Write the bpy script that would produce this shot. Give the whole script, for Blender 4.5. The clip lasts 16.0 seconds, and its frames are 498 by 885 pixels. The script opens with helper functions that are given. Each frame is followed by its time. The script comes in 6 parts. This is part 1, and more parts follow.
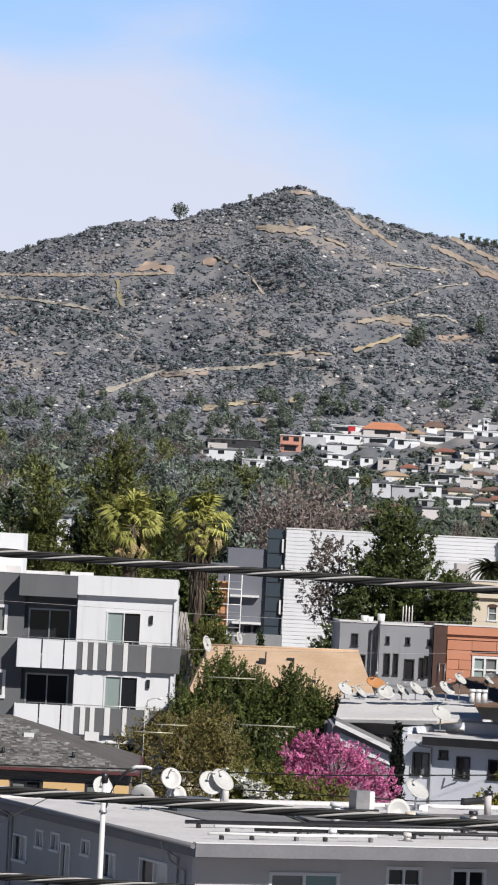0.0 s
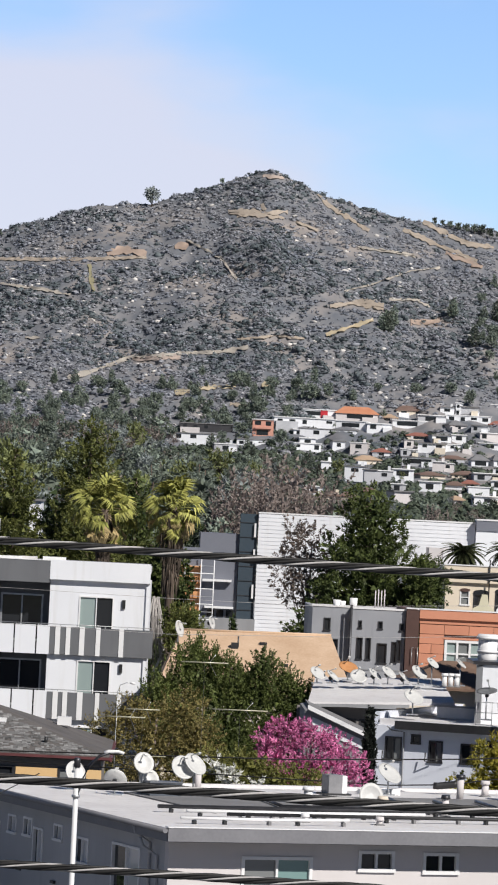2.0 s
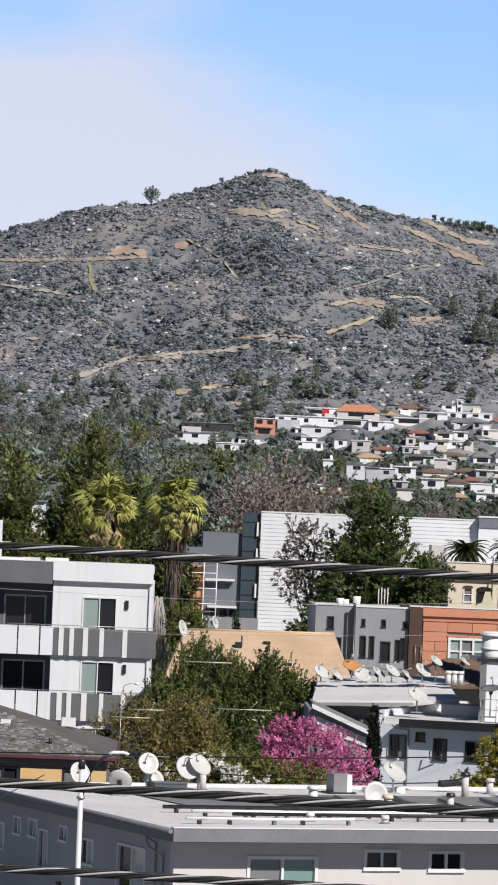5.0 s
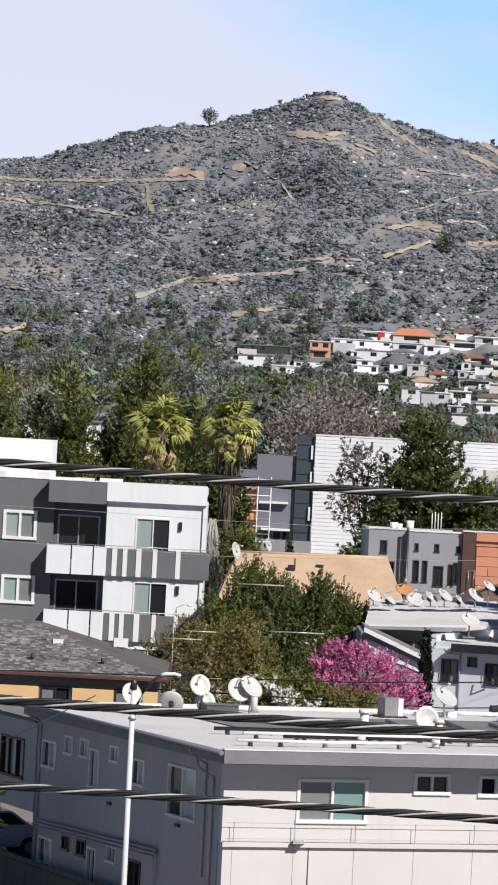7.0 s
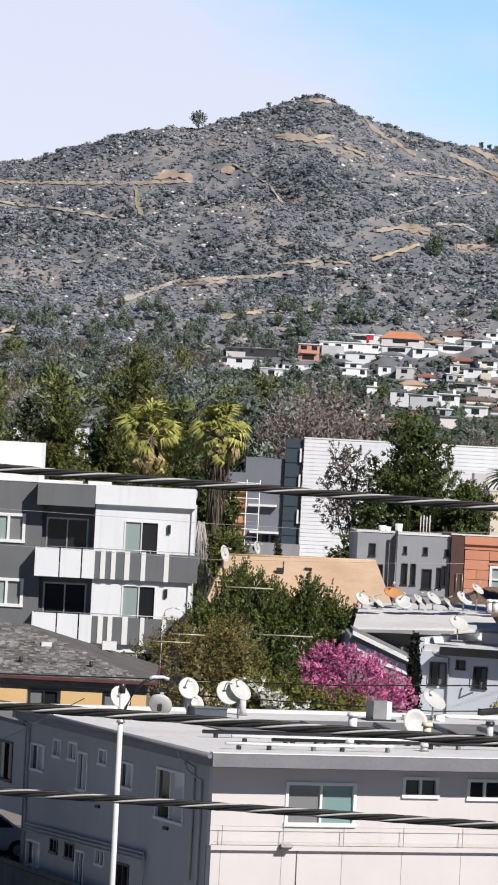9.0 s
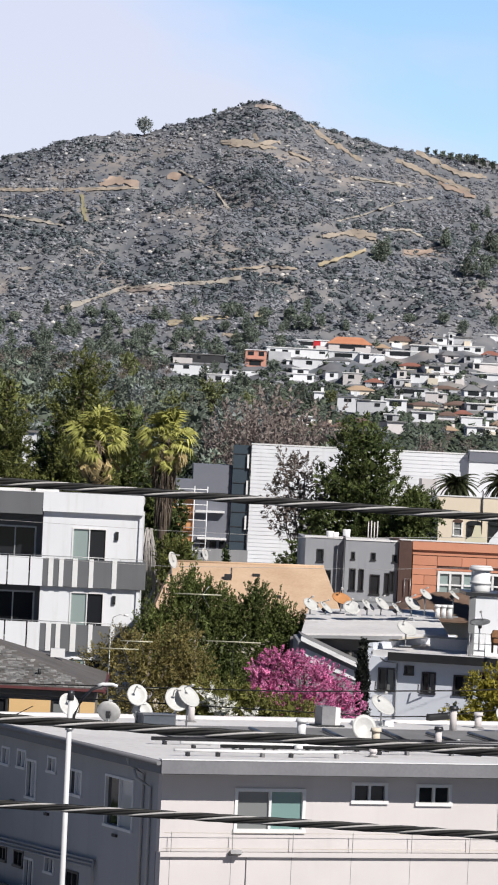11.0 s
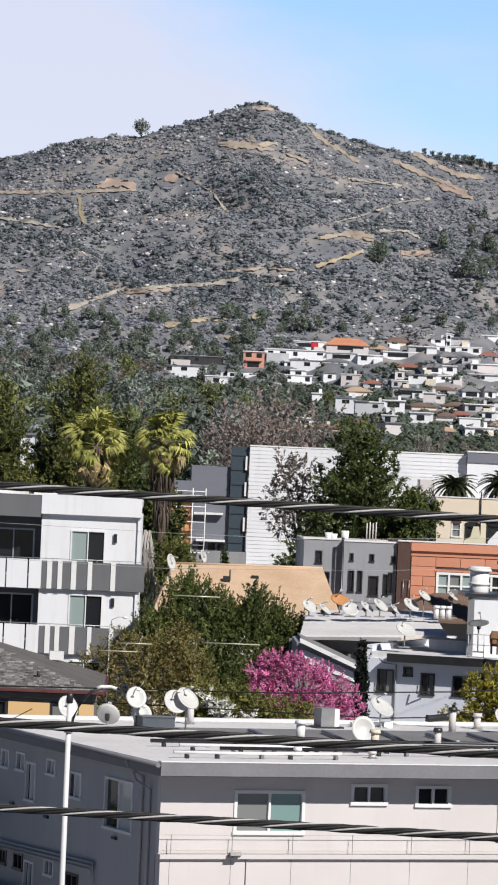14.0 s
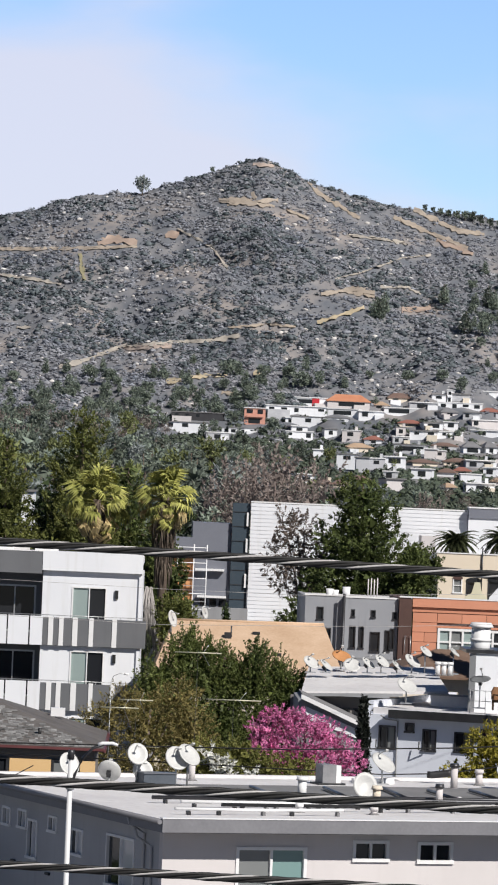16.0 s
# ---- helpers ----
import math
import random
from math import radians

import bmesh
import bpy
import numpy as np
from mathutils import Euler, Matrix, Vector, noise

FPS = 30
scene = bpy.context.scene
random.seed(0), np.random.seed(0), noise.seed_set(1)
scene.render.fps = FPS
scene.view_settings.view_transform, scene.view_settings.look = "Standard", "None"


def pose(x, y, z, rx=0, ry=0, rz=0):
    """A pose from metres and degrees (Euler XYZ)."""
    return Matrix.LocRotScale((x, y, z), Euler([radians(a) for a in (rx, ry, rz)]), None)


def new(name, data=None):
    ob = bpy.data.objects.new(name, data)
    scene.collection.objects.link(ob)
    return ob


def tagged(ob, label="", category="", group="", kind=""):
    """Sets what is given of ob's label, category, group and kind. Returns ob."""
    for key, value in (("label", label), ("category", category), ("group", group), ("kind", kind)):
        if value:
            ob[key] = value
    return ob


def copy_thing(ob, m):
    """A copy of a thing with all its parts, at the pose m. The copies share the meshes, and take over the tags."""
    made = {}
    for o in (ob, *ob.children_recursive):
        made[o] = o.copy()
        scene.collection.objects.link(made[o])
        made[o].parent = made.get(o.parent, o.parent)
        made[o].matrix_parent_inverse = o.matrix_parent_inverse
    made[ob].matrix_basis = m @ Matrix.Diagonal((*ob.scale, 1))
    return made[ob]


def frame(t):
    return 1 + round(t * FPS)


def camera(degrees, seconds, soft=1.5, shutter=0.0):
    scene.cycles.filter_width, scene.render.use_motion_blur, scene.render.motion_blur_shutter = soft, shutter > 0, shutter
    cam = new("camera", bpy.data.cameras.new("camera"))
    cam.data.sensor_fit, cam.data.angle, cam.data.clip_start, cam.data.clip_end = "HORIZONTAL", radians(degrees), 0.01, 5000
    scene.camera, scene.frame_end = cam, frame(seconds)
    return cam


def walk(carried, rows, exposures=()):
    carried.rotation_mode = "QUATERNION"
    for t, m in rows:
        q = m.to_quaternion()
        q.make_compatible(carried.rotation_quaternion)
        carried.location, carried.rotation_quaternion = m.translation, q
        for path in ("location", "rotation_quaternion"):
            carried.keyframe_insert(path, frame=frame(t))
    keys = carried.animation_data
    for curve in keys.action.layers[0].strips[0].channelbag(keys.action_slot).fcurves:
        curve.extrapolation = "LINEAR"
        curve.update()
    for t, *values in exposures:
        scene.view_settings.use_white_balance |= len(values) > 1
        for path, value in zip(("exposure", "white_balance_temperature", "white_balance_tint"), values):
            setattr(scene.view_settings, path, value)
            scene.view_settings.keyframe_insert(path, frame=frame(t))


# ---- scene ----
cam = camera(7.0, 16.0, soft=2.0)
EYE = 15.0
# seconds, sway of the eye up and down, yaw, pitch, roll
ROWS = [
    (0.0, -0.043, -0.5919, 1.3418, 2.8737),
    (0.5, -0.042, -0.6867, 1.2314, 2.7942),
    (1.0, -0.041, -0.8225, 1.1764, 2.7860),
    (1.5, -0.040, -0.9221, 1.1457, 2.7895),
    (2.0, -0.036, -0.9924, 1.1401, 2.8149),
    (2.5, -0.033, -1.0194, 1.1505, 2.7864),
    (3.0, -0.029, -1.0186, 1.1857, 2.8141),
    (5.5, -0.010, -0.9366, 1.0659, 2.2069),
    (6.0, -0.007, -0.8076, 0.7738, 2.3039),
    (6.5, -0.005, -0.5563, 0.3644, 2.5517),
    (7.0, -0.003, -0.2466, -0.0018, 2.9628),
    (7.5, 0.000, 0.0000, -0.2304, 3.1000),
    (8.0, 0.003, 0.0166, -0.1826, 3.2215),
    (8.5, 0.007, -0.1812, -0.0394, 3.1383),
    (11.0, 0.023, -1.1395, 0.1649, 2.7244),
    (11.5, 0.026, -1.3910, 0.2519, 2.7365),
    (12.0, 0.030, -1.6572, 0.3358, 2.7617),
    (12.5, 0.033, -1.7373, 0.4080, 2.7386),
    (13.0, 0.032, -1.6161, 0.3612, 2.6976),
    (13.5, 0.031, -1.3552, 0.2603, 2.6232),
    (14.0, 0.030, -1.1639, 0.1891, 2.5137),
    (14.5, 0.030, -1.0892, 0.2768, 2.3745),
    (15.0, 0.029, -1.0708, 0.5137, 2.3156),
    (15.5, 0.028, -1.0926, 0.7897, 2.3239),
    (16.0, 0.027, -1.1138, 0.9797, 2.4452),
]
walk(cam, [(t, pose(0, 0, EYE + dz, 90 + pitch, 0, yaw) @ pose(0, 0, 0, 0, 0, roll)) for t, dz, yaw, pitch, roll in ROWS],
     exposures=((0.0, .22), (3.0, .21), (5.5, .20), (6.5, .24), (7.5, .34), (8.5, .35), (11.0, .28), (14.0, .27), (16.0, .24)))

# ---------------------------------------------------------------- light
SUN_AZ, SUN_EL = radians(38), radians(40)      # to the right of straight behind the eye
to_sun = Vector((math.sin(SUN_AZ) * math.cos(SUN_EL), -math.cos(SUN_AZ) * math.cos(SUN_EL), math.sin(SUN_EL)))
sun = new("sun", bpy.data.lights.new("sun", "SUN"))
sun.data.energy, sun.data.angle, sun.data.color = 4.15, radians(0.6), (1.0, 0.955, 0.90)
sun.rotation_euler = to_sun.to_track_quat("Z", "Y").to_euler()

world = bpy.data.worlds.new("sky")
scene.world = world
world.use_nodes = True
wn, wl = world.node_tree.nodes, world.node_tree.links
wn.clear()
sky = wn.new("ShaderNodeTexSky")
sky.sky_type, sky.sun_disc = "NISHITA", False
sky.sun_elevation, sky.sun_rotation = SUN_EL, math.pi - SUN_AZ
sky.air_density, sky.dust_density, sky.ozone_density = 1.0, 0.0, 3.0
wback = wn.new("ShaderNodeBackground")
wback.inputs["Strength"].default_value = 0.02
wout = wn.new("ShaderNodeOutputWorld")
wtc = wn.new("ShaderNodeTexCoord")
wsep = wn.new("ShaderNodeSeparateXYZ")
wl.new(wtc.outputs["Generated"], wsep.inputs[0])


def wmath(op, a, b=None, c=None):
    n = wn.new("ShaderNodeMath")
    n.operation = op
    for i, v in enumerate((a, b, c)):
        if v is None:
            continue
        if isinstance(v, (int, float)):
            n.inputs[i].default_value = v
        else:
            wl.new(v, n.inputs[i])
    return n.outputs[0]


wnorth = wn.new("ShaderNodeMapRange")
wnorth.interpolation_type = "SMOOTHSTEP"
wnorth.inputs["From Min"].default_value, wnorth.inputs["From Max"].default_value = 0.2, 0.9
wl.new(wsep.outputs["Y"], wnorth.inputs["Value"])
# thin cloud, drawn out along the wind
wmap = wn.new("ShaderNodeMapping")
wmap.inputs["Scale"].default_value = (9.0, 9.0, 26.0)
wmap.inputs["Location"].default_value = (0.35, 0.0, 0.4)
wl.new(wtc.outputs["Generated"], wmap.inputs[0])
wnoise = wn.new("ShaderNodeTexNoise")
wnoise.inputs["Scale"].default_value = 1.0
wnoise.inputs["Detail"].default_value = 5.0
wl.new(wmap.outputs[0], wnoise.inputs["Vector"])
grain = wmath("MULTIPLY", wmath("SUBTRACT", wnoise.outputs[0], 0.5), 2.0)
side = wmath("SUBTRACT", wmath("MULTIPLY", wmath("SUBTRACT", 0.064, wsep.outputs["X"]), 14.0), wmath("MULTIPLY", wmath("SUBTRACT", wsep.outputs["Z"], 0.098), 21.0))
roofline = wmath("MULTIPLY", wmath("SUBTRACT", 0.139, wsep.outputs["Z"]), 34.0)
wisp = wmath("SUBTRACT", wmath("MULTIPLY", wmath("SUBTRACT", 0.125, wsep.outputs["Z"]), 6.0), 0.02)
cov = wmath("ADD", wmath("MAXIMUM", wmath("MINIMUM", side, roofline), wisp), grain)
wramp = wn.new("ShaderNodeMapRange")
wramp.interpolation_type = "SMOOTHSTEP"
wramp.inputs["From Min"].default_value, wramp.inputs["From Max"].default_value = 0.0, 1.0
wl.new(cov, wramp.inputs["Value"])
wmix = wn.new("ShaderNodeMix")
wmix.data_type = "RGBA"
wl.new(wmath("MULTIPLY", wmath("MULTIPLY", wramp.outputs[0], 0.8), wnorth.outputs[0]), wmix.inputs["Factor"])
# thin bright haze low over the hills to the north
wlow = wn.new("ShaderNodeMapRange")
wlow.interpolation_type = "SMOOTHSTEP"
wlow.inputs["From Min"].default_value, wlow.inputs["From Max"].default_value = 0.12, 0.45
wlow.inputs["To Min"].default_value, wlow.inputs["To Max"].default_value = 3.7, 0.0
wl.new(wsep.outputs["Z"], wlow.inputs["Value"])
whaze = wn.new("ShaderNodeVectorMath")
whaze.operation = "SCALE"
wl.new(sky.outputs[0], whaze.inputs[0])
wl.new(wmath("ADD", wmath("MULTIPLY", wlow.outputs[0], wnorth.outputs[0]), 1.0), whaze.inputs["Scale"])
wtint = wn.new("ShaderNodeMix")
wtint.data_type, wtint.blend_type = "RGBA", "MULTIPLY"
wtint.inputs["Factor"].default_value = 1.0
wtint.inputs["B"].default_value = (0.87, 0.97, 1.24, 1)
wl.new(whaze.outputs[0], wtint.inputs["A"])
wl.new(wtint.outputs["Result"], wmix.inputs["A"])
wmix.inputs["B"].default_value = (32.0, 31.6, 36.4, 1)
wl.new(wmix.outputs["Result"], wback.inputs["Color"])
wl.new(wback.outputs[0], wout.inputs["Surface"])


# ---------------------------------------------------------------- materials
def tree_of(name):
    m = bpy.data.materials.new(name)
    m.use_nodes = True
    nt = m.node_tree
    return m, nt, nt.nodes["Principled BSDF"]


def surface(name, a, b, scale=1.0, rough=0.8, bump=0.0, fine=None, metal=0.0, random_value=0.0, spec=0.5, stain=None, island=False, each=0.0):
    """Two colours mixed by coarse noise, finer grain on top; bump from the grain."""
    m, nt, bs = tree_of(name)
    n, l = nt.nodes, nt.links
    tc = n.new("ShaderNodeTexCoord")
    n1, n2 = n.new("ShaderNodeTexNoise"), n.new("ShaderNodeTexNoise")
    n1.inputs["Scale"].default_value, n1.inputs["Detail"].default_value = scale, 4
    n2.inputs["Scale"].default_value, n2.inputs["Detail"].default_value = fine or scale * 9, 3
    l.new(tc.outputs["Object"], n1.inputs["Vector"])
    l.new(tc.outputs["Object"], n2.inputs["Vector"])
    add = n.new("ShaderNodeMath")
    add.operation = "MULTIPLY_ADD"
    l.new(n2.outputs[0], add.inputs[0])
    add.inputs[1].default_value = 0.55
    l.new(n1.outputs[0], add.inputs[2])
    mr = n.new("ShaderNodeMapRange")
    mr.inputs["From Min"].default_value, mr.inputs["From Max"].default_value = 0.5, 1.05
    l.new(add.outputs[0], mr.inputs["Value"])
    mix = n.new("ShaderNodeMix")
    mix.data_type = "RGBA"
    mix.inputs["A"].default_value, mix.inputs["B"].default_value = (*a, 1), (*b, 1)
    l.new(mr.outputs[0], mix.inputs["Factor"])
    last = mix.outputs["Result"]
    if random_value:
        if island:
            rnd = n.new("ShaderNodeNewGeometry").outputs["Random Per Island"]
        else:
            rnd = n.new("ShaderNodeObjectInfo").outputs["Random"]
        hs = n.new("ShaderNodeHueSaturation")
        vr = n.new("ShaderNodeMapRange")
        vr.inputs["To Min"].default_value, vr.inputs["To Max"].default_value = 1 - random_value, 1 + random_value
        l.new(rnd, vr.inputs["Value"])
        l.new(vr.outputs[0], hs.inputs["Value"])
        l.new(last, hs.inputs["Color"])
        last = hs.outputs[0]
    if each:
        hs2, vr2 = n.new("ShaderNodeHueSaturation"), n.new("ShaderNodeMapRange")
        vr2.inputs["To Min"].default_value, vr2.inputs["To Max"].default_value = 1 - each, 1 + each
        l.new(n.new("ShaderNodeObjectInfo").outputs["Random"], vr2.inputs["Value"])
        l.new(vr2.outputs[0], hs2.inputs["Value"])
        l.new(last, hs2.inputs["Color"])
        last = hs2.outputs[0]
    if stain:
        n3 = n.new("ShaderNodeTexNoise")
        mp = n.new("ShaderNodeMapping")
        mp.inputs["Scale"].default_value = (1.6, 1.6, 0.16)
        l.new(tc.outputs["Object"], mp.inputs[0])
        l.new(mp.outputs[0], n3.inputs["Vector"])
        n3.inputs["Scale"].default_value, n3.inputs["Detail"].default_value = 1.7, 5
        sr = n.new("ShaderNodeMapRange")
        sr.inputs["From Min"].default_value, sr.inputs["From Max"].default_value = 0.55, 0.8
        sr.inputs["To Max"].default_value = 0.45
        l.new(n3.outputs[0], sr.inputs["Value"])
        m2 = n.new("ShaderNodeMix")
        m2.data_type = "RGBA"
        l.new(sr.outputs[0], m2.inputs["Factor"])
        l.new(last, m2.inputs["A"])
        m2.inputs["B"].default_value = (*stain, 1)
        last = m2.outputs["Result"]
    l.new(last, bs.inputs["Base Color"])
    bs.inputs["Roughness"].default_value, bs.inputs["Metallic"].default_value = rough, metal
    bs.inputs["Specular IOR Level"].default_value = spec
    if bump:
        bp = n.new("ShaderNodeBump")
        bp.inputs["Strength"].default_value, bp.inputs["Distance"].default_value = bump, 0.02
        l.new(n2.outputs[0], bp.inputs["Height"])
        l.new(bp.outputs[0], bs.inputs["Normal"])
    return m


WHITE = surface("white_stucco", (0.74, 0.755, 0.79), (0.81, 0.825, 0.85), 0.6, 0.85, 0.2, 40, stain=(0.6, 0.59, 0.56))
CREAM = surface("cream_stucco", (0.60, 0.565, 0.56), (0.67, 0.635, 0.63), 0.6, 0.85, 0.2, 40, stain=(0.54, 0.505, 0.50))
# side wall set greyer than the cream front: its shade is in the colour
SIDEGREY = surface("shaded_side_stucco", (0.44, 0.44, 0.45), (0.52, 0.52, 0.53), 0.5, 0.85, 0.2, 40, stain=(0.36, 0.36, 0.365))
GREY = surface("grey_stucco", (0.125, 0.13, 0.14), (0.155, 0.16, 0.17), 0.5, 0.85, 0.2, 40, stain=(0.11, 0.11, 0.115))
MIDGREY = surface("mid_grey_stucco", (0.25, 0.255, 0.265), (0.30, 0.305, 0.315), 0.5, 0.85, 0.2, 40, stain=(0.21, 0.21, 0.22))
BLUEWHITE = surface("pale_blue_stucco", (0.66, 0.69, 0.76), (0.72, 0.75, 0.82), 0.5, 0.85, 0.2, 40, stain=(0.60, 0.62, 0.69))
ORANGE = surface("terracotta_panel", (0.54, 0.225, 0.135), (0.62, 0.28, 0.175), 0.7, 0.75, 0.15, 30, random_value=0.06)
BROWN = surface("dark_brown_tone", (0.07, 0.035, 0.028), (0.095, 0.05, 0.04), 0.8, 0.7, 0.1)
YELLOW = surface("ochre_stucco", (0.68, 0.44, 0.20), (0.76, 0.52, 0.26), 0.8, 0.85, 0.2, 40)
BEIGE = surface("beige_stucco", (0.66, 0.58, 0.47), (0.74, 0.67, 0.56), 0.5, 0.85, 0.2, 40, stain=(0.58, 0.5, 0.4))
TANROOF = surface("tan_shingle_roof", (0.50, 0.34, 0.22), (0.64, 0.465, 0.325), 0.7, 0.9, 0.4, 9, stain=(0.47, 0.31, 0.19))
SHINGLE = surface("grey_asphalt_shingle", (0.065, 0.06, 0.058), (0.12, 0.11, 0.105), 1.0, 0.95, 0.5, 12, random_value=0.3)
ROOFWHITE = surface("white_roof_coating", (0.62, 0.60, 0.60), (0.76, 0.745, 0.74), 0.5, 0.7, 0.2, 6, stain=(0.42, 0.395, 0.38))
ROOFGREY = surface("grey_roof_felt", (0.16, 0.16, 0.165), (0.24, 0.235, 0.235), 0.5, 0.95, 0.3, 8)
FASCIA = surface("grey_fascia_paint", (0.17, 0.17, 0.185), (0.22, 0.22, 0.235), 1.0, 0.6, 0.1, 12)
BLACK = surface("black_paint", (0.012, 0.012, 0.013), (0.03, 0.03, 0.032), 1.5, 0.5, 0.1)
FRAME = surface("white_vinyl", (0.76, 0.76, 0.76), (0.82, 0.82, 0.82), 3, 0.45)
DARKFRAME = surface("bronze_frame", (0.05, 0.05, 0.055), (0.08, 0.08, 0.085), 3, 0.4, metal=0.6)
STEEL = surface("galvanised_steel", (0.42, 0.43, 0.44), (0.58, 0.59, 0.60), 4, 0.45, 0.1, 30, metal=0.7)
POLEPAINT = surface("pale_grey_pole", (0.62, 0.62, 0.62), (0.74, 0.74, 0.74), 2, 0.5, 0.1, 20)
DISHMAT = surface("pale_grey_dish", (0.50, 0.50, 0.49), (0.62, 0.62, 0.60), 3, 0.45, 0.05, 20)
CABLE = surface("black_cable", (0.010, 0.010, 0.010), (0.025, 0.024, 0.023), 5, 0.5, 0.1, 40, spec=0.35)
CABLEPALE = surface("weathered_strand", (0.34, 0.33, 0.32), (0.56, 0.54, 0.53), 5, 0.5, 0.1, 40)
STRAND = surface("grey_cable_strand", (0.11, 0.108, 0.105), (0.22, 0.215, 0.21), 5, 0.45, 0.1, 40)
DIRT = surface("ground_earth", (0.10, 0.085, 0.07), (0.20, 0.17, 0.14), 0.05, 0.95, 0.3, 1.0)
ASPHALT = surface("asphalt", (0.045, 0.045, 0.047), (0.07, 0.07, 0.07), 0.2, 0.9, 0.3, 10)
BARK = surface("bark", (0.09, 0.065, 0.05), (0.17, 0.13, 0.10), 1.0, 0.95, 0.5, 6)
BAREWOOD = surface("bare_twigs", (0.17, 0.13, 0.115), (0.25, 0.20, 0.18), 0.4, 0.95)


def leafmat(name, a, b, rv=0.35, rough=0.6, each=0.0):
    m = surface(name, a, b, 0.6, rough, 0, 3, random_value=rv, island=True, spec=0.25, each=each)
    return m


LEAF_DARK = leafmat("dark_green_leaves", (0.03, 0.05, 0.016), (0.12, 0.145, 0.042), 0.5)
LEAF_PINE = leafmat("conifer_green", (0.018, 0.035, 0.014), (0.055, 0.075, 0.024))
LEAF_SPRIG = leafmat("plumed_green_leaves", (0.032, 0.052, 0.015), (0.165, 0.195, 0.055), 0.5)
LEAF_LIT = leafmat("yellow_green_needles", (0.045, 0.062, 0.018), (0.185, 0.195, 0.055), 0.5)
LEAF_OLIVE = leafmat("olive_leaves", (0.12, 0.105, 0.035), (0.27, 0.22, 0.08))
LEAF_GOLD = leafmat("golden_green_leaves", (0.16, 0.15, 0.022), (0.42, 0.36, 0.06))
PINK = leafmat("pink_blossom", (0.36, 0.05, 0.18), (0.76, 0.28, 0.50), 0.6)
# far foliage paled and blued: distance haze is put into its colour
LEAF_FAR = leafmat("hazed_tree_green", (0.085, 0.112, 0.105), (0.225, 0.26, 0.195), 0.28, each=.5)
LEAF_FAR2 = leafmat("hazed_grey_green", (0.13, 0.155, 0.165), (0.28, 0.305, 0.285), 0.28, each=.45)
# scrub tone greyed and blued: distance haze is put into the colour
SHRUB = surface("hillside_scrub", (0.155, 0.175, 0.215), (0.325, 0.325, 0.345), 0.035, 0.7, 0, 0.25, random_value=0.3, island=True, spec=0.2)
PALMLEAF = leafmat("palm_frond_green", (0.13, 0.15, 0.036), (0.44, 0.42, 0.12), 0.55)
PALMDEAD = leafmat("dry_palm_frond", (0.38, 0.28, 0.13), (0.62, 0.50, 0.26), 0.35)


def glass(name, tint, rough=0.05):
    m, nt, bs = tree_of(name)
    bs.inputs["Base Color"].default_value = (*tint, 1)
    bs.inputs["Roughness"].default_value = rough
    bs.inputs["Specular IOR Level"].default_value = 0.7
    n3 = nt.nodes.new("ShaderNodeTexNoise")
    n3.inputs["Scale"].default_value = 0.8
    bp = nt.nodes.new("ShaderNodeBump")
    bp.inputs["Strength"].default_value, bp.inputs["Distance"].default_value = 0.1, 0.01
    nt.links.new(n3.outputs[0], bp.inputs["Height"])
    nt.links.new(bp.outputs[0], bs.inputs["Normal"])
    return m


PANE = glass("dark_window_glass", (0.02, 0.022, 0.026))
PANEGREEN = glass("curtained_teal_glass", (0.19, 0.30, 0.29))
PANEPALE = glass("pale_curtained_glass", (0.30, 0.37, 0.36))
CURTAIN = glass("white_curtained_glass", (0.62, 0.63, 0.64))
PANEGREY = glass("curtained_grey_glass", (0.20, 0.21, 0.21))


# ---------------------------------------------------------------- builders
def box(bm, x0, x1, y0, y1, z0, z1):
    v = [bm.verts.new(p) for p in ((x0, y0, z0), (x1, y0, z0), (x1, y1, z0), (x0, y1, z0), (x0, y0, z1), (x1, y0, z1), (x1, y1, z1), (x0, y1, z1))]
    for f in ((0, 3, 2, 1), (4, 5, 6, 7), (0, 1, 5, 4), (1, 2, 6, 5), (2, 3, 7, 6), (3, 0, 4, 7)):
        bm.faces.new([v[i] for i in f])
    return bm


def boxed(*b):
    return box(bmesh.new(), *b)


def prism(pts, y0, y1, bm=None):
    """A polygon in x, z drawn out along y."""
    bm = bm or bmesh.new()
    a = [bm.verts.new((x, y0, z)) for x, z in pts]
    b = [bm.verts.new((x, y1, z)) for x, z in pts]
    bm.faces.new(a)
    bm.faces.new(b[::-1])
    for i in range(len(pts)):
        j = (i + 1) % len(pts)
        bm.faces.new((a[j], a[i], b[i], b[j]))
    bmesh.ops.recalc_face_normals(bm, faces=bm.faces)
    return bm


def slab(corners, thick, bm=None):
    """A plate on four corners in space, thickened downwards."""
    bm = bm or bmesh.new()
    a = [bm.verts.new(p) for p in corners]
    b = [bm.verts.new((p[0], p[1], p[2] - thick)) for p in corners]
    bm.faces.new(a)
    bm.faces.new(b[::-1])
    n = len(corners)
    for i in range(n):
        j = (i + 1) % n
        bm.faces.new((a[i], b[i], b[j], a[j]))
    bmesh.ops.recalc_face_normals(bm, faces=bm.faces)
    return bm


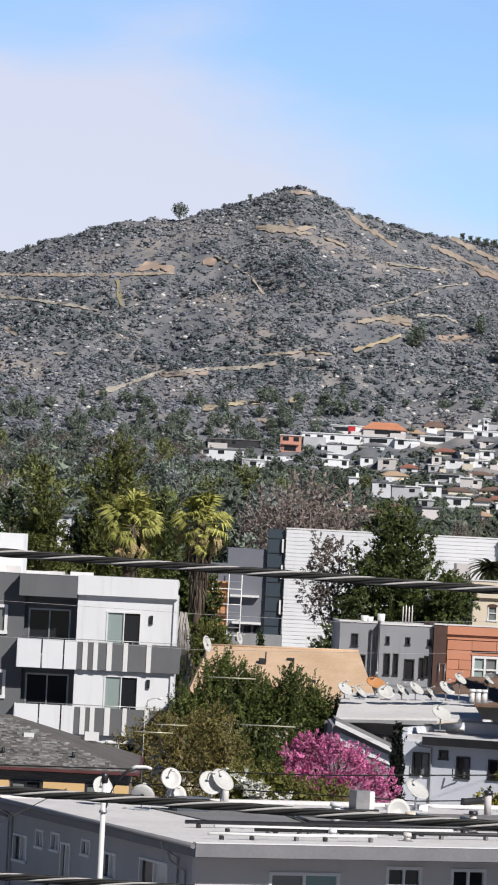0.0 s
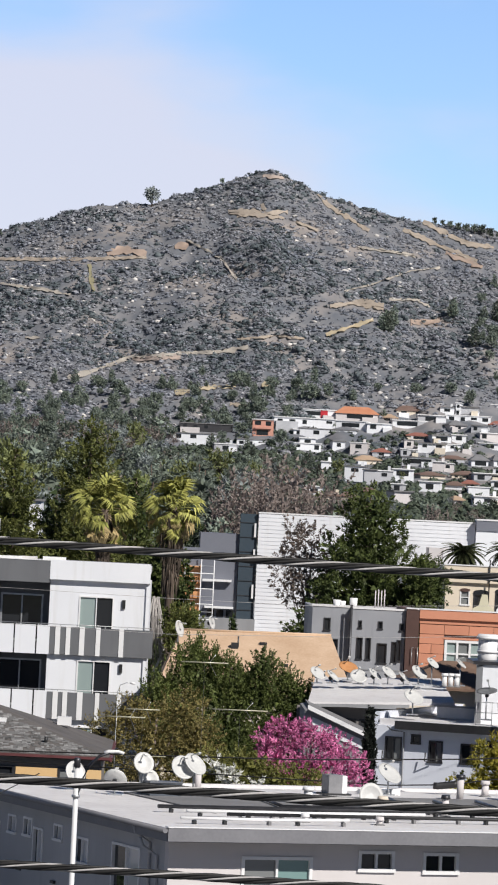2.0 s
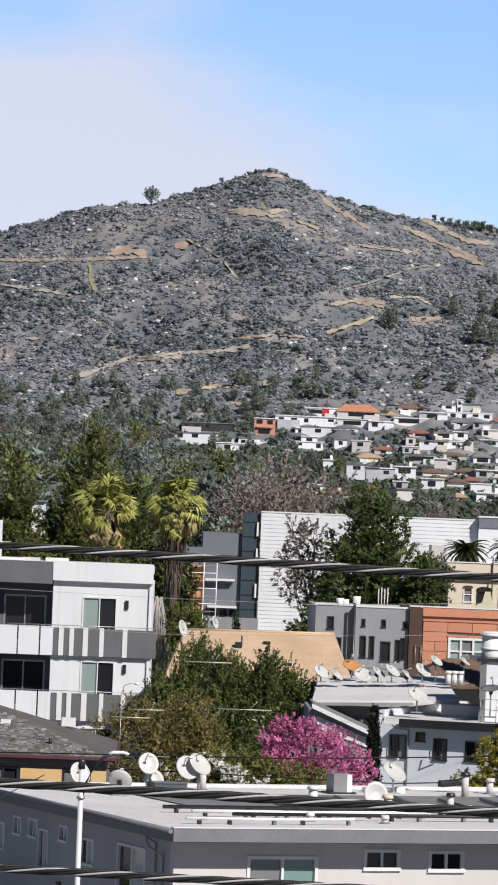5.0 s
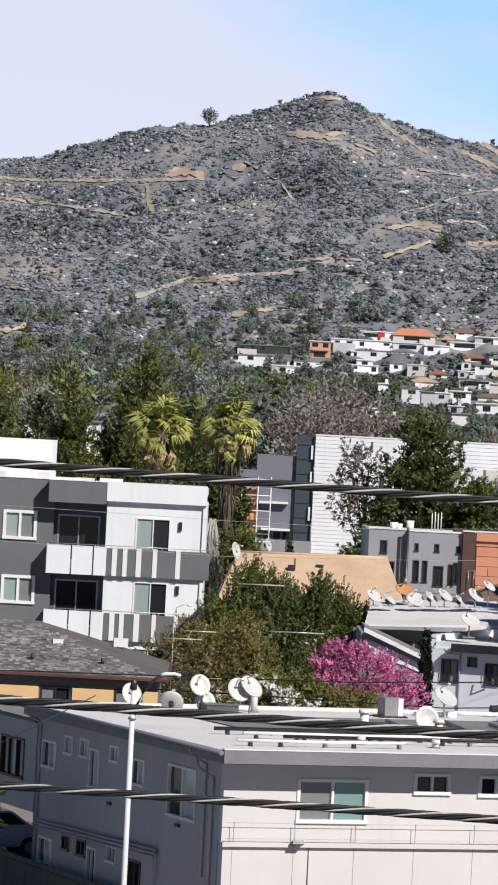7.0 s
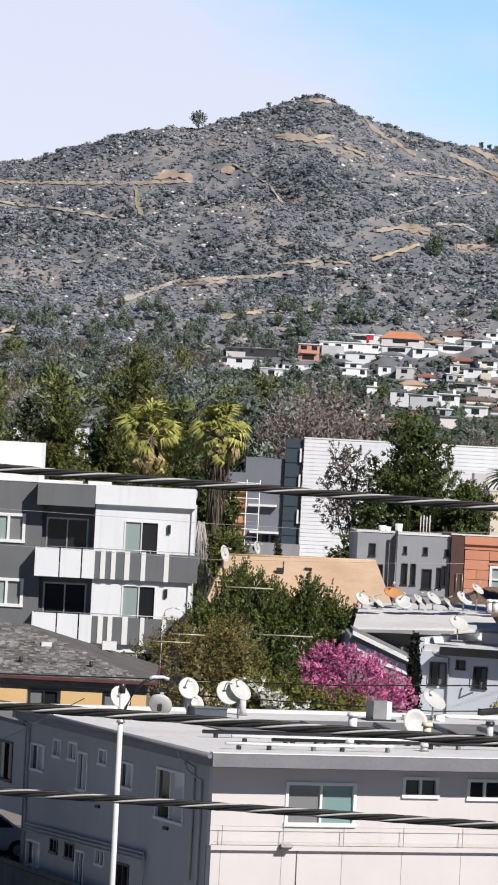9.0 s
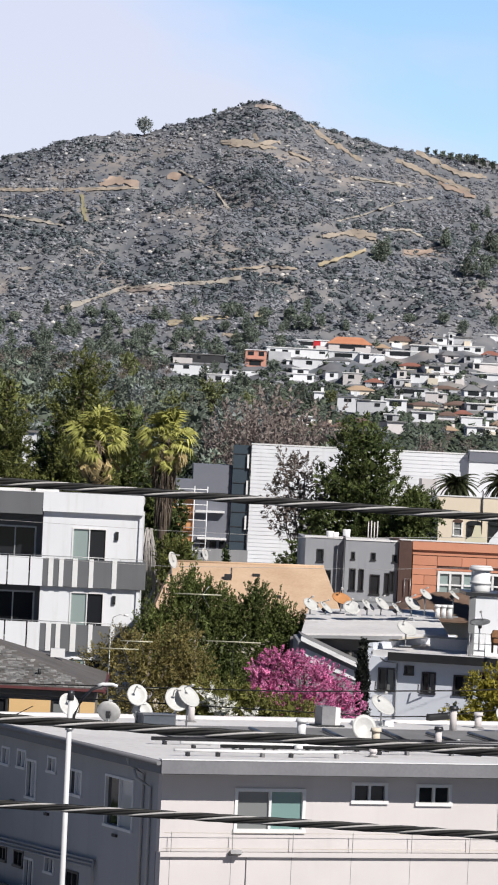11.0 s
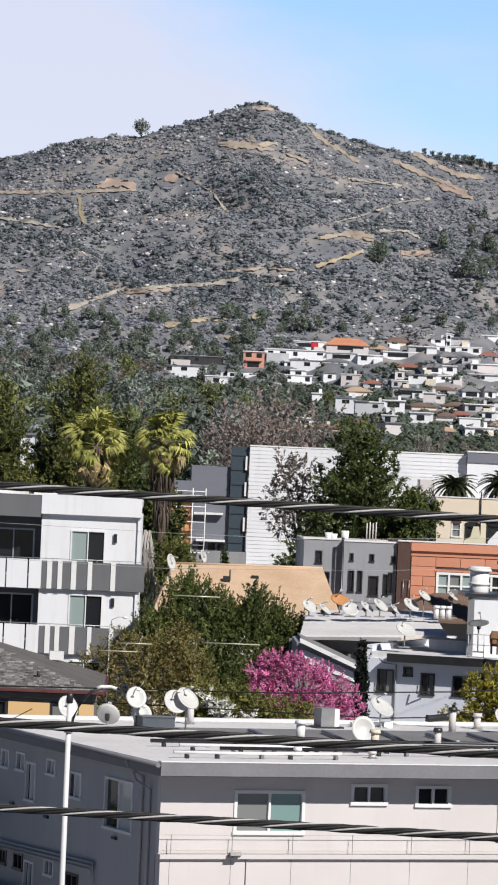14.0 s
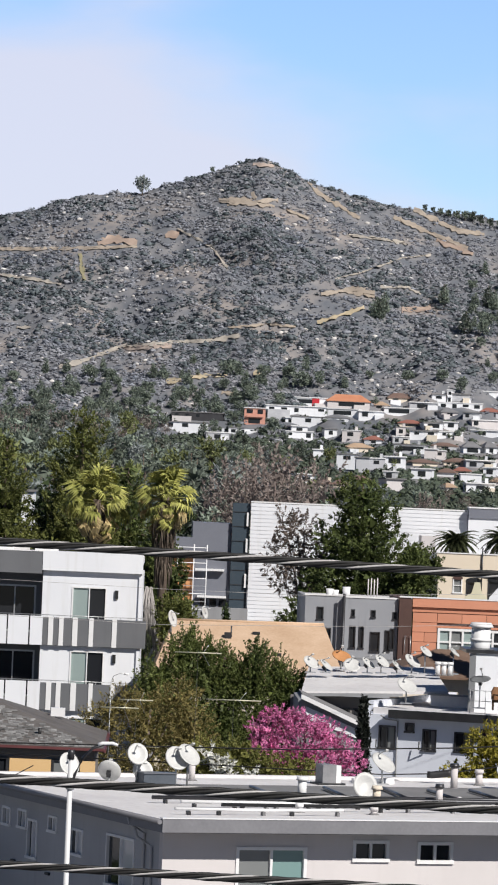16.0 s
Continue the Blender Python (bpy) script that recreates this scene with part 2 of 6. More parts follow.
def tube(points, r, n=8, bm=None, r2=None):
    bm = bm or bmesh.new()
    pts = [Vector(p) for p in points]
    rings = []
    for i, p in enumerate(pts):
        d = (pts[min(i + 1, len(pts) - 1)] - pts[max(i - 1, 0)]).normalized()
        s = d.cross(Vector((0, 0, 1)) if abs(d.z) < 0.9 else Vector((1, 0, 0))).normalized()
        u = s.cross(d)
        rr = r if r2 is None else r + (r2 - r) * i / (len(pts) - 1)
        rings.append([bm.verts.new(p + rr * (math.cos(2 * math.pi * k / n) * s + math.sin(2 * math.pi * k / n) * u)) for k in range(n)])
    for a, b in zip(rings, rings[1:]):
        for k in range(n):
            f = bm.faces.new((a[k], a[(k + 1) % n], b[(k + 1) % n], b[k]))
            f.smooth = True
    bm.faces.new(rings[0])
    bm.faces.new(rings[-1][::-1])
    bmesh.ops.recalc_face_normals(bm, faces=bm.faces)
    return bm


def thing(name, loc=(0, 0, 0), rz=0.0, label="", category="", group="", kind=""):
    ob = new(name)
    ob.matrix_world = pose(*loc, 0, 0, rz)
    return tagged(ob, label, category, group, kind)


def mesh_object(name, bm, material):
    me = bpy.data.meshes.new(name)
    bm.to_mesh(me)
    bm.free()
    me.materials.append(material)
    return new(name, me)


def part(name, bm, material, parent, label=""):
    ob = mesh_object(name, bm, material)
    ob.parent = parent
    return tagged(ob, label)


def single(name, bm, material, label, category, group="", kind=""):
    return tagged(mesh_object(name, bm, material), label, category, group, kind)


def leaf_cloud(n, pick, size, rng, sprig=(7.0, 2.2, 24, .6)):
    """About 3n small leaves in sprigs round points of a crown, and broader ones deep inside it; sprig: length and width in leaf sizes, leaves each, upward pull, share of inner leaves."""
    length, width, per, up, *rest = sprig
    inner = rest[0] if rest else .34
    m = max(3, int(3 * n / per))
    pts, outs = [], []
    for _ in range(m):
        p, d = pick(rng)
        d = Vector(d).normalized()
        d = (d + Vector((rng.gauss(0, .35), rng.gauss(0, .35), rng.gauss(0, .3) + up))).normalized()
        k = rng.uniform(.6, 1.3)
        pts.append(p)
        outs.append(d * k)
    g = np.random.RandomState(rng.randint(0, 10 ** 6))

    def unit(a):
        return a / np.maximum(np.linalg.norm(a, axis=1, keepdims=True), 1e-6)

    p = np.repeat(np.array([tuple(q) for q in pts]), per, 0)
    d = np.repeat(np.array([tuple(q) for q in outs]), per, 0)
    t = g.rand(m * per, 1)
    c = p + d * size * length * (t - .35) + unit(g.randn(m * per, 3)) * size * width * (1.05 - .75 * t) * g.rand(m * per, 1) ** .5
    a = unit(unit(d) + .55 * g.randn(m * per, 3))
    b = unit(np.cross(a, g.randn(m * per, 3)))
    s = size * g.uniform(.7, 1.5, (m * per, 1))
    verts = np.stack([c - b * s * .5, c + b * s * .5, c + a * s * 1.7], 1).reshape(-1, 3)
    deep = [tuple(pick(rng, rng.uniform(.2, .74))[0]) for _ in range(int(n * inner))]
    if deep:
        verts = np.concatenate([verts, (np.repeat(np.array(deep), 3, 0) + g.randn(len(deep) * 3, 3) * size * 1.9)])
    faces = np.arange(len(verts)).reshape(-1, 3)
    return verts.tolist(), faces.tolist()


def cloud_part(name, verts, faces, material, parent, label=""):
    me = bpy.data.meshes.new(name)
    me.from_pydata([tuple(v) for v in verts], [], faces)
    me.materials.append(material)
    ob = new(name, me)
    ob.parent = parent
    return tagged(ob, label)


def crown_points(blobs):
    """Points near the skin of some overlapping ellipsoids; blobs: centre, radii."""
    weights = [b[1][0] * b[1][2] for b in blobs]

    def pick(rng, depth=1.0):
        (c, r), = rng.choices(blobs, weights)
        d = Vector((rng.gauss(0, 1), rng.gauss(0, 1), rng.gauss(0, 1))).normalized()
        k = rng.uniform(0.55, 1.0) ** 0.5 * (1 + .18 * noise.noise(Vector(c) + d * 2.2)) * depth
        return (c[0] + d.x * r[0] * k, c[1] + d.y * r[1] * k, c[2] + d.z * r[2] * k), d

    return pick


def tree(name, loc, blobs, leaf, n, size, seed, label, category="tree", trunk=0.25, limbs=6, bark=None, sprig=(7.0, 2.2, 24, .6)):
    """Tapered trunk with limbs into the crown's lobes, and a crown of leaf clumps."""
    rng = random.Random(seed)
    t = thing(name, loc, 0, label, category)
    top = max(b[0][2] for b in blobs)
    tb = tube([(0, 0, 0), (0.05, 0, top * .3), (-.05, .05, top * .6), (0, 0, top * .95)], trunk, 8, None, trunk * .3)
    part("trunk", tb, bark or BARK, t)
    lb = bmesh.new()
    for c, r in blobs[:limbs]:
        z0 = min(c[2] * .6, top * .6)
        tube([(0, 0, z0), (c[0] * .5, c[1] * .5, (z0 + c[2]) * .5), c], trunk * .4, 5, lb, trunk * .12)
    tagged(part("branchwork", lb, bark or BARK, t), kind="stuff")
    v, f = leaf_cloud(n, crown_points(blobs), size, rng, sprig)
    cloud_part("crown", v, f, leaf, t)
    return t


def lobes(n, w, d, h, z, seed, r=0.42):
    """Uneven lobes of a crown of width w, depth d, height h whose middle is at height z."""
    rng = random.Random(seed)
    out = [((0, 0, z), (w * .3, d * .3, h * .36))]
    for i in range(n):
        a = 2 * math.pi * i / n + rng.uniform(-.4, .4)
        q = rng.uniform(-.8, .9)
        k = math.sqrt(max(.05, 1 - q * q * .8))
        s = rng.uniform(.7, 1.15)
        out.append(((math.cos(a) * w * .32 * k, math.sin(a) * d * .32 * k, z + q * h * .34), (w * .2 * s, d * .2 * s, h * .19 * s)))
    return out


# ---------------------------------------------------------------- ground and hill
SKY = [(-1.2, .03), (-.2, .055), (-.065, .0659), (-.051, .0667), (-.040, .0707), (-.024, .0764), (-.010, .0772), (0, .0805), (.009, .0834),
       (.0172, .086), (.0196, .0870), (.0228, .0859), (.031, .0822), (.0427, .0787), (.057, .0760), (.0714, .0750), (.0886, .0722), (.13, .066), (.25, .05), (1.2, .03)]
RISE = [(-200, -15), (0, -15), (115, -14.5), (150, -13), (190, -12), (260, -11), (400, -7), (700, -1), (900, 3), (1100, 8.4), (1450, 27), (1520, 42), (1600, 67), (1700, 103), (1780, 133), (1850, 160.4), (1980, 130), (2300, 70), (3200, 20), (4800, 0)]
CREST = 1850


def lerp(t, table):
    return float(np.interp(t, [a for a, _ in table], [b for _, b in table]))


def ground_z(x, y):
    u = x / max(y, 200)
    z = lerp(y, RISE)
    if y > 1300:
        k = min(1, (y - 1300) / (CREST - 1300))
        z *= 1 + (lerp(u, SKY) / .0867 - 1) * (k * k * (3 - 2 * k))
        bell = max(0.0, math.sin(math.pi * min(1, max(0, (y - 1350) / (CREST - 1350)))))
        q = Vector((x * .013 + y * .004, y * .007, 3.1))
        z += bell * (15 * (abs(noise.noise(q)) - .25) + 6 * noise.noise(q * 3.1) + 2.2 * noise.noise(q * 9))
        z += 1.2 * noise.noise(Vector((x * .12, y * .03, 1)))
    return z + EYE


us = sorted(set([round(-1.2 + .1 * i, 4) for i in range(11)] + [round(-.14 + .0015 * i, 5) for i in range(200)] + [round(.2 + .1 * i, 4) for i in range(11)]))
ys = [-200, -60, -10, 0.5, 40, 80, 100, 115, 130, 150, 170, 190, 220, 260] + list(range(300, 1300, 40)) + list(range(1300, 1900, 5)) + [1920, 1980, 2100, 2300, 2400, 2500, 2800, 3200, 3800, 4800]
gv, gf = [], []
for y in ys:
    for u in us:
        x = u * max(y, 300)
        gv.append((x, y, ground_z(x, y)))
w_ = len(us)
for j in range(len(ys) - 1):
    for i in range(w_ - 1):
        gf.append((j * w_ + i, j * w_ + i + 1, (j + 1) * w_ + i + 1, (j + 1) * w_ + i))
gm = bpy.data.meshes.new("ground")
gm.from_pydata(gv, [], gf)
HILL, hnt, hbs = tree_of("hazed_soil_and_scrub")
gm.materials.append(HILL)
for p in gm.polygons:
    p.use_smooth = True
tagged(new("ground", gm), "dry scrub-covered hillside and town ground", "ground", kind="structure")
hn, hl = hnt.nodes, hnt.links
htc = hn.new("ShaderNodeTexCoord")


def hnoise(scale, detail=5):
    n = hn.new("ShaderNodeTexNoise")
    mp = hn.new("ShaderNodeMapping")
    mp.inputs["Scale"].default_value = (scale, scale * .5, scale * 1.3)
    hl.new(htc.outputs["Object"], mp.inputs[0])
    hl.new(mp.outputs[0], n.inputs["Vector"])
    n.inputs["Scale"].default_value, n.inputs["Detail"].default_value = 1.0, detail
    return n.outputs[0]


def hmix(fac, a, b, lo, hi):
    mr = hn.new("ShaderNodeMapRange")
    mr.inputs["From Min"].default_value, mr.inputs["From Max"].default_value = lo, hi
    hl.new(fac, mr.inputs["Value"])
    mx = hn.new("ShaderNodeMix")
    mx.data_type = "RGBA"
    hl.new(mr.outputs[0], mx.inputs["Factor"])
    for k, v in (("A", a), ("B", b)):
        if isinstance(v, tuple):
            mx.inputs[k].default_value = (*v, 1)
        else:
            hl.new(v, mx.inputs[k])
    return mx.outputs["Result"]


# soil carries the same blue-grey haze in its base colour
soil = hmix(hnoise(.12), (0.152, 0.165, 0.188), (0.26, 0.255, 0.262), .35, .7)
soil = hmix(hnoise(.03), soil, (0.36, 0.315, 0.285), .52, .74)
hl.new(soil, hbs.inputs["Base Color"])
hbs.inputs["Roughness"].default_value = 0.95
hbs.inputs["Specular IOR Level"].default_value = 0.1


# ---------------------------------------------------------------- shared pieces
def put(bm, m):
    """Move a bmesh by a matrix, and mend its faces if the matrix mirrors."""
    bmesh.ops.transform(bm, matrix=m, verts=bm.verts)
    if m.determinant() < 0:
        bmesh.ops.reverse_faces(bm, faces=bm.faces)
    return bm


ID = Matrix.Identity(4)


def pierced(x0, x1, y0, y1, z0, z1, holes):
    """A wall with real openings: boxes round the holes (x0, x1, z0, z1)."""
    bm = bmesh.new()
    xs = sorted({x0, x1, *[min(max(h[k], x0), x1) for h in holes for k in (0, 1)]})
    zs = sorted({z0, z1, *[min(max(h[k], z0), z1) for h in holes for k in (2, 3)]})
    f = [[bm.verts.new((x, y0, z)) for z in zs] for x in xs]
    r = [[bm.verts.new((x, y1, z)) for z in zs] for x in xs]
    nx, nz = len(xs) - 1, len(zs) - 1

    def solid(i, j):
        if not (0 <= i < nx and 0 <= j < nz):
            return False
        cx, cz = (xs[i] + xs[i + 1]) / 2, (zs[j] + zs[j + 1]) / 2
        return not any(h[0] < cx < h[1] and h[2] < cz < h[3] for h in holes)

    for i in range(nx):
        for j in range(nz):
            if not solid(i, j):
                continue
            bm.faces.new((f[i][j], f[i + 1][j], f[i + 1][j + 1], f[i][j + 1]))
            bm.faces.new((r[i][j + 1], r[i + 1][j + 1], r[i + 1][j], r[i][j]))
            for di, dj, p, q in ((-1, 0, (i, j), (i, j + 1)), (1, 0, (i + 1, j + 1), (i + 1, j)), (0, -1, (i + 1, j), (i, j)), (0, 1, (i, j + 1), (i + 1, j + 1))):
                if not solid(i + di, j + dj):
                    bm.faces.new((f[p[0]][p[1]], f[q[0]][q[1]], r[q[0]][q[1]], r[p[0]][p[1]]))
    bmesh.ops.delete(bm, geom=[v for v in bm.verts if not v.link_faces], context="VERTS")
    return bm


def window(parent, x0, x1, z0, z1, y, frame_mat, panes, m=ID, bar=0.06, out=0.03, rows=1, label=""):
    """A window set in an opening: frame with mullions, and a pane each bay. y is the wall's outer face, outward is -y."""
    bm = bmesh.new()
    box(bm, x0 - .02, x1 + .02, y - out, y + .10, z1 - bar, z1 + .02)
    box(bm, x0 - .04, x1 + .04, y - out - .03, y + .10, z0 - .03, z0 + bar)
    box(bm, x0 - .02, x0 + bar, y - out, y + .10, z0 + bar, z1 - bar)
    box(bm, x1 - bar, x1 + .02, y - out, y + .10, z0 + bar, z1 - bar)
    n = len(panes)
    w = (x1 - x0) / n
    for i in range(1, n):
        box(bm, x0 + i * w - bar * .5, x0 + i * w + bar * .5, y - out + .01, y + .09, z0 + bar, z1 - bar)
    win = part("window", put(bm, m), frame_mat, parent, label)
    for j in range(1, rows):
        zz = z0 + (z1 - z0) * j / rows
        for i in range(n):
            part("glazing_bar", put(boxed(x0 + i * w + bar * .6, x0 + (i + 1) * w - bar * .6, y - out + .015, y + .045, zz - bar * .4, zz + bar * .4), m), frame_mat, win)
    for i, pm in enumerate(panes):
        part("pane", put(boxed(x0 + i * w + .01, x0 + (i + 1) * w - .01, y + .05 + .01 * (i % 2), y + .075, z0 + .01, z1 - .01), m), pm, win)
    return win


def disc(r, depth, n=20, rings=4, thick=0.02):
    """A shallow bowl with thickness, opening towards +z."""
    bm = bmesh.new()
    top = [[bm.verts.new((r * k / rings * math.cos(2 * math.pi * i / n), r * 1.1 * k / rings * math.sin(2 * math.pi * i / n), depth * (k / rings) ** 2 + o)) for i in range(n)] for o in (0, -thick) for k in range(1, rings + 1)]
    for o in (0, rings):
        for k in range(rings - 1):
            for i in range(n):
                q = (top[o + k][i], top[o + k][(i + 1) % n], top[o + k + 1][(i + 1) % n], top[o + k + 1][i])
                f = bm.faces.new(q if o else q[::-1])
                f.smooth = True
        bm.faces.new(top[o] if not o else top[o][::-1])
    for i in range(n):
        bm.faces.new((top[rings - 1][i], top[rings - 1][(i + 1) % n], top[-1][(i + 1) % n], top[-1][i]))
    bmesh.ops.recalc_face_normals(bm, faces=bm.faces)
    return bm


def dish(loc, diam, height, az=35, tilt=42, label="pale grey satellite dish on a steel mast", mat=None, group="satellite dishes"):
    """Satellite dish: bowl, arm with receiver, mast, foot plate. az: degrees to the right of the way back to the eye."""
    t = thing("satellite_dish", loc, 0, label, "dish", group)
    r = diam / 2
    face_m = pose(0, 0, height, 0, 0, 180 + az) @ pose(0, 0, 0, -(90 - tilt), 0, 0)
    bowl = part("reflector", put(disc(r, r * .22), face_m), mat or DISHMAT, t)
    arm = put(tube([(0, -r * .9, .03), (0, -r * .75, r * .5), (0, -r * .45, r * 1.05)], .018, 6), face_m)
    part("arm", arm, STEEL, t)
    hb = put(boxed(-.05, .05, -r * .5, -r * .36, r * .98, r * 1.2), face_m)
    part("receiver", hb, DISHMAT, t)
    part("bracket", put(boxed(-.06, .06, -.08, .08, -.16, -.02), face_m), DARKFRAME, t)
    part("mast", tube([(0, 0.05, 0), (0, 0.05, height)], .028, 8), STEEL, t)
    part("foot_plate", boxed(-.22, .22, -.17, .27, -.01, .03), STEEL, t)
    return t


def vent(loc, h, r, mat, label, cap=True, capmat=None):
    t = thing("roof_vent", loc, 0, label, "vent", "roof vents")
    part("pipe", tube([(0, 0, 0), (0, 0, h)], r, 12), mat, t)
    if cap:
        part("cap", tube([(0, 0, h - .01), (0, 0, h + .04), (0, 0, h + .10)], r * 1.45, 12, None, r * 1.2), capmat or mat, t)
    part("flashing", tube([(0, 0, 0), (0, 0, .05)], r * 1.8, 12, None, r * 1.1), ROOFGREY, t)
    return t


# ---------------------------------------------------------------- the two-storey grey and cream apartment block
FB = thing("apartment_block", (.27, 108, 0), 22, "two-storey grey and cream stucco apartment block with flat roof", "building")
GZ = 0.45
L, D = 26.0, 16.0
fm = Matrix.Translation((0, .85, 0))
lm = Matrix(((0, 1, 0, .35), (1, 0, 0, 0), (0, 0, 1, 0), (0, 0, 0, 1)))
fholes = [(2.5, 4.55, 4.85, 6.0), (5.95, 7.0, 5.66, 6.2), (7.9, 8.95, 5.62, 6.17), (10.45, 12.5, 4.7, 5.92), (15, 17, 4.85, 6.0), (19, 20, 5.66, 6.2)]
part("upper_wall", put(pierced(.35, L, 0, .25, 4.25, 6.5, fholes), fm), CREAM, FB, "cream painted stucco")
part("corner_pier", boxed(.352, .6, .853, 1.1, GZ - 1, 3.1), CREAM, FB)
part("lower_wall", put(boxed(.35, L, -.12, .2, 3.1, 4.3), fm), CREAM, FB)
# dark grey wall and soffit hold the carport's shade in their colour
part("back_carport_wall", boxed(.6, L, 4.2, 4.4, GZ - 1, 4.2), GREY, FB, "carport back wall darkened for the recess's shade")
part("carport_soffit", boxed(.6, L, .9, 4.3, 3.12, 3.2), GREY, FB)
for i in range(8):
    part("post", boxed(.5 + i * 3.3, .7 + i * 3.3, .95, 1.15, GZ - 1, 3.11), MIDGREY, FB)
lholes = [(2.86, 4.95, 4.6, 6.0), (6.8, 7.85, 5.17, 5.9), (8.9, 9.6, 5.65, 6.1), (10.5, 11.3, 4.75, 5.86), (11.43, 12.15, 5.55, 6.08), (12.8, 13.47, 5.52, 6.05), (14.2, 15.44, 4.97, 5.76), (17.05, 19.3 - 4, 0, 0),
          (14.16, 15.4, 2.1, 2.87), (12.7, 13.32, 2.7, 3.14), (11.28, 12.04, 2.68, 3.16), (10.4, 11.14, 1.4, 3.02), (8.74, 9.46, 2.78, 3.25), (6.74, 7.67, 2.2, 3.05)]
lholes = [h for h in lholes if h[3] > 0]
part("side_wall", put(pierced(1.105, D, 0, .25, GZ - 1, 6.5, lholes), lm), SIDEGREY, FB, "grey stucco side wall with its shade in the colour")
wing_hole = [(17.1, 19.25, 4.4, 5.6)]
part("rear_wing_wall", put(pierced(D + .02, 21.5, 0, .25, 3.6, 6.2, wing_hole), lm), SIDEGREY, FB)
part("rear_wing_roof", boxed(.3, 6, D + .12, 21.6, 6.2, 6.32), ROOFGREY, FB)
part("rear_wing_floor", boxed(.35, 6, D + .12, 21.5, 3.5, 3.6), SIDEGREY, FB)
part("rear_wing_post", boxed(.4, .6, 21.2, 21.4, GZ - 1, 3.5), SIDEGREY, FB)
window(FB, *wing_hole[0], 0, BLACK, [PANE, PANEPALE, PANE], lm, .05, .03)
part("rear_wall", boxed(.35, L, D - .25, D, GZ - 1, 6.5), MIDGREY, FB)
part("end_wall", boxed(L - .25, L, 1.1, D - .25, GZ - 1, 6.5), MIDGREY, FB)
part("floor_slab", boxed(.61, L - .26, 1.11, D - .26, 4.22, 4.3), ROOFGREY, FB)
for h, k in zip(lholes, range(99)):
    panes = [CURTAIN, PANE] if k < 8 else [PANE, PANE]
    window(FB, h[0], h[1], h[2], h[3], 0, FRAME if k not in (8, 9, 13, 12) else DARKFRAME, panes, lm, .05, .03)
for h, pn in zip(fholes, ([PANEGREY, PANEGREEN], [PANE, PANE], [PANE, PANE], [PANE, PANEGREEN], [PANE, PANE], [PANE, PANE])):
    window(FB, h[0], h[1], h[2], h[3], 0, FRAME, pn, fm, .07, .04)
# unseen lining wall, added so the rooms behind the glass stay dark
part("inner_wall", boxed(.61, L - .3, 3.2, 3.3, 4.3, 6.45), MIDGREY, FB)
# eaves and roof
part("soffit", boxed(0, L + .3, 0, D + .1, 6.44, 6.5), FASCIA, FB)
part("fascia", boxed(-.05, L + .35, -.06, .0, 6.46, 6.82), FASCIA, FB, "grey painted fascia board")
part("side_fascia", boxed(-.06, 0, 0, D + .15, 6.46, 6.80), FASCIA, FB)
part("gutter", put(tube([(-.13, -.05, 6.74), (-.13, D + .2, 6.74)], .07, 8), ID), FASCIA, FB)
part("roof_deck", boxed(0, L + .3, 0, D + .1, 6.5, 6.79), ROOFWHITE, FB, "white coated flat roof with stains")
part("drip_edge", boxed(-.06, L + .36, -.075, .14, 6.82, 6.85), FRAME, FB)
part("rear_parapet", boxed(0, L + .3, D - .15, D + .1, 6.79, 6.89), ROOFWHITE, FB)
# downspouts and wall pipes on the side
for s0, za, zb in ((2.1, 6.6, 3.2), (1.55, 6.3, .5), (15.6, 6.6, 2.0)):
    b = tube([(.30, s0, zb), (.30, s0, za - .35), (-.02, s0 + .25, za - .12), (-.1, s0 + .25, za + .1)], .045, 8)
    part("downspout", b, SIDEGREY, FB)
for k in range(3):
    b = tube([(.26 - .02 * k, 15.4, 3.34 - .1 * k), (.26 - .02 * k, 5.4, 3.56 - .1 * k), (.26 - .02 * k, 5.35, 3.0 - .2 * k)], .035, 6)
    part("wall_pipe", b, SIDEGREY, FB)
for s0, z0 in ((9.3, 4.4), (12.2, 4.5), (3.9, 4.35)):
    part("wall_vent", boxed(.28, .36, s0, s0 + .3, z0, z0 + .08), BLACK, FB)
# ledge with low pipe rail on the front
part("ledge", boxed(.3, L, .62, .86, 4.18, 4.30), CREAM, FB)
for zz in (4.82, 4.40):
    part("rail", tube([(.4, .68, zz), (L, .68, zz)], .007, 6), BEIGE, FB)
for i in range(14):
    part("rail_post", boxed(.62 + 1.78 * i, .636 + 1.78 * i, .67, .686, 4.29, 4.84), MIDGREY, FB)
    part("panel_joint", boxed(.62 + 1.78 * i, .63 + 1.78 * i, .722, .733, 3.1, 4.18), MIDGREY, FB)
lamp = part("floodlight", put(boxed(-.16, .16, -.14, .02, -.05, .06), Matrix.Translation((2.42, .55, 4.28)) @ pose(0, 0, 0, -25, 0, 0)), DARKFRAME, FB, "small bronze floodlight")
part("conduit", tube([(2.5, .71, 4.2), (2.85, .71, 4.16), (2.85, .71, 3.1)], .014, 6), MIDGREY, FB)


def onroof(x, y, z=6.79):
    return tuple(FB.matrix_world @ Vector((x, y, z)))


# grey felt strip and pipe runs on the roof
def roof_obj(name, bm, mat, label, cat, group=""):
    ob = single(name, bm, mat, label, cat, group)
    ob.matrix_world = FB.matrix_world
    return ob


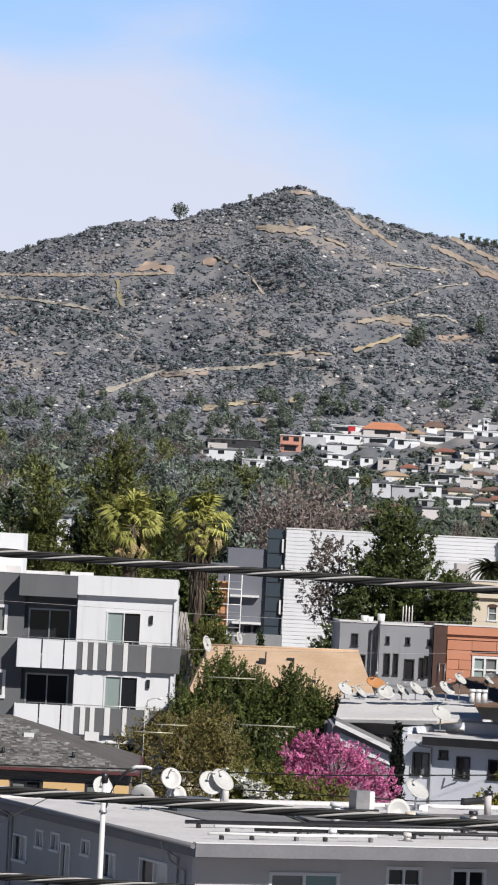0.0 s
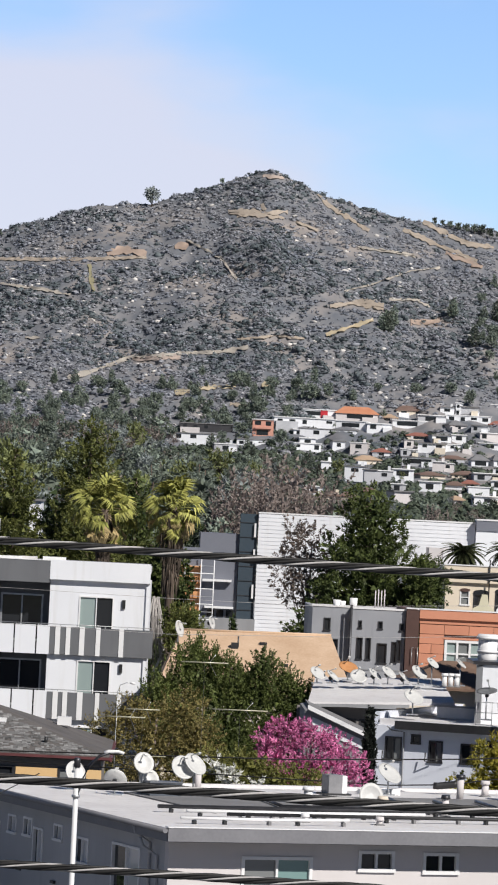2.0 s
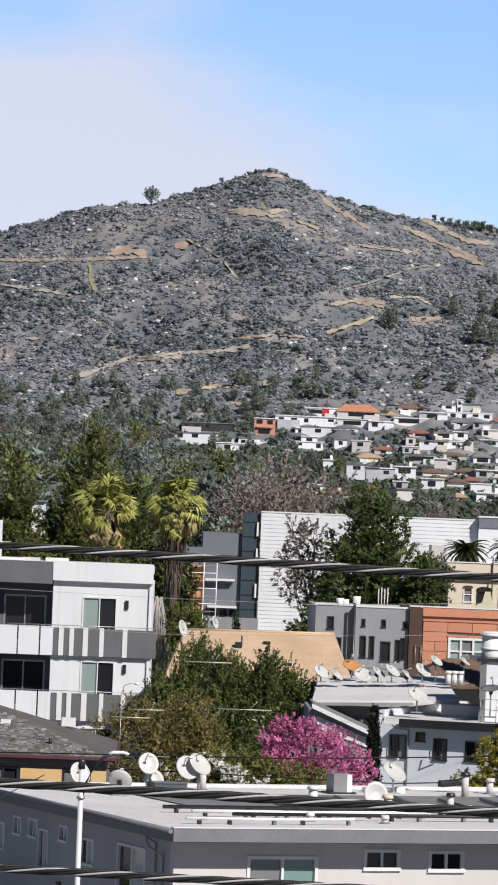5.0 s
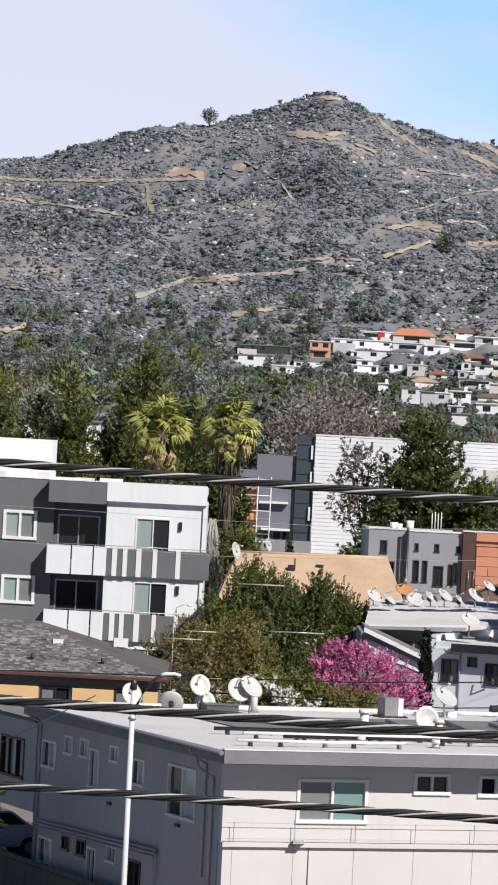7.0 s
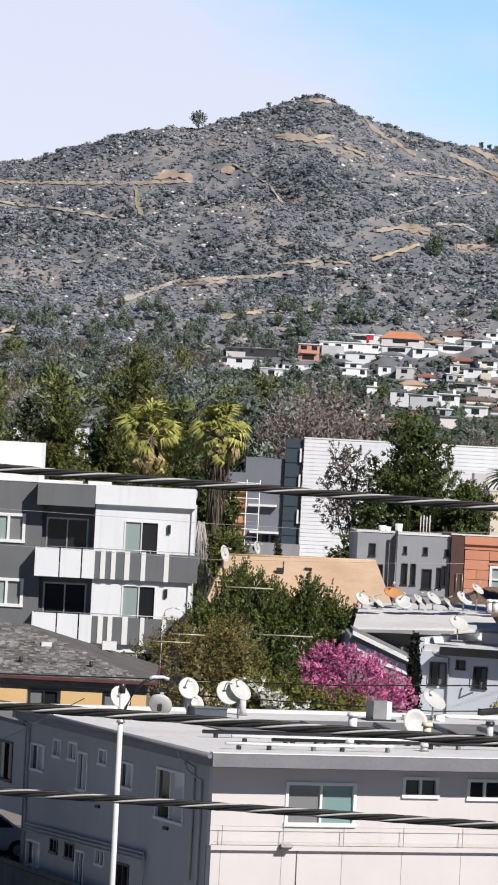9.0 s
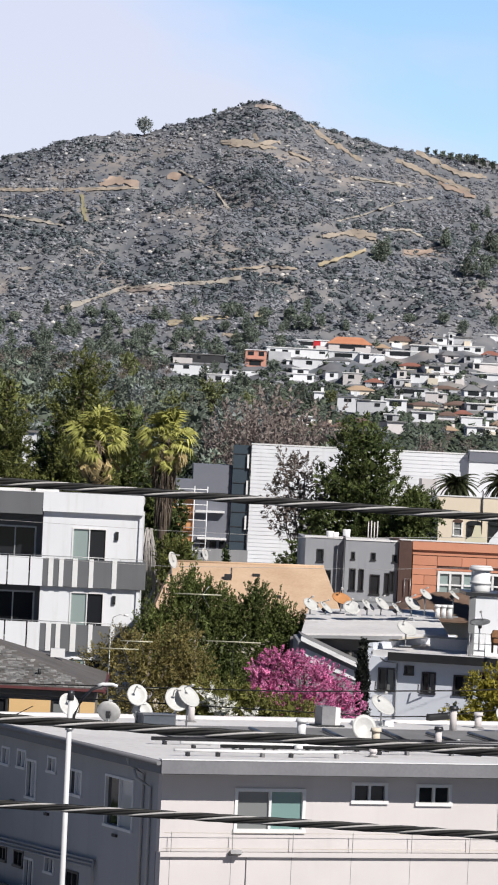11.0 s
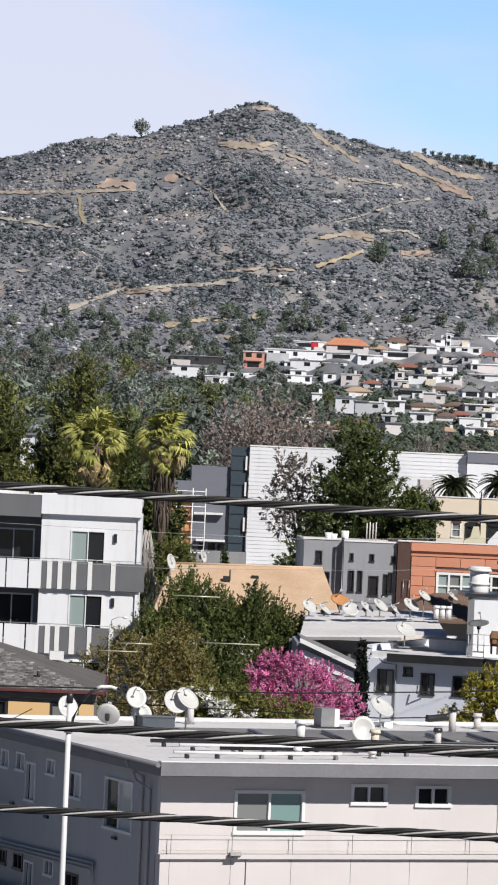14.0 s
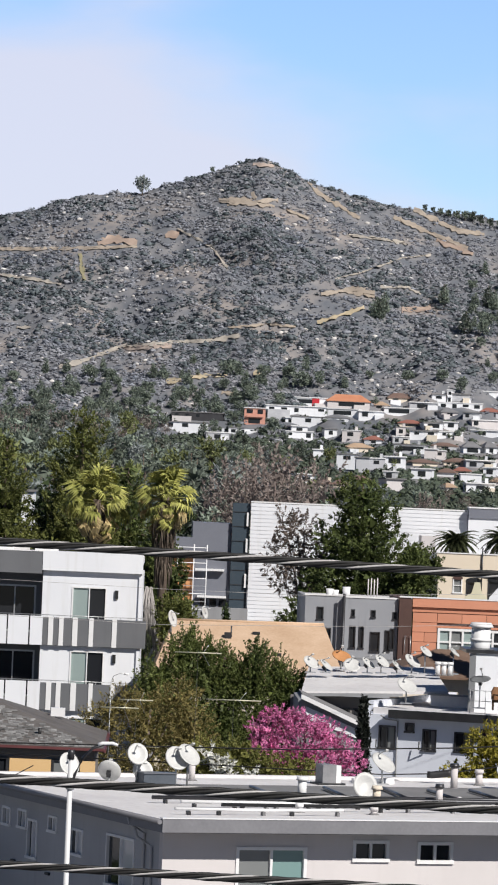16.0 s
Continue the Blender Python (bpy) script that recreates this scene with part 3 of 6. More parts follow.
roof_obj("roof_felt_strip", boxed(3.6, L - .5, 6.6, 12.6, 6.794, 6.83), ROOFGREY, "grey felt sheet on the flat roof", "roofing")
for y0, r, m_, x0, x1 in ((1.7, .045, FRAME, 1.0, 6), (4.2, .05, FRAME, 2.2, 9.5), (3.2, .05, BLACK, 3.0, 24), (5.6, .055, DARKFRAME, 1.9, 25), (6.4, .05, DARKFRAME, 6, 25)):
    pr = thing("roof_pipe", (0, 0, 0), 0, "long pipe run on blocks across the flat roof", "pipe", "roof pipes")
    pr.matrix_world = FB.matrix_world @ Matrix.Translation((0, 0, 6.79))
    part("pipe", tube([(x0, y0, .17), ((x0 + x1) / 2, y0 + .06, .14), (x1, y0, .17)], r, 8), m_, pr)
    k = x0 + .4
    while k < x1:
        part("support_block", boxed(k - .04, k + .04, y0 - .08, y0 + .08, 0, .11), BLACK if int(k * 7) % 5 else ROOFGREY, pr)
        k += 1.15 + .3 * math.sin(k * 3)
for (xa, ya), (xb, yb) in (((10.35, 6.5), (11.63, 11.2)), ((12.05, 6.8), (12.75, 10.4)), ((13.5, 6.9), (14.3, 10.7)), ((8.5, 6.6), (9.6, 11.0)), ((6.3, 6.6), (7.2, 11.0)), ((15.2, 6.9), (16.1, 10.8)), ((16.9, 7), (17.8, 10.8))):
    sp = thing("roof_conduit", (0, 0, 0), 0, "dark conduit with white end ball lying across roof felt", "pipe", "roof conduits")
    sp.matrix_world = FB.matrix_world @ Matrix.Translation((0, 0, 6.83))
    part("pipe", tube([(xa, ya, .07), (xb, yb, .07)], .05, 8), DARKFRAME, sp)
    bb = bmesh.new()
    bmesh.ops.create_icosphere(bb, subdivisions=2, radius=.08, matrix=Matrix.Translation((xa, ya, .09)))
    part("end_ball", bb, FRAME, sp)
for x, y, h, r, mat, lab in ((7.5, 7.9, .55, .13, FRAME, "white capped vent pipe on the roof"), (9.33, 6.7, .40, .12, BEIGE, "short beige vent stub on the roof"), (11.0, 6.0, .52, .10, CREAM, "cream vent pipe with dark cap"),
                             (14.6, 12.4, .70, .11, CREAM, "tall cream vent pipe with dark cap"), (16.4, 14.3, .40, .11, CREAM, "cream vent stub by the parapet"), (5.25, 3.0, .16, .09, FRAME, "white vent stub near the eave"),
                             (7.25, 2.4, .14, .09, CREAM, "low cream vent stub near the eave"), (6.8, 14.6, .62, .10, CREAM, "tall cream vent post by the parapet"),
                             (18.2, 12.9, .3, .1, CREAM, "cream vent stub by the parapet")):
    vent(onroof(x, y), h, r, mat, lab, capmat=DARKFRAME if "dark" in lab else None)
hv = thing("rooftop_unit", onroof(10.95, 13.8), 22, "grey and white sheet-metal rooftop cooler unit", "cooler")
part("casing", boxed(-.25, .2, -.25, .3, .06, .62), surface("unit_grey", (.2, .2, .21), (.28, .28, .29), 2, .5), hv)
part("side_panel", boxed(.2, .36, -.25, .3, .06, .6), FRAME, hv)
part("skid", boxed(-.4, .5, -.3, .35, 0, .06), BLACK, hv)
bx2 = thing("rooftop_box", onroof(4.4, 11.5), 22, "dark blue-grey metal box on the roof", "box")
part("casing", boxed(-.5, .5, -.25, .3, 0, .42), surface("slate_blue_metal", (.07, .085, .105), (.11, .125, .15), 2, .5), bx2)
part("lid", boxed(-.53, .53, -.28, .33, .42, .46), surface("slate_lid", (.12, .13, .15), (.16, .17, .19), 2, .5), bx2)
dish(onroof(13.0, 14.2), .78, .62, 40, 48)
dish(onroof(16.5, 12.8), .6, .45, 40, 35)
dish(onroof(3.85, 11.75), .62, .95, 15, 25)
dish(onroof(4.1, 11.9), .62, .45, 15, 25)
dish(onroof(5.0, 11.5), .72, .85, 20, 32)
dish(onroof(5.35, 11.45), .72, .95, 40, 40)
dish(onroof(3.0, 11.8), .7, .42, 170, 35, "grey satellite dish seen with its back turned")
dish(onroof(2.4, 13.6), .66, .5, 30, 25)
fl = thing("fallen_dish", onroof(9.4, 7.7, 6.84), 0, "white dish bowl propped on the roof", "dish")
part("reflector", put(disc(.36, .08), pose(0, 0, .36, -72, 0, 192)), DISHMAT, fl)
part("prop", tube([(0, .3, 0), (0, .05, .3)], .03, 6), STEEL, fl)
blk = thing("cinder_blocks", onroof(12.8, 14.4), 22, "pale concrete blocks weighing down the dish foot", "blocks")
for i in range(4):
    part("block", boxed(-.7 + .36 * i, -.4 + .36 * i, -.1, .1, 0, .16 + .02 * (i % 2)), FRAME, blk)

# ---------------------------------------------------------------- street lamp, fence, car, hedge at the side yard
sl = thing("street_lamp", (-1.98, 95, .4), 0, "pale painted steel street lamp with curved arm", "lamp")
part("pole", tube([(.02, 0, 0), (0, 0, 4), (0, 0, 8.75)], .078, 12, None, .06), POLEPAINT, sl)
part("cap", tube([(0, 0, 8.7), (0, 0, 8.85), (0, 0, 8.92)], .08, 10), DARKFRAME, sl)
part("collar", tube([(0, 0, 8.0), (0, 0, 8.06)], .10, 10), STEEL, sl)
part("arm", tube([(0, 0, 7.95), (.1, 0, 8.35), (.28, 0, 8.75), (.5, 0, 8.98), (.75, 0, 9.08)], .035, 8), DARKFRAME, sl)
part("lamp_head", tube([(.62, 0, 9.06), (.72, 0, 9.1), (.95, 0, 9.11), (1.08, 0, 9.07)], .05, 8, None, .035), FRAME, sl)
fence = thing("fence", (-2.6, 115, GZ), 112, "dark weathered board fence along the side yard", "fence")
FENCE = surface("dark_fence_boards", (.10, .115, .105), (.15, .165, .15), 1.0, .9, .3, 14, random_value=.15)
for i in range(84):
    part("board", boxed(i * .2, i * .2 + .19, -.015, .015, 0, 1.72 + .02 * ((i * 7) % 3)), FENCE, fence)
for zz in (.4, 1.5):
    part("rail", boxed(0, 16.8, .018, .06, zz, zz + .09), FENCE, fence)
yp = thing("yard_post", (-3.62, 112, GZ), 0, "slim grey pipe post with white cap", "post")
part("pole", tube([(0, 0, 0), (0, 0, 1.75)], .03, 8), STEEL, yp)
part("cap", boxed(-.06, .06, -.06, .06, 1.75, 1.82), FRAME, yp)


def car(loc, rz, paint, label):
    t = thing("parked_car", loc, rz, label, "car", "parked cars")
    body = [(-2.2, .35), (-2.25, .75), (-2.1, .95), (-1.35, 1.0), (-.75, 1.45), (.7, 1.5), (1.35, 1.05), (2.1, .95), (2.25, .65), (2.2, .32)]
    bm = prism(body, -.85, .85)
    bmesh.ops.bevel(bm, geom=[e for e in bm.edges], offset=.05, segments=2, affect="EDGES")
    b = part("body", bm, paint, t)
    part("side_glass", prism([(-1.2, 1.03), (-.7, 1.4), (.65, 1.44), (1.2, 1.06)], -.87, .87), PANE, t)
    part("windscreen", slab([(-.78, -.7, 1.45), (-1.37, -.78, 1.02), (-1.37, .78, 1.02), (-.78, .7, 1.45)], .03), PANE, t)
    for x in (-1.35, 1.35):
        for y in (-.8, .8):
            wh = part("wheel", put(tube([(0, -.1, 0), (0, .1, 0)], .33, 18), Matrix.Translation((x, y, .33))), BLACK, t)
            part("rim", put(tube([(0, -.11, 0), (0, .11, 0)], .19, 12), Matrix.Translation((x, y, .33))), STEEL, wh)
    for y in (-.6, .6):
        part("tail_light", boxed(2.18, 2.28, y - .15, y + .15, .72, .86), RED, t)
        part("headlight", boxed(-2.28, -2.18, y - .18, y + .18, .68, .8), FRAME, t)
    return t


RED = surface("red_plastic", (.42, .02, .03), (.5, .04, .05), 2, .35)
CARWHITE = surface("white_car_paint", (.72, .72, .73), (.78, .78, .78), 2, .25)
car((-7.4, 132, ground_z(-7.4, 132)), 20, CARWHITE, "white parked car in the side yard")
car((-9.6, 137, ground_z(-9.6, 137)), 15, surface("silver_car_paint", (.45, .46, .48), (.52, .53, .55), 2, .3), "silver parked car behind the side yard")
tree("yard_tree", (-7.35, 119, GZ), lobes(7, 2.0, 1.9, 2.2, 2.9, 5), LEAF_PINE, 1500, .11, 5, "small dark leafy tree beside the fence", trunk=.1)
# leafy tree that shades the end of the cream wall
# dark conifer green puts the shade on this foliage into its colour
tree("street_tree", (13.4, 108.7, GZ), [((-2.9, .2, 4.4), (.5, .45, .55)), ((-2.4, .1, 4.8), (.6, .5, .6)), ((-1.7, 0, 5.2), (.7, .6, .7)), ((-2.6, .1, 3.6), (.6, .5, .55)), ((-1.9, 0, 4.1), (.8, .6, .7)), ((-1.0, 0, 4.7), (.9, .7, .9)), ((-1.6, 0, 3.2), (.8, .6, .6))], LEAF_PINE, 4200, .05, 9, "leafy street tree close to the cream wall", trunk=.1, limbs=7, sprig=(8, 2.6, 20, .3, .1))


# ---------------------------------------------------------------- overhead cables close to the eye
def cable(pts_z, y, r, label, pitch=.8, strands=6):
    a, b, c = pts_z

    def at(x):
        return Vector((x, y, a + b * x + c * x * x))

    t = thing("overhead_cable", (0, 0, 0), 0, label, "cable", "overhead cables")
    xs = [-40 + 2 * i for i in range(41)]
    part("core", tube([at(x) for x in xs], r * .7, 8), CABLE, t)
    for s in range(strands):
        pts = []
        n = int(16 / pitch * 16)
        for i in range(n + 1):
            x = -7.5 + 16 * i / n
            ang = -2 * math.pi * (x / pitch + s / strands)
            pts.append(at(x) + r * .66 * Vector((0, math.cos(ang), math.sin(ang))))
        part("strand", tube(pts, r * (.26 if s % 3 == 0 else .40), 6), CABLEPALE if s % 3 == 0 else CABLE, t)
    return t


cable((14.768, -.026, .0003), 24, .027, "thick black lashed cable with pale wrapping strand")
cable((13.352, -.022, .0003), 24.4, .031, "thick black cable bundle with pale wrapping strand", .9)
cable((12.862, -.018, .0003), 24.2, .026, "black overhead cable with pale wrapping strand")
# ---------------------------------------------------------------- house with grey shingle hip roof and ochre panels
def hip_roof(x0, x1, y0, y1, z, rise, over=.4, thick=.12, run=None):
    """Four sloped planes as one closed mesh; the ridge runs along x."""
    bm = bmesh.new()
    x0, x1, y0, y1 = x0 - over, x1 + over, y0 - over, y1 + over
    ym, run = (y0 + y1) / 2, run if run is not None else (y1 - y0) / 2
    e = [bm.verts.new(p) for p in ((x0, y0, z), (x1, y0, z), (x1, y1, z), (x0, y1, z))]
    b = [bm.verts.new((v.co.x, v.co.y, z - thick)) for v in e]
    r = [bm.verts.new((x0 + run, ym, z + rise)), bm.verts.new((x1 - run, ym, z + rise))]
    for f in ((e[0], e[1], r[1], r[0]), (e[1], e[2], r[1]), (e[2], e[3], r[0], r[1]), (e[3], e[0], r[0]), tuple(b[::-1])):
        bm.faces.new(f)
    for i in range(4):
        j = (i + 1) % 4
        bm.faces.new((e[i], b[i], b[j], e[j]))
    bmesh.ops.recalc_face_normals(bm, faces=bm.faces)
    return bm


HZ = ground_z(-6, 140) - .3
sh = thing("shingle_roof_house", (-9.0, 138, 0), 0, "house with grey shingle hip roof and ochre wall panels", "house")
EAVE = surface("maroon_gutter", (.10, .03, .032), (.15, .05, .05), 2, .5)
# taupe keeps the shade under the eaves in the wall's colour
SHADEWALL = surface("shade_toned_stucco", (.19, .175, .165), (.24, .22, .205), 1, .85, .2, 30)
sholes = [(-3.2, -1.6, 5.3, 6.4), (-.1, 1.25, 5.6, 6.42), (2.98, 3.98, 5.7, 6.4), (5.5, 6.38, 5.6, 6.4), (-6, -4.5, 5.3, 6.4)]
part("front_wall", pierced(-9, 6.9, 0, .2, HZ, 6.75, sholes), SHADEWALL, sh, "taupe stucco wall with eave shade in its colour")
for x0, x1 in ((-1.5, -.2), (1.35, 2.9), (4.05, 5.45), (6.44, 6.95)):
    part("wall_panel", boxed(x0, x1, -.06, -.004, 5.0, 6.38), YELLOW, sh, "ochre painted panel")
part("side_wall", boxed(6.7, 6.9, .2, 9.8, HZ, 6.75), SHADEWALL, sh)
part("rear_wall", boxed(-9, 6.9, 9.8, 10, HZ, 6.75), SHADEWALL, sh)
for h in sholes:
    window(sh, *h, 0, DARKFRAME, [PANEGREY, PANE], bar=.05)
roof = part("roof", hip_roof(-9, 6.9, 0, 10, 6.86, 1.5, .3, .14, 4.6), SHINGLE, sh, "weathered grey asphalt shingles")
part("gutter", boxed(-9.4, 7.25, -.39, -.3, 6.75, 6.84), EAVE, sh, "maroon gutter")
part("side_gutter", boxed(7.2, 7.29, -.3, 10.3, 6.7, 6.84), EAVE, sh)
for x, y in ((1.0, 1.6), (2.6, .9), (.2, 2.4), (5.0, .8)):
    z = 6.86 + (y + .3) * 1.5 / 5.3
    part("roof_vent", tube([(x, y, z - .05), (x, y, z + .22)], .06, 8), BLACK, sh)
part("skylight", boxed(3.2, 3.55, 2.7, 3.0, 7.7, 7.86), FRAME, sh)
part("roof_hatch", boxed(5.2, 5.7, 6.6, 7.0, 7.5, 7.8), FRAME, sh)
# shingle tabs stand proud of the front slope, row on row
rngs = random.Random(4)
tabs = bmesh.new()
for j in range(38):
    q = j / 38
    y, z = -.3 + 5.25 * q, 6.872 + 1.485 * q
    x = -9.2 + 4.6 * q + .2
    while x < 6.85 - 4.6 * q:
        wdt = rngs.uniform(.08, .24)
        if rngs.random() < .72:
            up = rngs.uniform(.008, .03)
            slab([(x, y, z + up), (x + wdt * .94, y, z + up), (x + wdt * .94, y + .13, z + .037 + up * .5), (x, y + .13, z + .037 + up * .5)], .02, tabs)
        x += wdt
TAB = surface("shingle_tabs", (.10, .10, .10), (.30, .295, .29), 2.0, .95, .4, 14, random_value=.5, island=True)
tagged(part("shingles", tabs, TAB, sh), kind="stuff")

# ---------------------------------------------------------------- modern three-storey apartments with balconies
AZ = ground_z(-6, 191) - .5
ap = thing("modern_apartments", (0, 190.4, 0), 0, "modern three-storey white and grey apartments with balconies", "building")
W = .95
gh = [(-10.5, -8.95, 9.92, 11.25), (-10.45, -8.9, 6.9, 8.2), (-10.45, -8.9, 3.8, 5.1), (-16.5, -15, 9.92, 11.25), (-16.5, -15, 6.9, 8.2)]
part("grey_wall", pierced(-24, -8.15, W, W + .3, AZ, 12.78, gh), GREY, ap, "dark grey stucco wall")
dh = [(-7.95, -6.0, 9.0, 11.15), (-7.95, -5.95, 5.95, 8.1), (-7.95, -5.9, 2.9, 5.0)]
part("recess_wall", pierced(-8.15, -5.65, W + .5, W + .8, AZ, 12.0, dh), GREY, ap)
whs = [(-4.25, -2.65, 9.0, 11.2), (-4.22, -2.65, 5.95, 8.2), (-4.2, -2.6, 2.9, 5.1)]
part("white_wall", pierced(-5.65, -1.15, .22, .5, AZ, 11.95, whs), WHITE, ap, "smooth white stucco wall")
part("end_fin", boxed(-1.15, -.98, .12, 14, AZ, 11.9), WHITE, ap)
part("recess_return", boxed(-5.66, -5.56, .5, W + .5, AZ, 11.95), WHITE, ap)
part("rear_wall", boxed(-24, -1.15, 13.7, 14, AZ, 12.7), GREY, ap)
part("roof_slab", boxed(-24, -1.0, W + .31, 14, 12.3, 12.6), ROOFWHITE, ap)
part("grey_parapet", boxed(-8.4, -5.69, .0, W + .2, 11.75, 12.78), GREY, ap)
part("white_parapet", boxed(-5.68, -.99, -.03, W + .2, 11.92, 12.82), WHITE, ap, "projecting white parapet band")
part("parapet_cap", boxed(-8.42, -5.69, -.02, .5, 12.782, 12.81), FRAME, ap)
part("parapet_cap", boxed(-24, -8.43, W - .03, W + .3, 12.782, 12.81), FRAME, ap)
for h in gh:
    window(ap, *h, W, FRAME, [PANEPALE, PANEGREY], bar=.12, out=.05)
for h in dh:
    window(ap, *h, W + .5, STEEL, [PANE, PANE], bar=.06)
for h in whs:
    window(ap, *h, .22, FRAME, [PANEPALE, PANE], bar=.05)
    part("wall_lamp", boxed(-2.25, -2.1, .12, .218, h[3] - .5, h[3] - .1), BLACK, ap)
for zb, zt, stripes, shift in ((8.42, 9.77, ((-5.3, -5.07), (-4.8, -4.59), (-4.17, -3.93), (-3.4, -3.19), (-2.32, -2.1)), 0), (5.4, 6.72, ((-5.28, -5.04), (-4.82, -4.6), (-4.14, -3.88), (-3.3, -3.1), (-2.3, -2.08)), .03)):
    part("balcony_slab", boxed(-8.33, -.8, .09, W + .49, zb + .01, zb + .18), GREY, ap)
    part("balcony_front", boxed(-5.56, -.75, .0, .08, zb + .02, zt - .04), GREY, ap, "grey balcony front with white stripes")
    for a, b in ((-8.33, -7.25), (-7.18, -6.22), (-6.15, -5.57)):
        part("balcony_panel", boxed(a, b, -.03, .07, zb, zt), WHITE, ap, "white balcony panel")
    for a, b in stripes:
        part("stripe", boxed(a, b, -.035, -.003, zb + .01, zt), FRAME, ap)
    part("balcony_side", boxed(-8.37, -8.335, -.02, W, zb, zt), WHITE, ap)
    part("balcony_side", boxed(-.79, -.75, .08, W, zb + .02, zt - .04), GREY, ap)
    part("handrail", tube([(-8.33, .0, zt + .07), (-.8, .0, zt + .07)], .02, 6), STEEL, ap)
    for k in range(8):
        part("rail_post", boxed(-8.2 + 1.04 * k, -8.17 + 1.04 * k, -.01, .02, zt - .05, zt + .07), STEEL, ap)
    for a, b in ((-15.5, -14.3), (-14.2, -13.0), (-12.9, -11.1)):
        part("balcony_panel", boxed(a, b, -.03, .07, zb - .1, zt - .03), WHITE, ap)
    part("balcony_slab", boxed(-15.5, -11.1, .07, W, zb - .1, zb + .1), GREY, ap)
pent = part("penthouse", boxed(-16, -8.55, 5.5, 10, 12.6, 14.62), WHITE, ap, "white rooftop stair enclosure")
part("door", boxed(-11.9, -11.5, 5.46, 5.5, 12.7, 14.2), MIDGREY, pent)
for i in range(6):
    part("roof_fitting", boxed(-11.4 + 1.05 * i, -10.6 + 1.05 * i + .3 * (i % 2), 2.2 + .3 * (i % 3), 2.9 + .3 * (i % 2), 12.6, 13.05 + .07 * (i % 3) - .05 * i), FRAME if i % 2 else ROOFWHITE, ap)

# ---------------------------------------------------------------- pale house with flat roofs at the end of the lane
PZ = ground_z(10, 158) - .5
ph = thing("pale_house", (8.55, 158, -.2), -20, "pale blue-white stucco house with black eave and roof deck", "house")
phh = [(.05, .7, 6.3, 7.18), (1.1, 1.45, 6.98, 7.32), (1.82, 2.35, 6.3, 7.12), (3.1, 3.85, 6.32, 7.08), (4.15, 4.52, 6.85, 7.25), (4.7, 5.1, 6.83, 7.25), (6.2, 7, 6.3, 7.2)]
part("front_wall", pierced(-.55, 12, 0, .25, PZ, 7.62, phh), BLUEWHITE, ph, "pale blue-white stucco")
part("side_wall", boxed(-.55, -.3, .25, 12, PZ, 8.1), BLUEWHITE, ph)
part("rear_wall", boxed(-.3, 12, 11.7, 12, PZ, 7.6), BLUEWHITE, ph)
for h in phh:
    w_in = window(ph, *h, 0, DARKFRAME, [PANE, PANEGREY] if h[1] - h[0] > .5 else [PANE], bar=.045)
part("eave", boxed(.55, 12.5, -.55, .2, 7.52, 7.84), BLACK, ph, "black painted eave")
part("roof_deck", boxed(-.3, 12.3, .21, 11.7, 7.61, 7.86), ROOFWHITE, ph, "white coated roof deck")
part("roof_edge", boxed(.55, 12.5, -.56, -.3, 7.844, 7.87), FRAME, ph)
part("downspout", tube([(.25, -.5, 7.6), (.3, -.1, 7.45), (.8, -.06, 7.4), (.8, -.06, PZ)], .03, 6), MIDGREY, ph)
for k in (.02, 1.75):
    part("bracket", tube([(k, -.25, 6.65), (k, -.3, 6.35), (k + .25, -.1, 6.3)], .03, 6), DARKFRAME, ph)
# raised volume on the deck
turn = pose(3.55, 1.0, 0, 0, 0, 20) @ pose(-3.55, -1.0, 0)
rv = part("stair_tower_front", put(prism([(3.55, 7.86), (3.55, 10.15), (5.6, 10.15), (7.4, 9.0), (7.4, 7.86)], 1.0, 1.2), turn), WHITE, ph, "white stair tower wall")
part("stair_tower_side", boxed(3.3, 3.55, .95, 4.5, 7.86, 10.1), MIDGREY, ph)
part("tower_trim", put(prism([(3.15, 10.15), (3.15, 10.28), (5.65, 10.28), (7.6, 9.04), (7.6, 8.9), (5.6, 10.15)], .9, 4.6), turn), DARKFRAME, ph)
part("roof_band", boxed(1.2, 3.2, 3.0, 3.2, 7.9, 8.32), ROOFWHITE, ph)
part("roof_band_cap", boxed(1.1, 3.3, 2.9, 3.2, 8.33, 8.4), MIDGREY, ph)
for zz in (8.35, 8.75):
    part("deck_rail", tube([(3.6, -.2, zz), (7.5, -.2, zz)], .012, 6), STEEL, ph)
for k in range(7):
    part("rail_post", tube([(3.7 + .62 * k, -.2, 7.86), (3.7 + .62 * k, -.2, 8.78)], .014, 6), STEEL, ph)
tk = thing("roof_tank", (12.55, 160, 9.9), 0, "white cylindrical roof ventilator with wide cap", "ventilator")
part("drum", tube([(0, 0, 0), (0, 0, .3), (0, 0, 1.0)], .38, 18), FRAME, tk)
part("band", tube([(0, 0, .45), (0, 0, .55)], .42, 18), FRAME, tk)
part("cap", tube([(0, 0, 1.0), (0, 0, 1.08), (0, 0, 1.18)], .5, 18, None, .4), FRAME, tk)
part("base", boxed(-.4, .4, -.4, .4, -.1, .0), FRAME, tk)
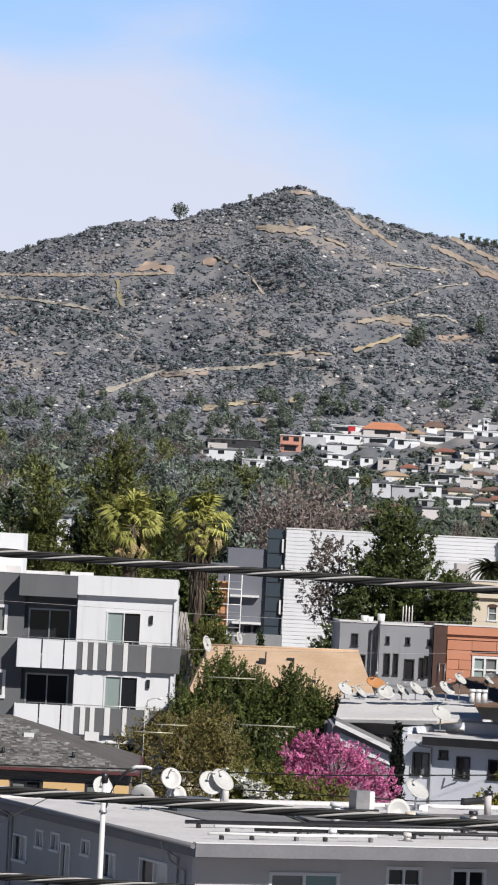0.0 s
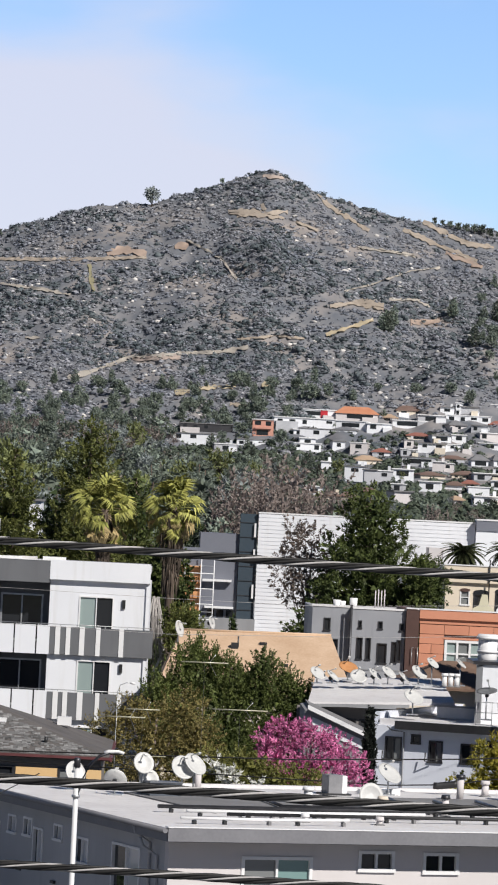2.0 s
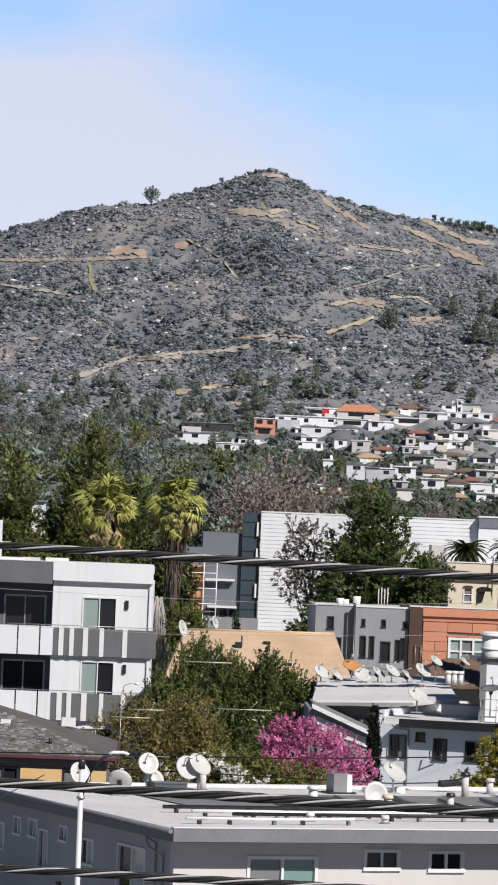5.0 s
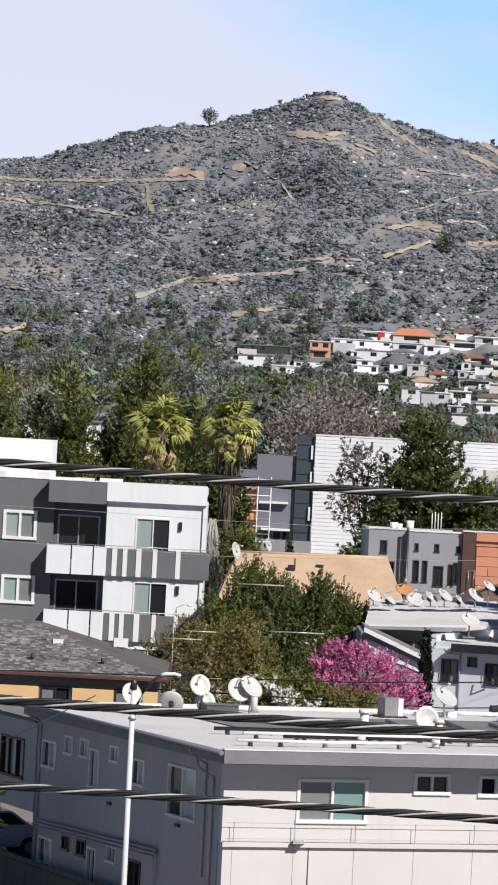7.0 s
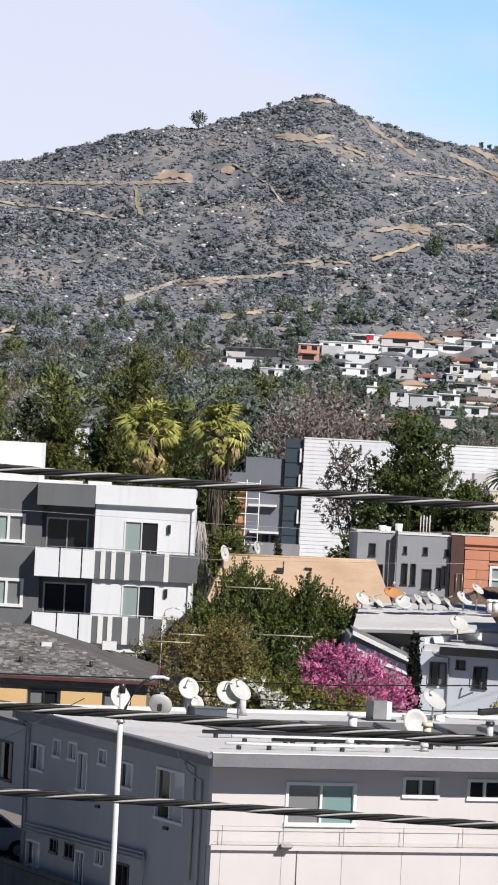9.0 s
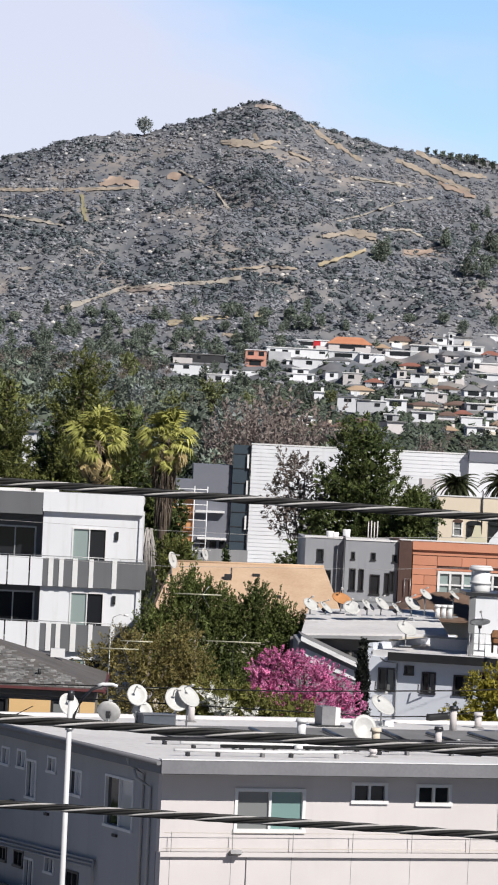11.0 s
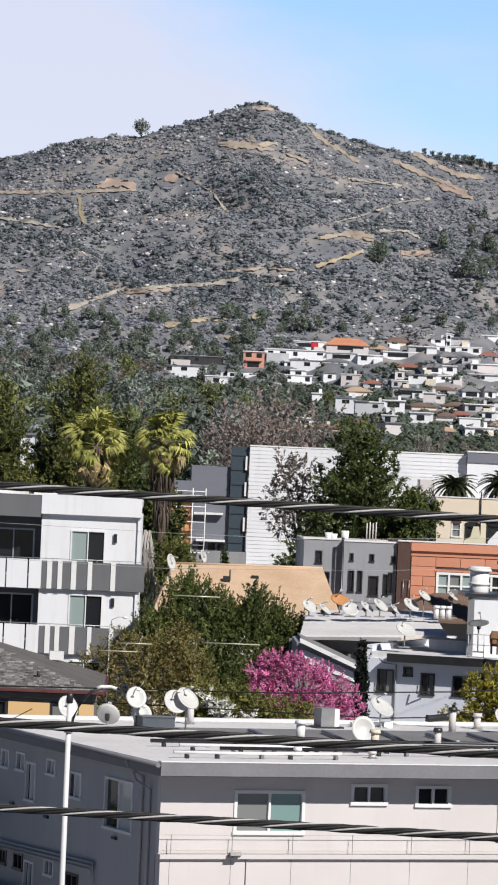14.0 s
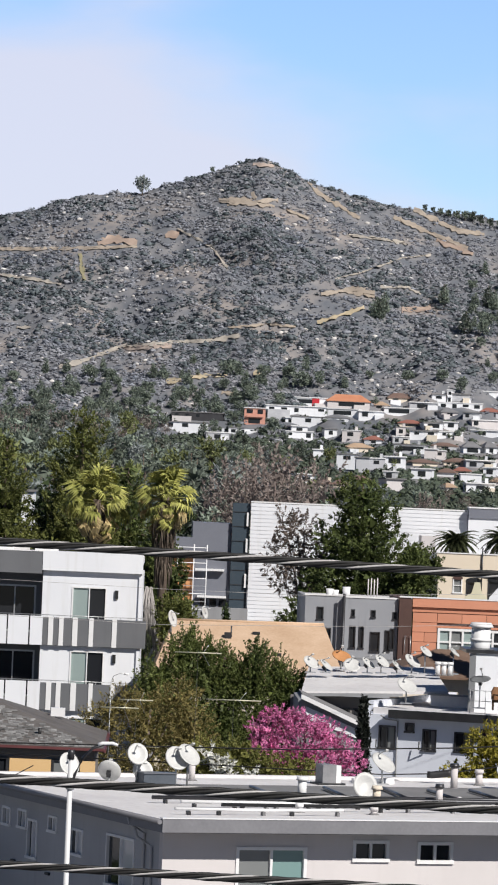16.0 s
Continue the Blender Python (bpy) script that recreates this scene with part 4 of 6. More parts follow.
# wicker chair on the deck
wk = thing("wicker_chair", (13.1, 155.7, 7.86), 30, "brown wicker armchair on the white roof deck", "chair")
WICKER = surface("brown_wicker", (.14, .065, .03), (.27, .14, .065), 6, .8, .5, 40)
part("seat", boxed(-.27, .27, -.25, .25, .3, .4), WICKER, wk)
part("backrest", put(prism([(-.28, .4), (-.3, .7), (-.2, .88), (.2, .88), (.3, .7), (.28, .4)], .2, .28), ID), WICKER, wk)
for a in (-.27, .21):
    part("arm", boxed(a, a + .06, -.25, .22, .56, .61), WICKER, wk)
    for b in (-.24, .18):
        part("leg", boxed(a, a + .06, b, b + .06, 0, .58), WICKER, wk)
dish((12.35, 156.8, 7.86), .8, 1.05, -20, 75, "dark grey satellite dish tipped towards the sky", surface("dark_dish", (.10, .105, .11), (.16, .165, .17), 3, .5))
dish((15.0, 155.3, 7.86), .85, 1.2, 60, 55)
dish((14.6, 154.6, 7.86), .6, .5, 60, 55)
dish((9.6, 158.2, 7.86), .8, .65, 30, 50)
# rear flat-roofed wing with beige wall
rw = thing("rear_wing", (0, 161, -.2), 0, "beige wing with white flat roof and dark doors", "house")
rh = [(6.55, 6.85, 7.0, 7.75), (7.15, 7.55, 6.6, 7.65), (7.7, 8.1, 6.6, 7.65)]
part("front_wall", pierced(5.2, 9.2, 0, .2, PZ, 8.1, rh), SHADEWALL, rw)
for h in rh:
    window(rw, *h, 0, DARKFRAME, [PANE], bar=.04)
part("roof", slab([(5.6, -.5, 8.28), (11.4, -.5, 8.5), (11.4, 9, 9.1), (6.2, 9, 8.9)], .12), ROOFWHITE, rw, "white roof sheet sloping to the eave")
part("gutter", slab([(5.55, -.56, 8.2), (9.6, -.56, 8.34), (9.6, -.5, 8.34), (5.55, -.5, 8.2)], .12), MIDGREY, rw)
# lower gable with a white raking board
lg = thing("gable_roof_shed", (0, 154.5, 0), 0, "grey gable end with white raking board", "house")
part("wall", prism([(5.3, PZ), (5.3, 8.0), (5.55, 8.05), (8.0, 7.0), (8.0, PZ)], .3, 6), MIDGREY, lg)
part("roof", slab([(5.5, 0, 8.15), (8.05, 0, 7.08), (8.05, 6.2, 7.08), (5.5, 6.2, 8.15)], .1), ROOFGREY, lg)
part("raking_board", slab([(5.4, -.06, 8.22), (8.0, -.06, 7.12), (8.0, .0, 7.12), (5.4, .0, 8.22)], .17), FRAME, lg, "white raking board")
part("gable_wall_band", prism([(5.6, 7.3), (5.6, 7.75), (7.6, 6.95), (7.6, 6.6)], .24, .29), WHITE, lg)
# row of dishes along the rear wing's roof
for x, d, az, dz in ((6.1, .66, 35, .1), (6.72, .6, 62, -.1), (7.78, .7, 8, .0), (8.42, .6, 58, .1), (8.98, .66, 50, .18), (9.62, .56, 66, -.05), (10.22, .7, 44, .2), (10.75, .55, 50, .6), (11.9, .5, 66, .6)):
    dish((x, 165.5, 8.62 + .03 * (x - 6)), d, .28 + max(0, dz), az, 48)
dish((7.45, 168, 8.7), .8, .5, 20, 60, "rust-orange satellite dish beside white ones", surface("rusty_dish", (.46, .2, .07), (.56, .28, .12), 4, .7))
for x in (11.25, 11.5, 11.75):
    vent((x, 165, 8.75), .45, .1, FRAME, "white vent pipe on the flat roof")
br = thing("brown_hip_roof_house", (0, 173, 0), 0, "low house with brown shingle hip roof", "house")
part("wall", boxed(10.2, 15.5, 0, 7, PZ, 8.4), BEIGE, br)
part("roof", hip_roof(10.2, 15.5, 0, 7, 8.4, 1.05, .5, .1, 2.2), surface("brown_shingles", (.14, .085, .06), (.21, .14, .10), 2, .95, .4, 12), br, "brown shingle roof")

# ---------------------------------------------------------------- tan roof house
TZ = ground_z(4, 184) - .5
tn = thing("tan_roof_house", (0, 180, 0), 0, "house with broad tan shingle roof", "house")
part("wall", boxed(-.1, 8.0, .5, 11.5, TZ, 7.5), BEIGE, tn)
rb = bmesh.new()
cs = [(-.45, 0, 7.55), (8.3, 0, 7.55), (8.3, 12, 7.55), (-.45, 12, 7.55)]
e = [rb.verts.new(p) for p in cs]
b = [rb.verts.new((p[0], p[1], p[2] - .15)) for p in cs]
r = [rb.verts.new((.55, 6, 9.98)), rb.verts.new((7.4, 6, 10.04))]
for f in ((e[0], e[1], r[1], r[0]), (e[1], e[2], r[1]), (e[2], e[3], r[0], r[1]), (e[3], e[0], r[0]), tuple(b[::-1])):
    rb.faces.new(f)
for i in range(4):
    j = (i + 1) % 4
    rb.faces.new((e[i], b[i], b[j], e[j]))
bmesh.ops.recalc_face_normals(rb, faces=rb.faces)
part("roof", rb, TANROOF, tn, "tan shingle roof")
part("ridge_cap", tube([(.55, 6, 9.99), (7.4, 6, 10.05)], .07, 6), TANROOF, tn)
for x, q, hgt in ((3.0, .72, .35), (4.3, .8, .16), (5.25, .45, .16)):
    part("roof_vent", boxed(x - .16, x + .16, 6 * q - .12, 6 * q + .12, 7.5 + 2.45 * q, 7.55 + 2.45 * q + hgt * .7), DARKFRAME, tn)
part("plumbing_stack", tube([(3.15, 4.4, 9.2), (3.15, 4.4, 9.85)], .04, 6), DARKFRAME, tn)
dish((.42, 184.5, 9.3), .72, .75, 60, 15)
dish((1.9, 186.2, 9.95), .56, .4, 62, 15)
dish((6.9, 180.6, 7.7), .7, .5, 40, 50)

# ---------------------------------------------------------------- grey block and terracotta block
QZ = ground_z(10, 200) - .5
gb = thing("grey_block", (0, 196.15, 0), 0, "mid grey stucco apartment block with narrow windows", "building")
q1 = [(7.45, 7.75, 10.0, 10.6), (7.9, 8.15, 8.6, 9.6), (7.25, 7.5, 8.3, 9.5)]
q2 = [(9.05, 9.32, 8.7, 9.75), (9.5, 9.72, 8.7, 9.75), (10.05, 10.5, 8.55, 9.5), (10.75, 10.98, 8.6, 9.6), (11.0, 11.2, 8.7, 9.7), (9.1, 9.25, 10.2, 10.55), (10.05, 10.25, 10.2, 10.55), (11.1, 11.28, 10.15, 10.5)]
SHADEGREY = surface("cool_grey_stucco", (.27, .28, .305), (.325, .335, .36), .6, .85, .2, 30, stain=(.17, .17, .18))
part("left_wall", pierced(6.87, 8.7, .4, .7, QZ, 11.15, q1), SHADEGREY, gb)
part("right_wall", pierced(8.75, 11.35, 0, .3, QZ, 11.12, q2), SHADEGREY, gb)
for h in q1:
    window(gb, *h, .4, DARKFRAME, [PANE], bar=.03)
for h in q2:
    window(gb, *h, 0, DARKFRAME, [PANE], bar=.03)
part("side_wall", boxed(6.87, 7.1, .7, 12, QZ, 11.1), SHADEGREY, gb)
part("roof", boxed(7.1, 11.6, .7, 12, 10.8, 11.05), ROOFWHITE, gb)
part("parapet_cap", boxed(6.83, 8.72, .36, .75, 11.152, 11.22), FRAME, gb)
part("parapet_cap", boxed(8.72, 11.4, -.04, .35, 11.122, 11.2), FRAME, gb)
part("downpipe", tube([(8.72, -.1, QZ), (8.72, -.1, 11.3)], .07, 10), DARKFRAME, gb)
for x, hh in ((8.05, .3), (8.3, .25), (8.85, .42)):
    part("turbine_vent", tube([(x, .9, 11.05), (x, .9, 11.3), (x, .9, 11.2 + hh)], .16, 10, None, .2), FRAME, gb)
for k in range(4):
    part("vent_pipe", tube([(10.0 + .15 * k, 3, 11.05), (10.0 + .15 * k, 3, 12.0 + .06 * (k % 2))], .03, 6), CREAM, gb)
part("string_course", boxed(8.76, 11.34, -.03, -.003, 8.2, 8.26), MIDGREY, gb)

ob_ = thing("terracotta_block", (0, 196, 0), 0, "terracotta panelled apartment block with white windows", "building")
oh = [(13.3, 15.1, 8.55, 9.82), (15.4, 16.5, 8.6, 9.8)]
part("front_wall", pierced(12.05, 19.5, .05, .4, QZ, 10.6, oh), BROWN, ob_)
# the return's shadowed side is painted on as dark brown
part("side_return", boxed(11.38, 12.0, -.1, 9, QZ, 11.2), BROWN, ob_, "side return with its shadow painted dark maroon")
part("cornice", boxed(12.02, 19.6, -.12, .5, 10.82, 11.24), ORANGE, ob_, "terracotta cornice")
part("cornice_cap", boxed(11.38, 19.7, -.15, .6, 11.244, 11.3), FRAME, ob_)
part("frieze", boxed(12.03, 19.5, .004, .4, 10.58, 10.82), ORANGE, ob_)
part("roof", boxed(11.4, 19.6, .6, 9, 10.9, 11.1), ROOFWHITE, ob_)
part("header", boxed(13.2, 19.5, -.03, .04, 9.86, 9.96), ORANGE, ob_)
zc = QZ + .4
while zc < 10.5:
    x = 12.06 - (.6 if int(zc * 10) % 2 else 0)
    zt = min(zc + .46, 10.57)
    while x < 19.4:
        xa, xb = max(x, 12.06), min(x + 1.18, 19.5)
        for h in oh:
            if h[2] - .05 < zt and h[3] > zc and xa < h[1] + .02 and xb > h[0] - .02:
                if xa < h[0] - .1:
                    xb = h[0] - .03
                elif xb > h[1] + .1:
                    xa = h[1] + .03
                else:
                    xb = xa
        if xb - xa > .08:
            part("panel", boxed(xa, xb - .012, .0, .048, zc, zt - .012), ORANGE, ob_)
        x += 1.19
    zc += .47
for h in oh:
    window(ob_, *h, 0, FRAME, [PANEPALE, PANEGREY, PANEPALE] if h[1] < 15.3 else [PANEGREEN, PANE], bar=.1, rows=2, out=.05)
part("sill_panel", boxed(13.2, 15.2, -.03, -.004, 8.05, 8.5), BEIGE, ob_)
part("balcony_frame", tube([(11.7, -.2, 8.6), (11.7, -.2, 9.4), (11.98, -.2, 9.4), (11.98, -.2, 8.6)], .02, 5), STEEL, ob_)

# ---------------------------------------------------------------- beige building and the large white hall behind
PEACH = surface("peach_stucco", (.70, .60, .47), (.77, .68, .55), .5, .85, .2, 40)
be = thing("beige_building", (0, 225, 0), 0, "beige stucco building with arched windows and flat parapet", "building")
bh = [(16.0, 16.5, 11.05, 11.9), (16.75, 17.55, 10.6, 11.8), (17.95, 18.8, 10.6, 11.9)]
part("front_wall", pierced(15.15, 22, .2, .5, 5, 12.5, bh), PEACH, be)
part("parapet", boxed(15.05, 22, 0, .6, 12.3, 13.22), PEACH, be, "cream parapet band")
part("parapet_cap", boxed(15.0, 22.1, -.05, .65, 13.222, 13.28), FRAME, be)
part("side_wall", boxed(15.15, 15.4, .5, 10, 5, 12.4), BEIGE, be)
part("roof", boxed(15.4, 22, .6, 10, 12.3, 12.5), ROOFWHITE, be)
for h in bh:
    window(be, *h, .2, FRAME if h[0] < 16.5 else DARKFRAME, [PANEGREY] if h[0] < 16.5 else [PANE], bar=.05, rows=2 if h[0] < 16.5 else 1)
    part("window_arch", put(tube([(0, -.06, 0), (0, .06, 0)], (h[1] - h[0]) / 2 + .04, 16), Matrix.Translation(((h[0] + h[1]) / 2, .12 + .09, h[3] - .02)) @ Matrix.Diagonal((1, 1, .35, 1))), BROWN if h[0] < 16.5 else PANE, be)
part("shaped_gable", prism([(16.55, 10.2), (16.6, 10.9), (16.95, 11.1), (17.1, 11.7), (17.4, 11.7), (17.5, 11.1), (17.8, 10.9), (17.8, 10.2)], -1.2, -1.0), surface("pale_yellow_stucco", (.62, .58, .42), (.7, .66, .5), 1), be, "pale yellow shaped gable")
part("white_gable", prism([(17.85, 10.2), (17.9, 10.9), (18.4, 11.5), (18.7, 11.3), (18.8, 10.2)], -1.5, -1.3), WHITE, be)
part("downpipe", tube([(17.55, -.08, 11.2), (17.55, -.08, 13.6)], .04, 6), DARKFRAME, be)

bg = thing("white_hall", (0, 265, 0), 0, "large white corrugated hall with grey wing and dark glass", "building")
part("wall_core", boxed(5.5, 19.6, .06, .4, 5, 15.62), WHITE, bg)
nb = 34
for i in range(nb):
    z0 = 7 + i * 8.67 / nb
    part("cladding_rib", boxed(5.48, 19.6, .0, .058, z0, z0 + 8.67 / nb - .022), WHITE, bg)
part("roof", boxed(4.6, 24, .4, 18, 15.2, 15.6), ROOFWHITE, bg)
part("parapet_cap", boxed(5.45, 19.65, -.04, .45, 15.67, 15.76), FRAME, bg)
part("corner_glazing", boxed(4.3, 5.42, .3, 2.0, 8.7, 15.6), glass("blue_grey_glazing", (.055, .075, .095), .15), bg, "dark blue-grey glazing strip")
for k in range(7):
    part("glazing_bar", boxed(4.28, 5.43, .26, .298, 9.3 + .95 * k, 9.34 + .95 * k), DARKFRAME, bg)
for k in (10.1, 12.4, 14.1):
    part("bracket_light", boxed(5.22, 5.34, .1, .28, k, k + .9), FRAME, bg)
SLATE = surface("slate_panel", (.155, .165, .20), (.19, .20, .235), .5, .6, .1, 12)
part("grey_wing", boxed(1.75, 4.28, .6, 14, 8.7, 14.25), SLATE, bg, "slate grey wing")
part("wing_base", boxed(1.9, 5.5, -1.2, .25, 5, 8.75), MIDGREY, bg)
for x0, x1, zz in ((2.0, 3.9, 11.1), (2.2, 4.1, 9.35)):
    part("awning", boxed(x0, x1, .1, .58, zz, zz + .14), FRAME, bg)
for k in range(3):
    part("wing_window", boxed(2.4 + .62 * k, 2.85 + .62 * k, .56, .598, 8.8, 9.25), PANE, bg)
part("white_wing", boxed(19.62, 24, -.6, 0.6, 5, 15.25), WHITE, bg)
part("wing_parapet", boxed(19.62, 24, -.7, .6, 15.25, 15.9), SLATE, bg)
part("wing_cap", boxed(19.6, 24.1, -.75, .7, 15.9, 16.0), FRAME, bg)
part("low_block", boxed(16.4, 19, -4, -1, 5, 14.0), CREAM, bg)
part("low_door", boxed(17.3, 18.6, -4.06, -4.0, 11, 13.9), FRAME, bg)
part("low_base", boxed(16.35, 19.1, -4.2, -4.07, 9, 12.9), SLATE, bg)

sc_ = thing("orange_building_under_scaffold", (.6, 252, 0), 0, "orange rendered wall behind white scaffold frames", "building")
part("wall", boxed(-.9, 1.2, .6, 6, 6, 12.2), surface("orange_render", (.55, .25, .10), (.65, .33, .15), .7, .8), sc_)
part("upper_wall", boxed(-.9, 1.1, .8, 6, 12.2, 13.3), SLATE, sc_)
for x in (.2, 1.2, 2.0):
    for y in (0, .45):
        part("scaffold_tube", tube([(x, y, 6), (x, y, 12.9)], .035, 6), FRAME, sc_)
for k in range(7):
    part("scaffold_rail", tube([(-1.0, 0, 7 + k * .95), (2.0, 0, 7 + k * .95)], .03, 6), FRAME, sc_)
    part("scaffold_deck", boxed(.2, 2.0, 0, .45, 6.5 + k * .95, 6.54 + k * .95), STEEL, sc_)
# ---------------------------------------------------------------- garden trees in the middle distance
def gz(x, y):
    return ground_z(x, y) - .15


tree("olive_bush", (-.3, 150, gz(0, 150)), [((0, 0, 4.8), (1.6, 1.3, 1.5)), ((-1.8, .1, 4.7), (.9, .9, 1.3)), ((1.5, -.2, 4.9), (.95, .9, 1.5)), ((-1.0, 0, 5.8), (.9, .8, .8)), ((1.0, 0, 6.1), (.9, .8, .8)), ((1.9, 0, 3.8), (.7, .8, 1.0)), ((-1.7, 0, 3.3), (.7, .8, 1.0)), ((0, -.5, 3.2), (1.5, .9, 1.0))],
     LEAF_OLIVE, 11000, .036, 21, "thin olive-brown leafy tree with many twigs", trunk=.14, limbs=8, bark=BAREWOOD, sprig=(14, 2.6, 26, .25, .3))
tree("dense_green_tree", (2.6, 166, gz(2.6, 166)), [((0, 0, 4.2), (2.0, 1.6, 2.2)), ((-2.2, 0, 4.8), (1.1, 1.1, 1.6)), ((-3.1, .2, 4.6), (.75, .8, 1.5)), ((-2.9, .1, 5.6), (.5, .6, 1.0)), ((-1.7, 0, 6.5), (.7, .8, 1.3)), ((-2.5, 0, 5.9), (.5, .6, .9)), ((-.9, 0, 6.3), (.6, .8, 1.2)), ((-.2, .2, 5.9), (.8, 1, 1.3)), ((.6, 0, 5.7), (.6, .8, 1.0)), ((1.3, -.2, 5.9), (.6, .8, 1.4)), ((2.1, -.1, 5.4), (.7, .8, 1.3)), ((2.9, 0, 4.9), (.6, .7, 1.2)), ((3.4, 0, 4.7), (.65, .7, 1.2)), ((4.0, .2, 4.4), (.6, .7, 1.0)), ((-1.5, 0, 7.2), (.5, .5, .7)), ((-.6, 0, 6.9), (.5, .5, .6)), ((.4, 0, 6.4), (.6, .6, .6)), ((1.3, 0, 6.8), (.5, .5, .7)), ((2.2, 0, 6.3), (.55, .5, .7)), ((2.9, 0, 5.7), (.5, .5, .8)), ((1.5, -.6, 3.3), (1.6, .9, 1.5)), ((-1.3, -.6, 3.4), (1.5, .9, 1.4))],
     LEAF_SPRIG, 34000, .044, 22, "dense dark green tree with many upright sprigs", trunk=.22, limbs=9, sprig=(15, 3.4, 48, 1.2))
tree("pink_blossom_tree", (5.4, 148, gz(5.4, 148)), [((0, 0, 4.4), (1.4, 1.1, 1.3)), ((-1.6, 0, 5.4), (.6, .6, .5)), ((-1.0, 0, 5.8), (.6, .6, .5)), ((-.3, 0, 5.8), (.55, .6, .5)), ((.3, 0, 5.5), (.6, .6, .5)), ((.9, 0, 5.2), (.6, .6, .55)), ((-1.3, 0, 4.8), (.75, .7, .6)), ((1.4, -.1, 4.4), (.85, .8, .9)), ((1.7, -.2, 3.2), (.55, .7, .9)), ((.8, -.4, 3.1), (.9, .7, .9)), ((-1.0, -.3, 4.0), (.8, .7, .7))],
     PINK, 9500, .036, 23, "tree covered in bright pink blossom", trunk=.12, limbs=11, bark=BAREWOOD, sprig=(7, 3.2, 34, .5))
tree("flowering_hedge", (3.3, 142, gz(3.3, 142)), [((-1.5, 0, 4.6), (.9, .8, 1.0)), ((-.5, 0, 4.8), (.9, .8, .8)), ((.5, 0, 4.4), (.9, .8, .8)), ((1.4, 0, 4.3), (.9, .8, .8)), ((2.3, 0, 4.1), (.7, .7, .8)), ((-1.9, 0, 3.2), (1, .8, 1)), ((0, -.2, 3.2), (1.6, .8, 1.0)), ((1.6, -.2, 3.0), (1.2, .8, .9))],
     leafmat("fresh_green_leaves", (.09, .10, .028), (.22, .215, .06)), 11000, .045, 24, "loose green hedge with a few white blossoms", "hedge", trunk=.1, sprig=(8, 3, 30, .3))
wf = thing("white_blossoms", (3.3, 141.7, gz(3.3, 142)), 0, "clusters of white blossom among green leaves", "flowers")
v_, f_ = leaf_cloud(320, crown_points([((-1.4, -.6, 5.0), (.4, .4, .4)), ((-1.0, -.6, 4.6), (.45, .4, .35)), ((0, -.5, 4.4), (.3, .3, .2)), ((.2, -.5, 4.1), (.4, .3, .2)), ((-.6, -.5, 4.0), (.3, .3, .2))]), .05, random.Random(8))
cloud_part("blossom", v_, f_, leafmat("white_petals", (.6, .6, .55), (.75, .75, .7), .1), wf)
part("stalks", tube([(-1.2, 0, 2), (-.8, -.2, 4.4)], .03, 5), BARK, wf)
tree("golden_bush", (11.5, 134.5, gz(12, 134)), [((0, 0, 5.1), (1.7, 1.2, 1.6)), ((-1.5, 0, 4.5), (1.0, .9, 1.2)), ((-.4, 0, 6.4), (.9, .8, .8)), ((.9, 0, 6.8), (1.0, .9, .9)), ((1.8, 0, 6.3), (1.0, .9, 1.0)), ((-1.9, -.1, 3.7), (.9, .8, 1.1)), ((1, -.3, 4.4), (1.5, .9, 1.5))],
     LEAF_GOLD, 15000, .05, 25, "rounded golden-green leafy tree", trunk=.16, sprig=(6, 3, 30, .3))
tree("small_round_tree", (5.3, 206, gz(5, 206)), lobes(6, 2.2, 2, 2.4, 4.6, 3), LEAF_LIT, 1400, .1, 26, "small yellow-green shrub tree beside the roof", trunk=.1)
tree("backyard_tree", (-.9, 226, gz(-1, 226)), lobes(10, 4.4, 3.6, 9, 6.6, 14), LEAF_DARK, 9000, .085, 28, "dark leafy tree behind the palm trunk", trunk=.2)
tree("lane_tree", (.95, 207, gz(1, 207)), lobes(9, 3.0, 2.6, 5.6, 5.2, 4), LEAF_LIT, 6500, .07, 27, "slim green tree below the palms", trunk=.12)


def cypress(loc, h, r, n, size, seed, label, leaf=None):
    rng = random.Random(seed)
    t = thing("cypress_tree", loc, 0, label, "tree")
    part("trunk", tube([(0, 0, 0), (0, 0, h * .5), (0, 0, h * .9)], r * .22, 6, None, .03), BARK, t)

    def pick(g, depth=1.0):
        q = g.random() ** .8
        a = g.uniform(0, 2 * math.pi)
        rr = depth * r * (1 - q) ** .6 * min(1, q * 8 + .35) * g.uniform(.6, 1.05) * (1 + .2 * noise.noise(Vector((math.cos(a) * 1.3, math.sin(a) * 1.3, q * h * .8))))
        return (rr * math.cos(a), rr * math.sin(a), q * h), (math.cos(a) * .5, math.sin(a) * .5, .8)

    v, f = leaf_cloud(n, pick, size, rng, (9, 1.6, 24, 1.4))
    cloud_part("crown", v, f, leaf or LEAF_PINE, t)
    return t


cypress((14.45, 164, gz(14, 164)), 14.4, 1.25, 15000, .07, 1, "tall narrow dark cypress beside the white tower", leafmat("blackish_cypress", (.012, .018, .011), (.03, .04, .02)))
cypress((16.1, 170, gz(15.5, 170)), 13.0, 1.5, 9000, .08, 2, "broad dark green cypress behind a taller one")
cypress((7.65, 151.5, gz(8, 151)), 6.3, .5, 2600, .05, 3, "small black-green cypress against the pale wall", leafmat("black_cypress", (.008, .011, .009), (.018, .022, .016)))
cypress((3.75, 240, gz(3.7, 240)), 5.6, .28, 600, .08, 4, "slim cypress before the grey hall")


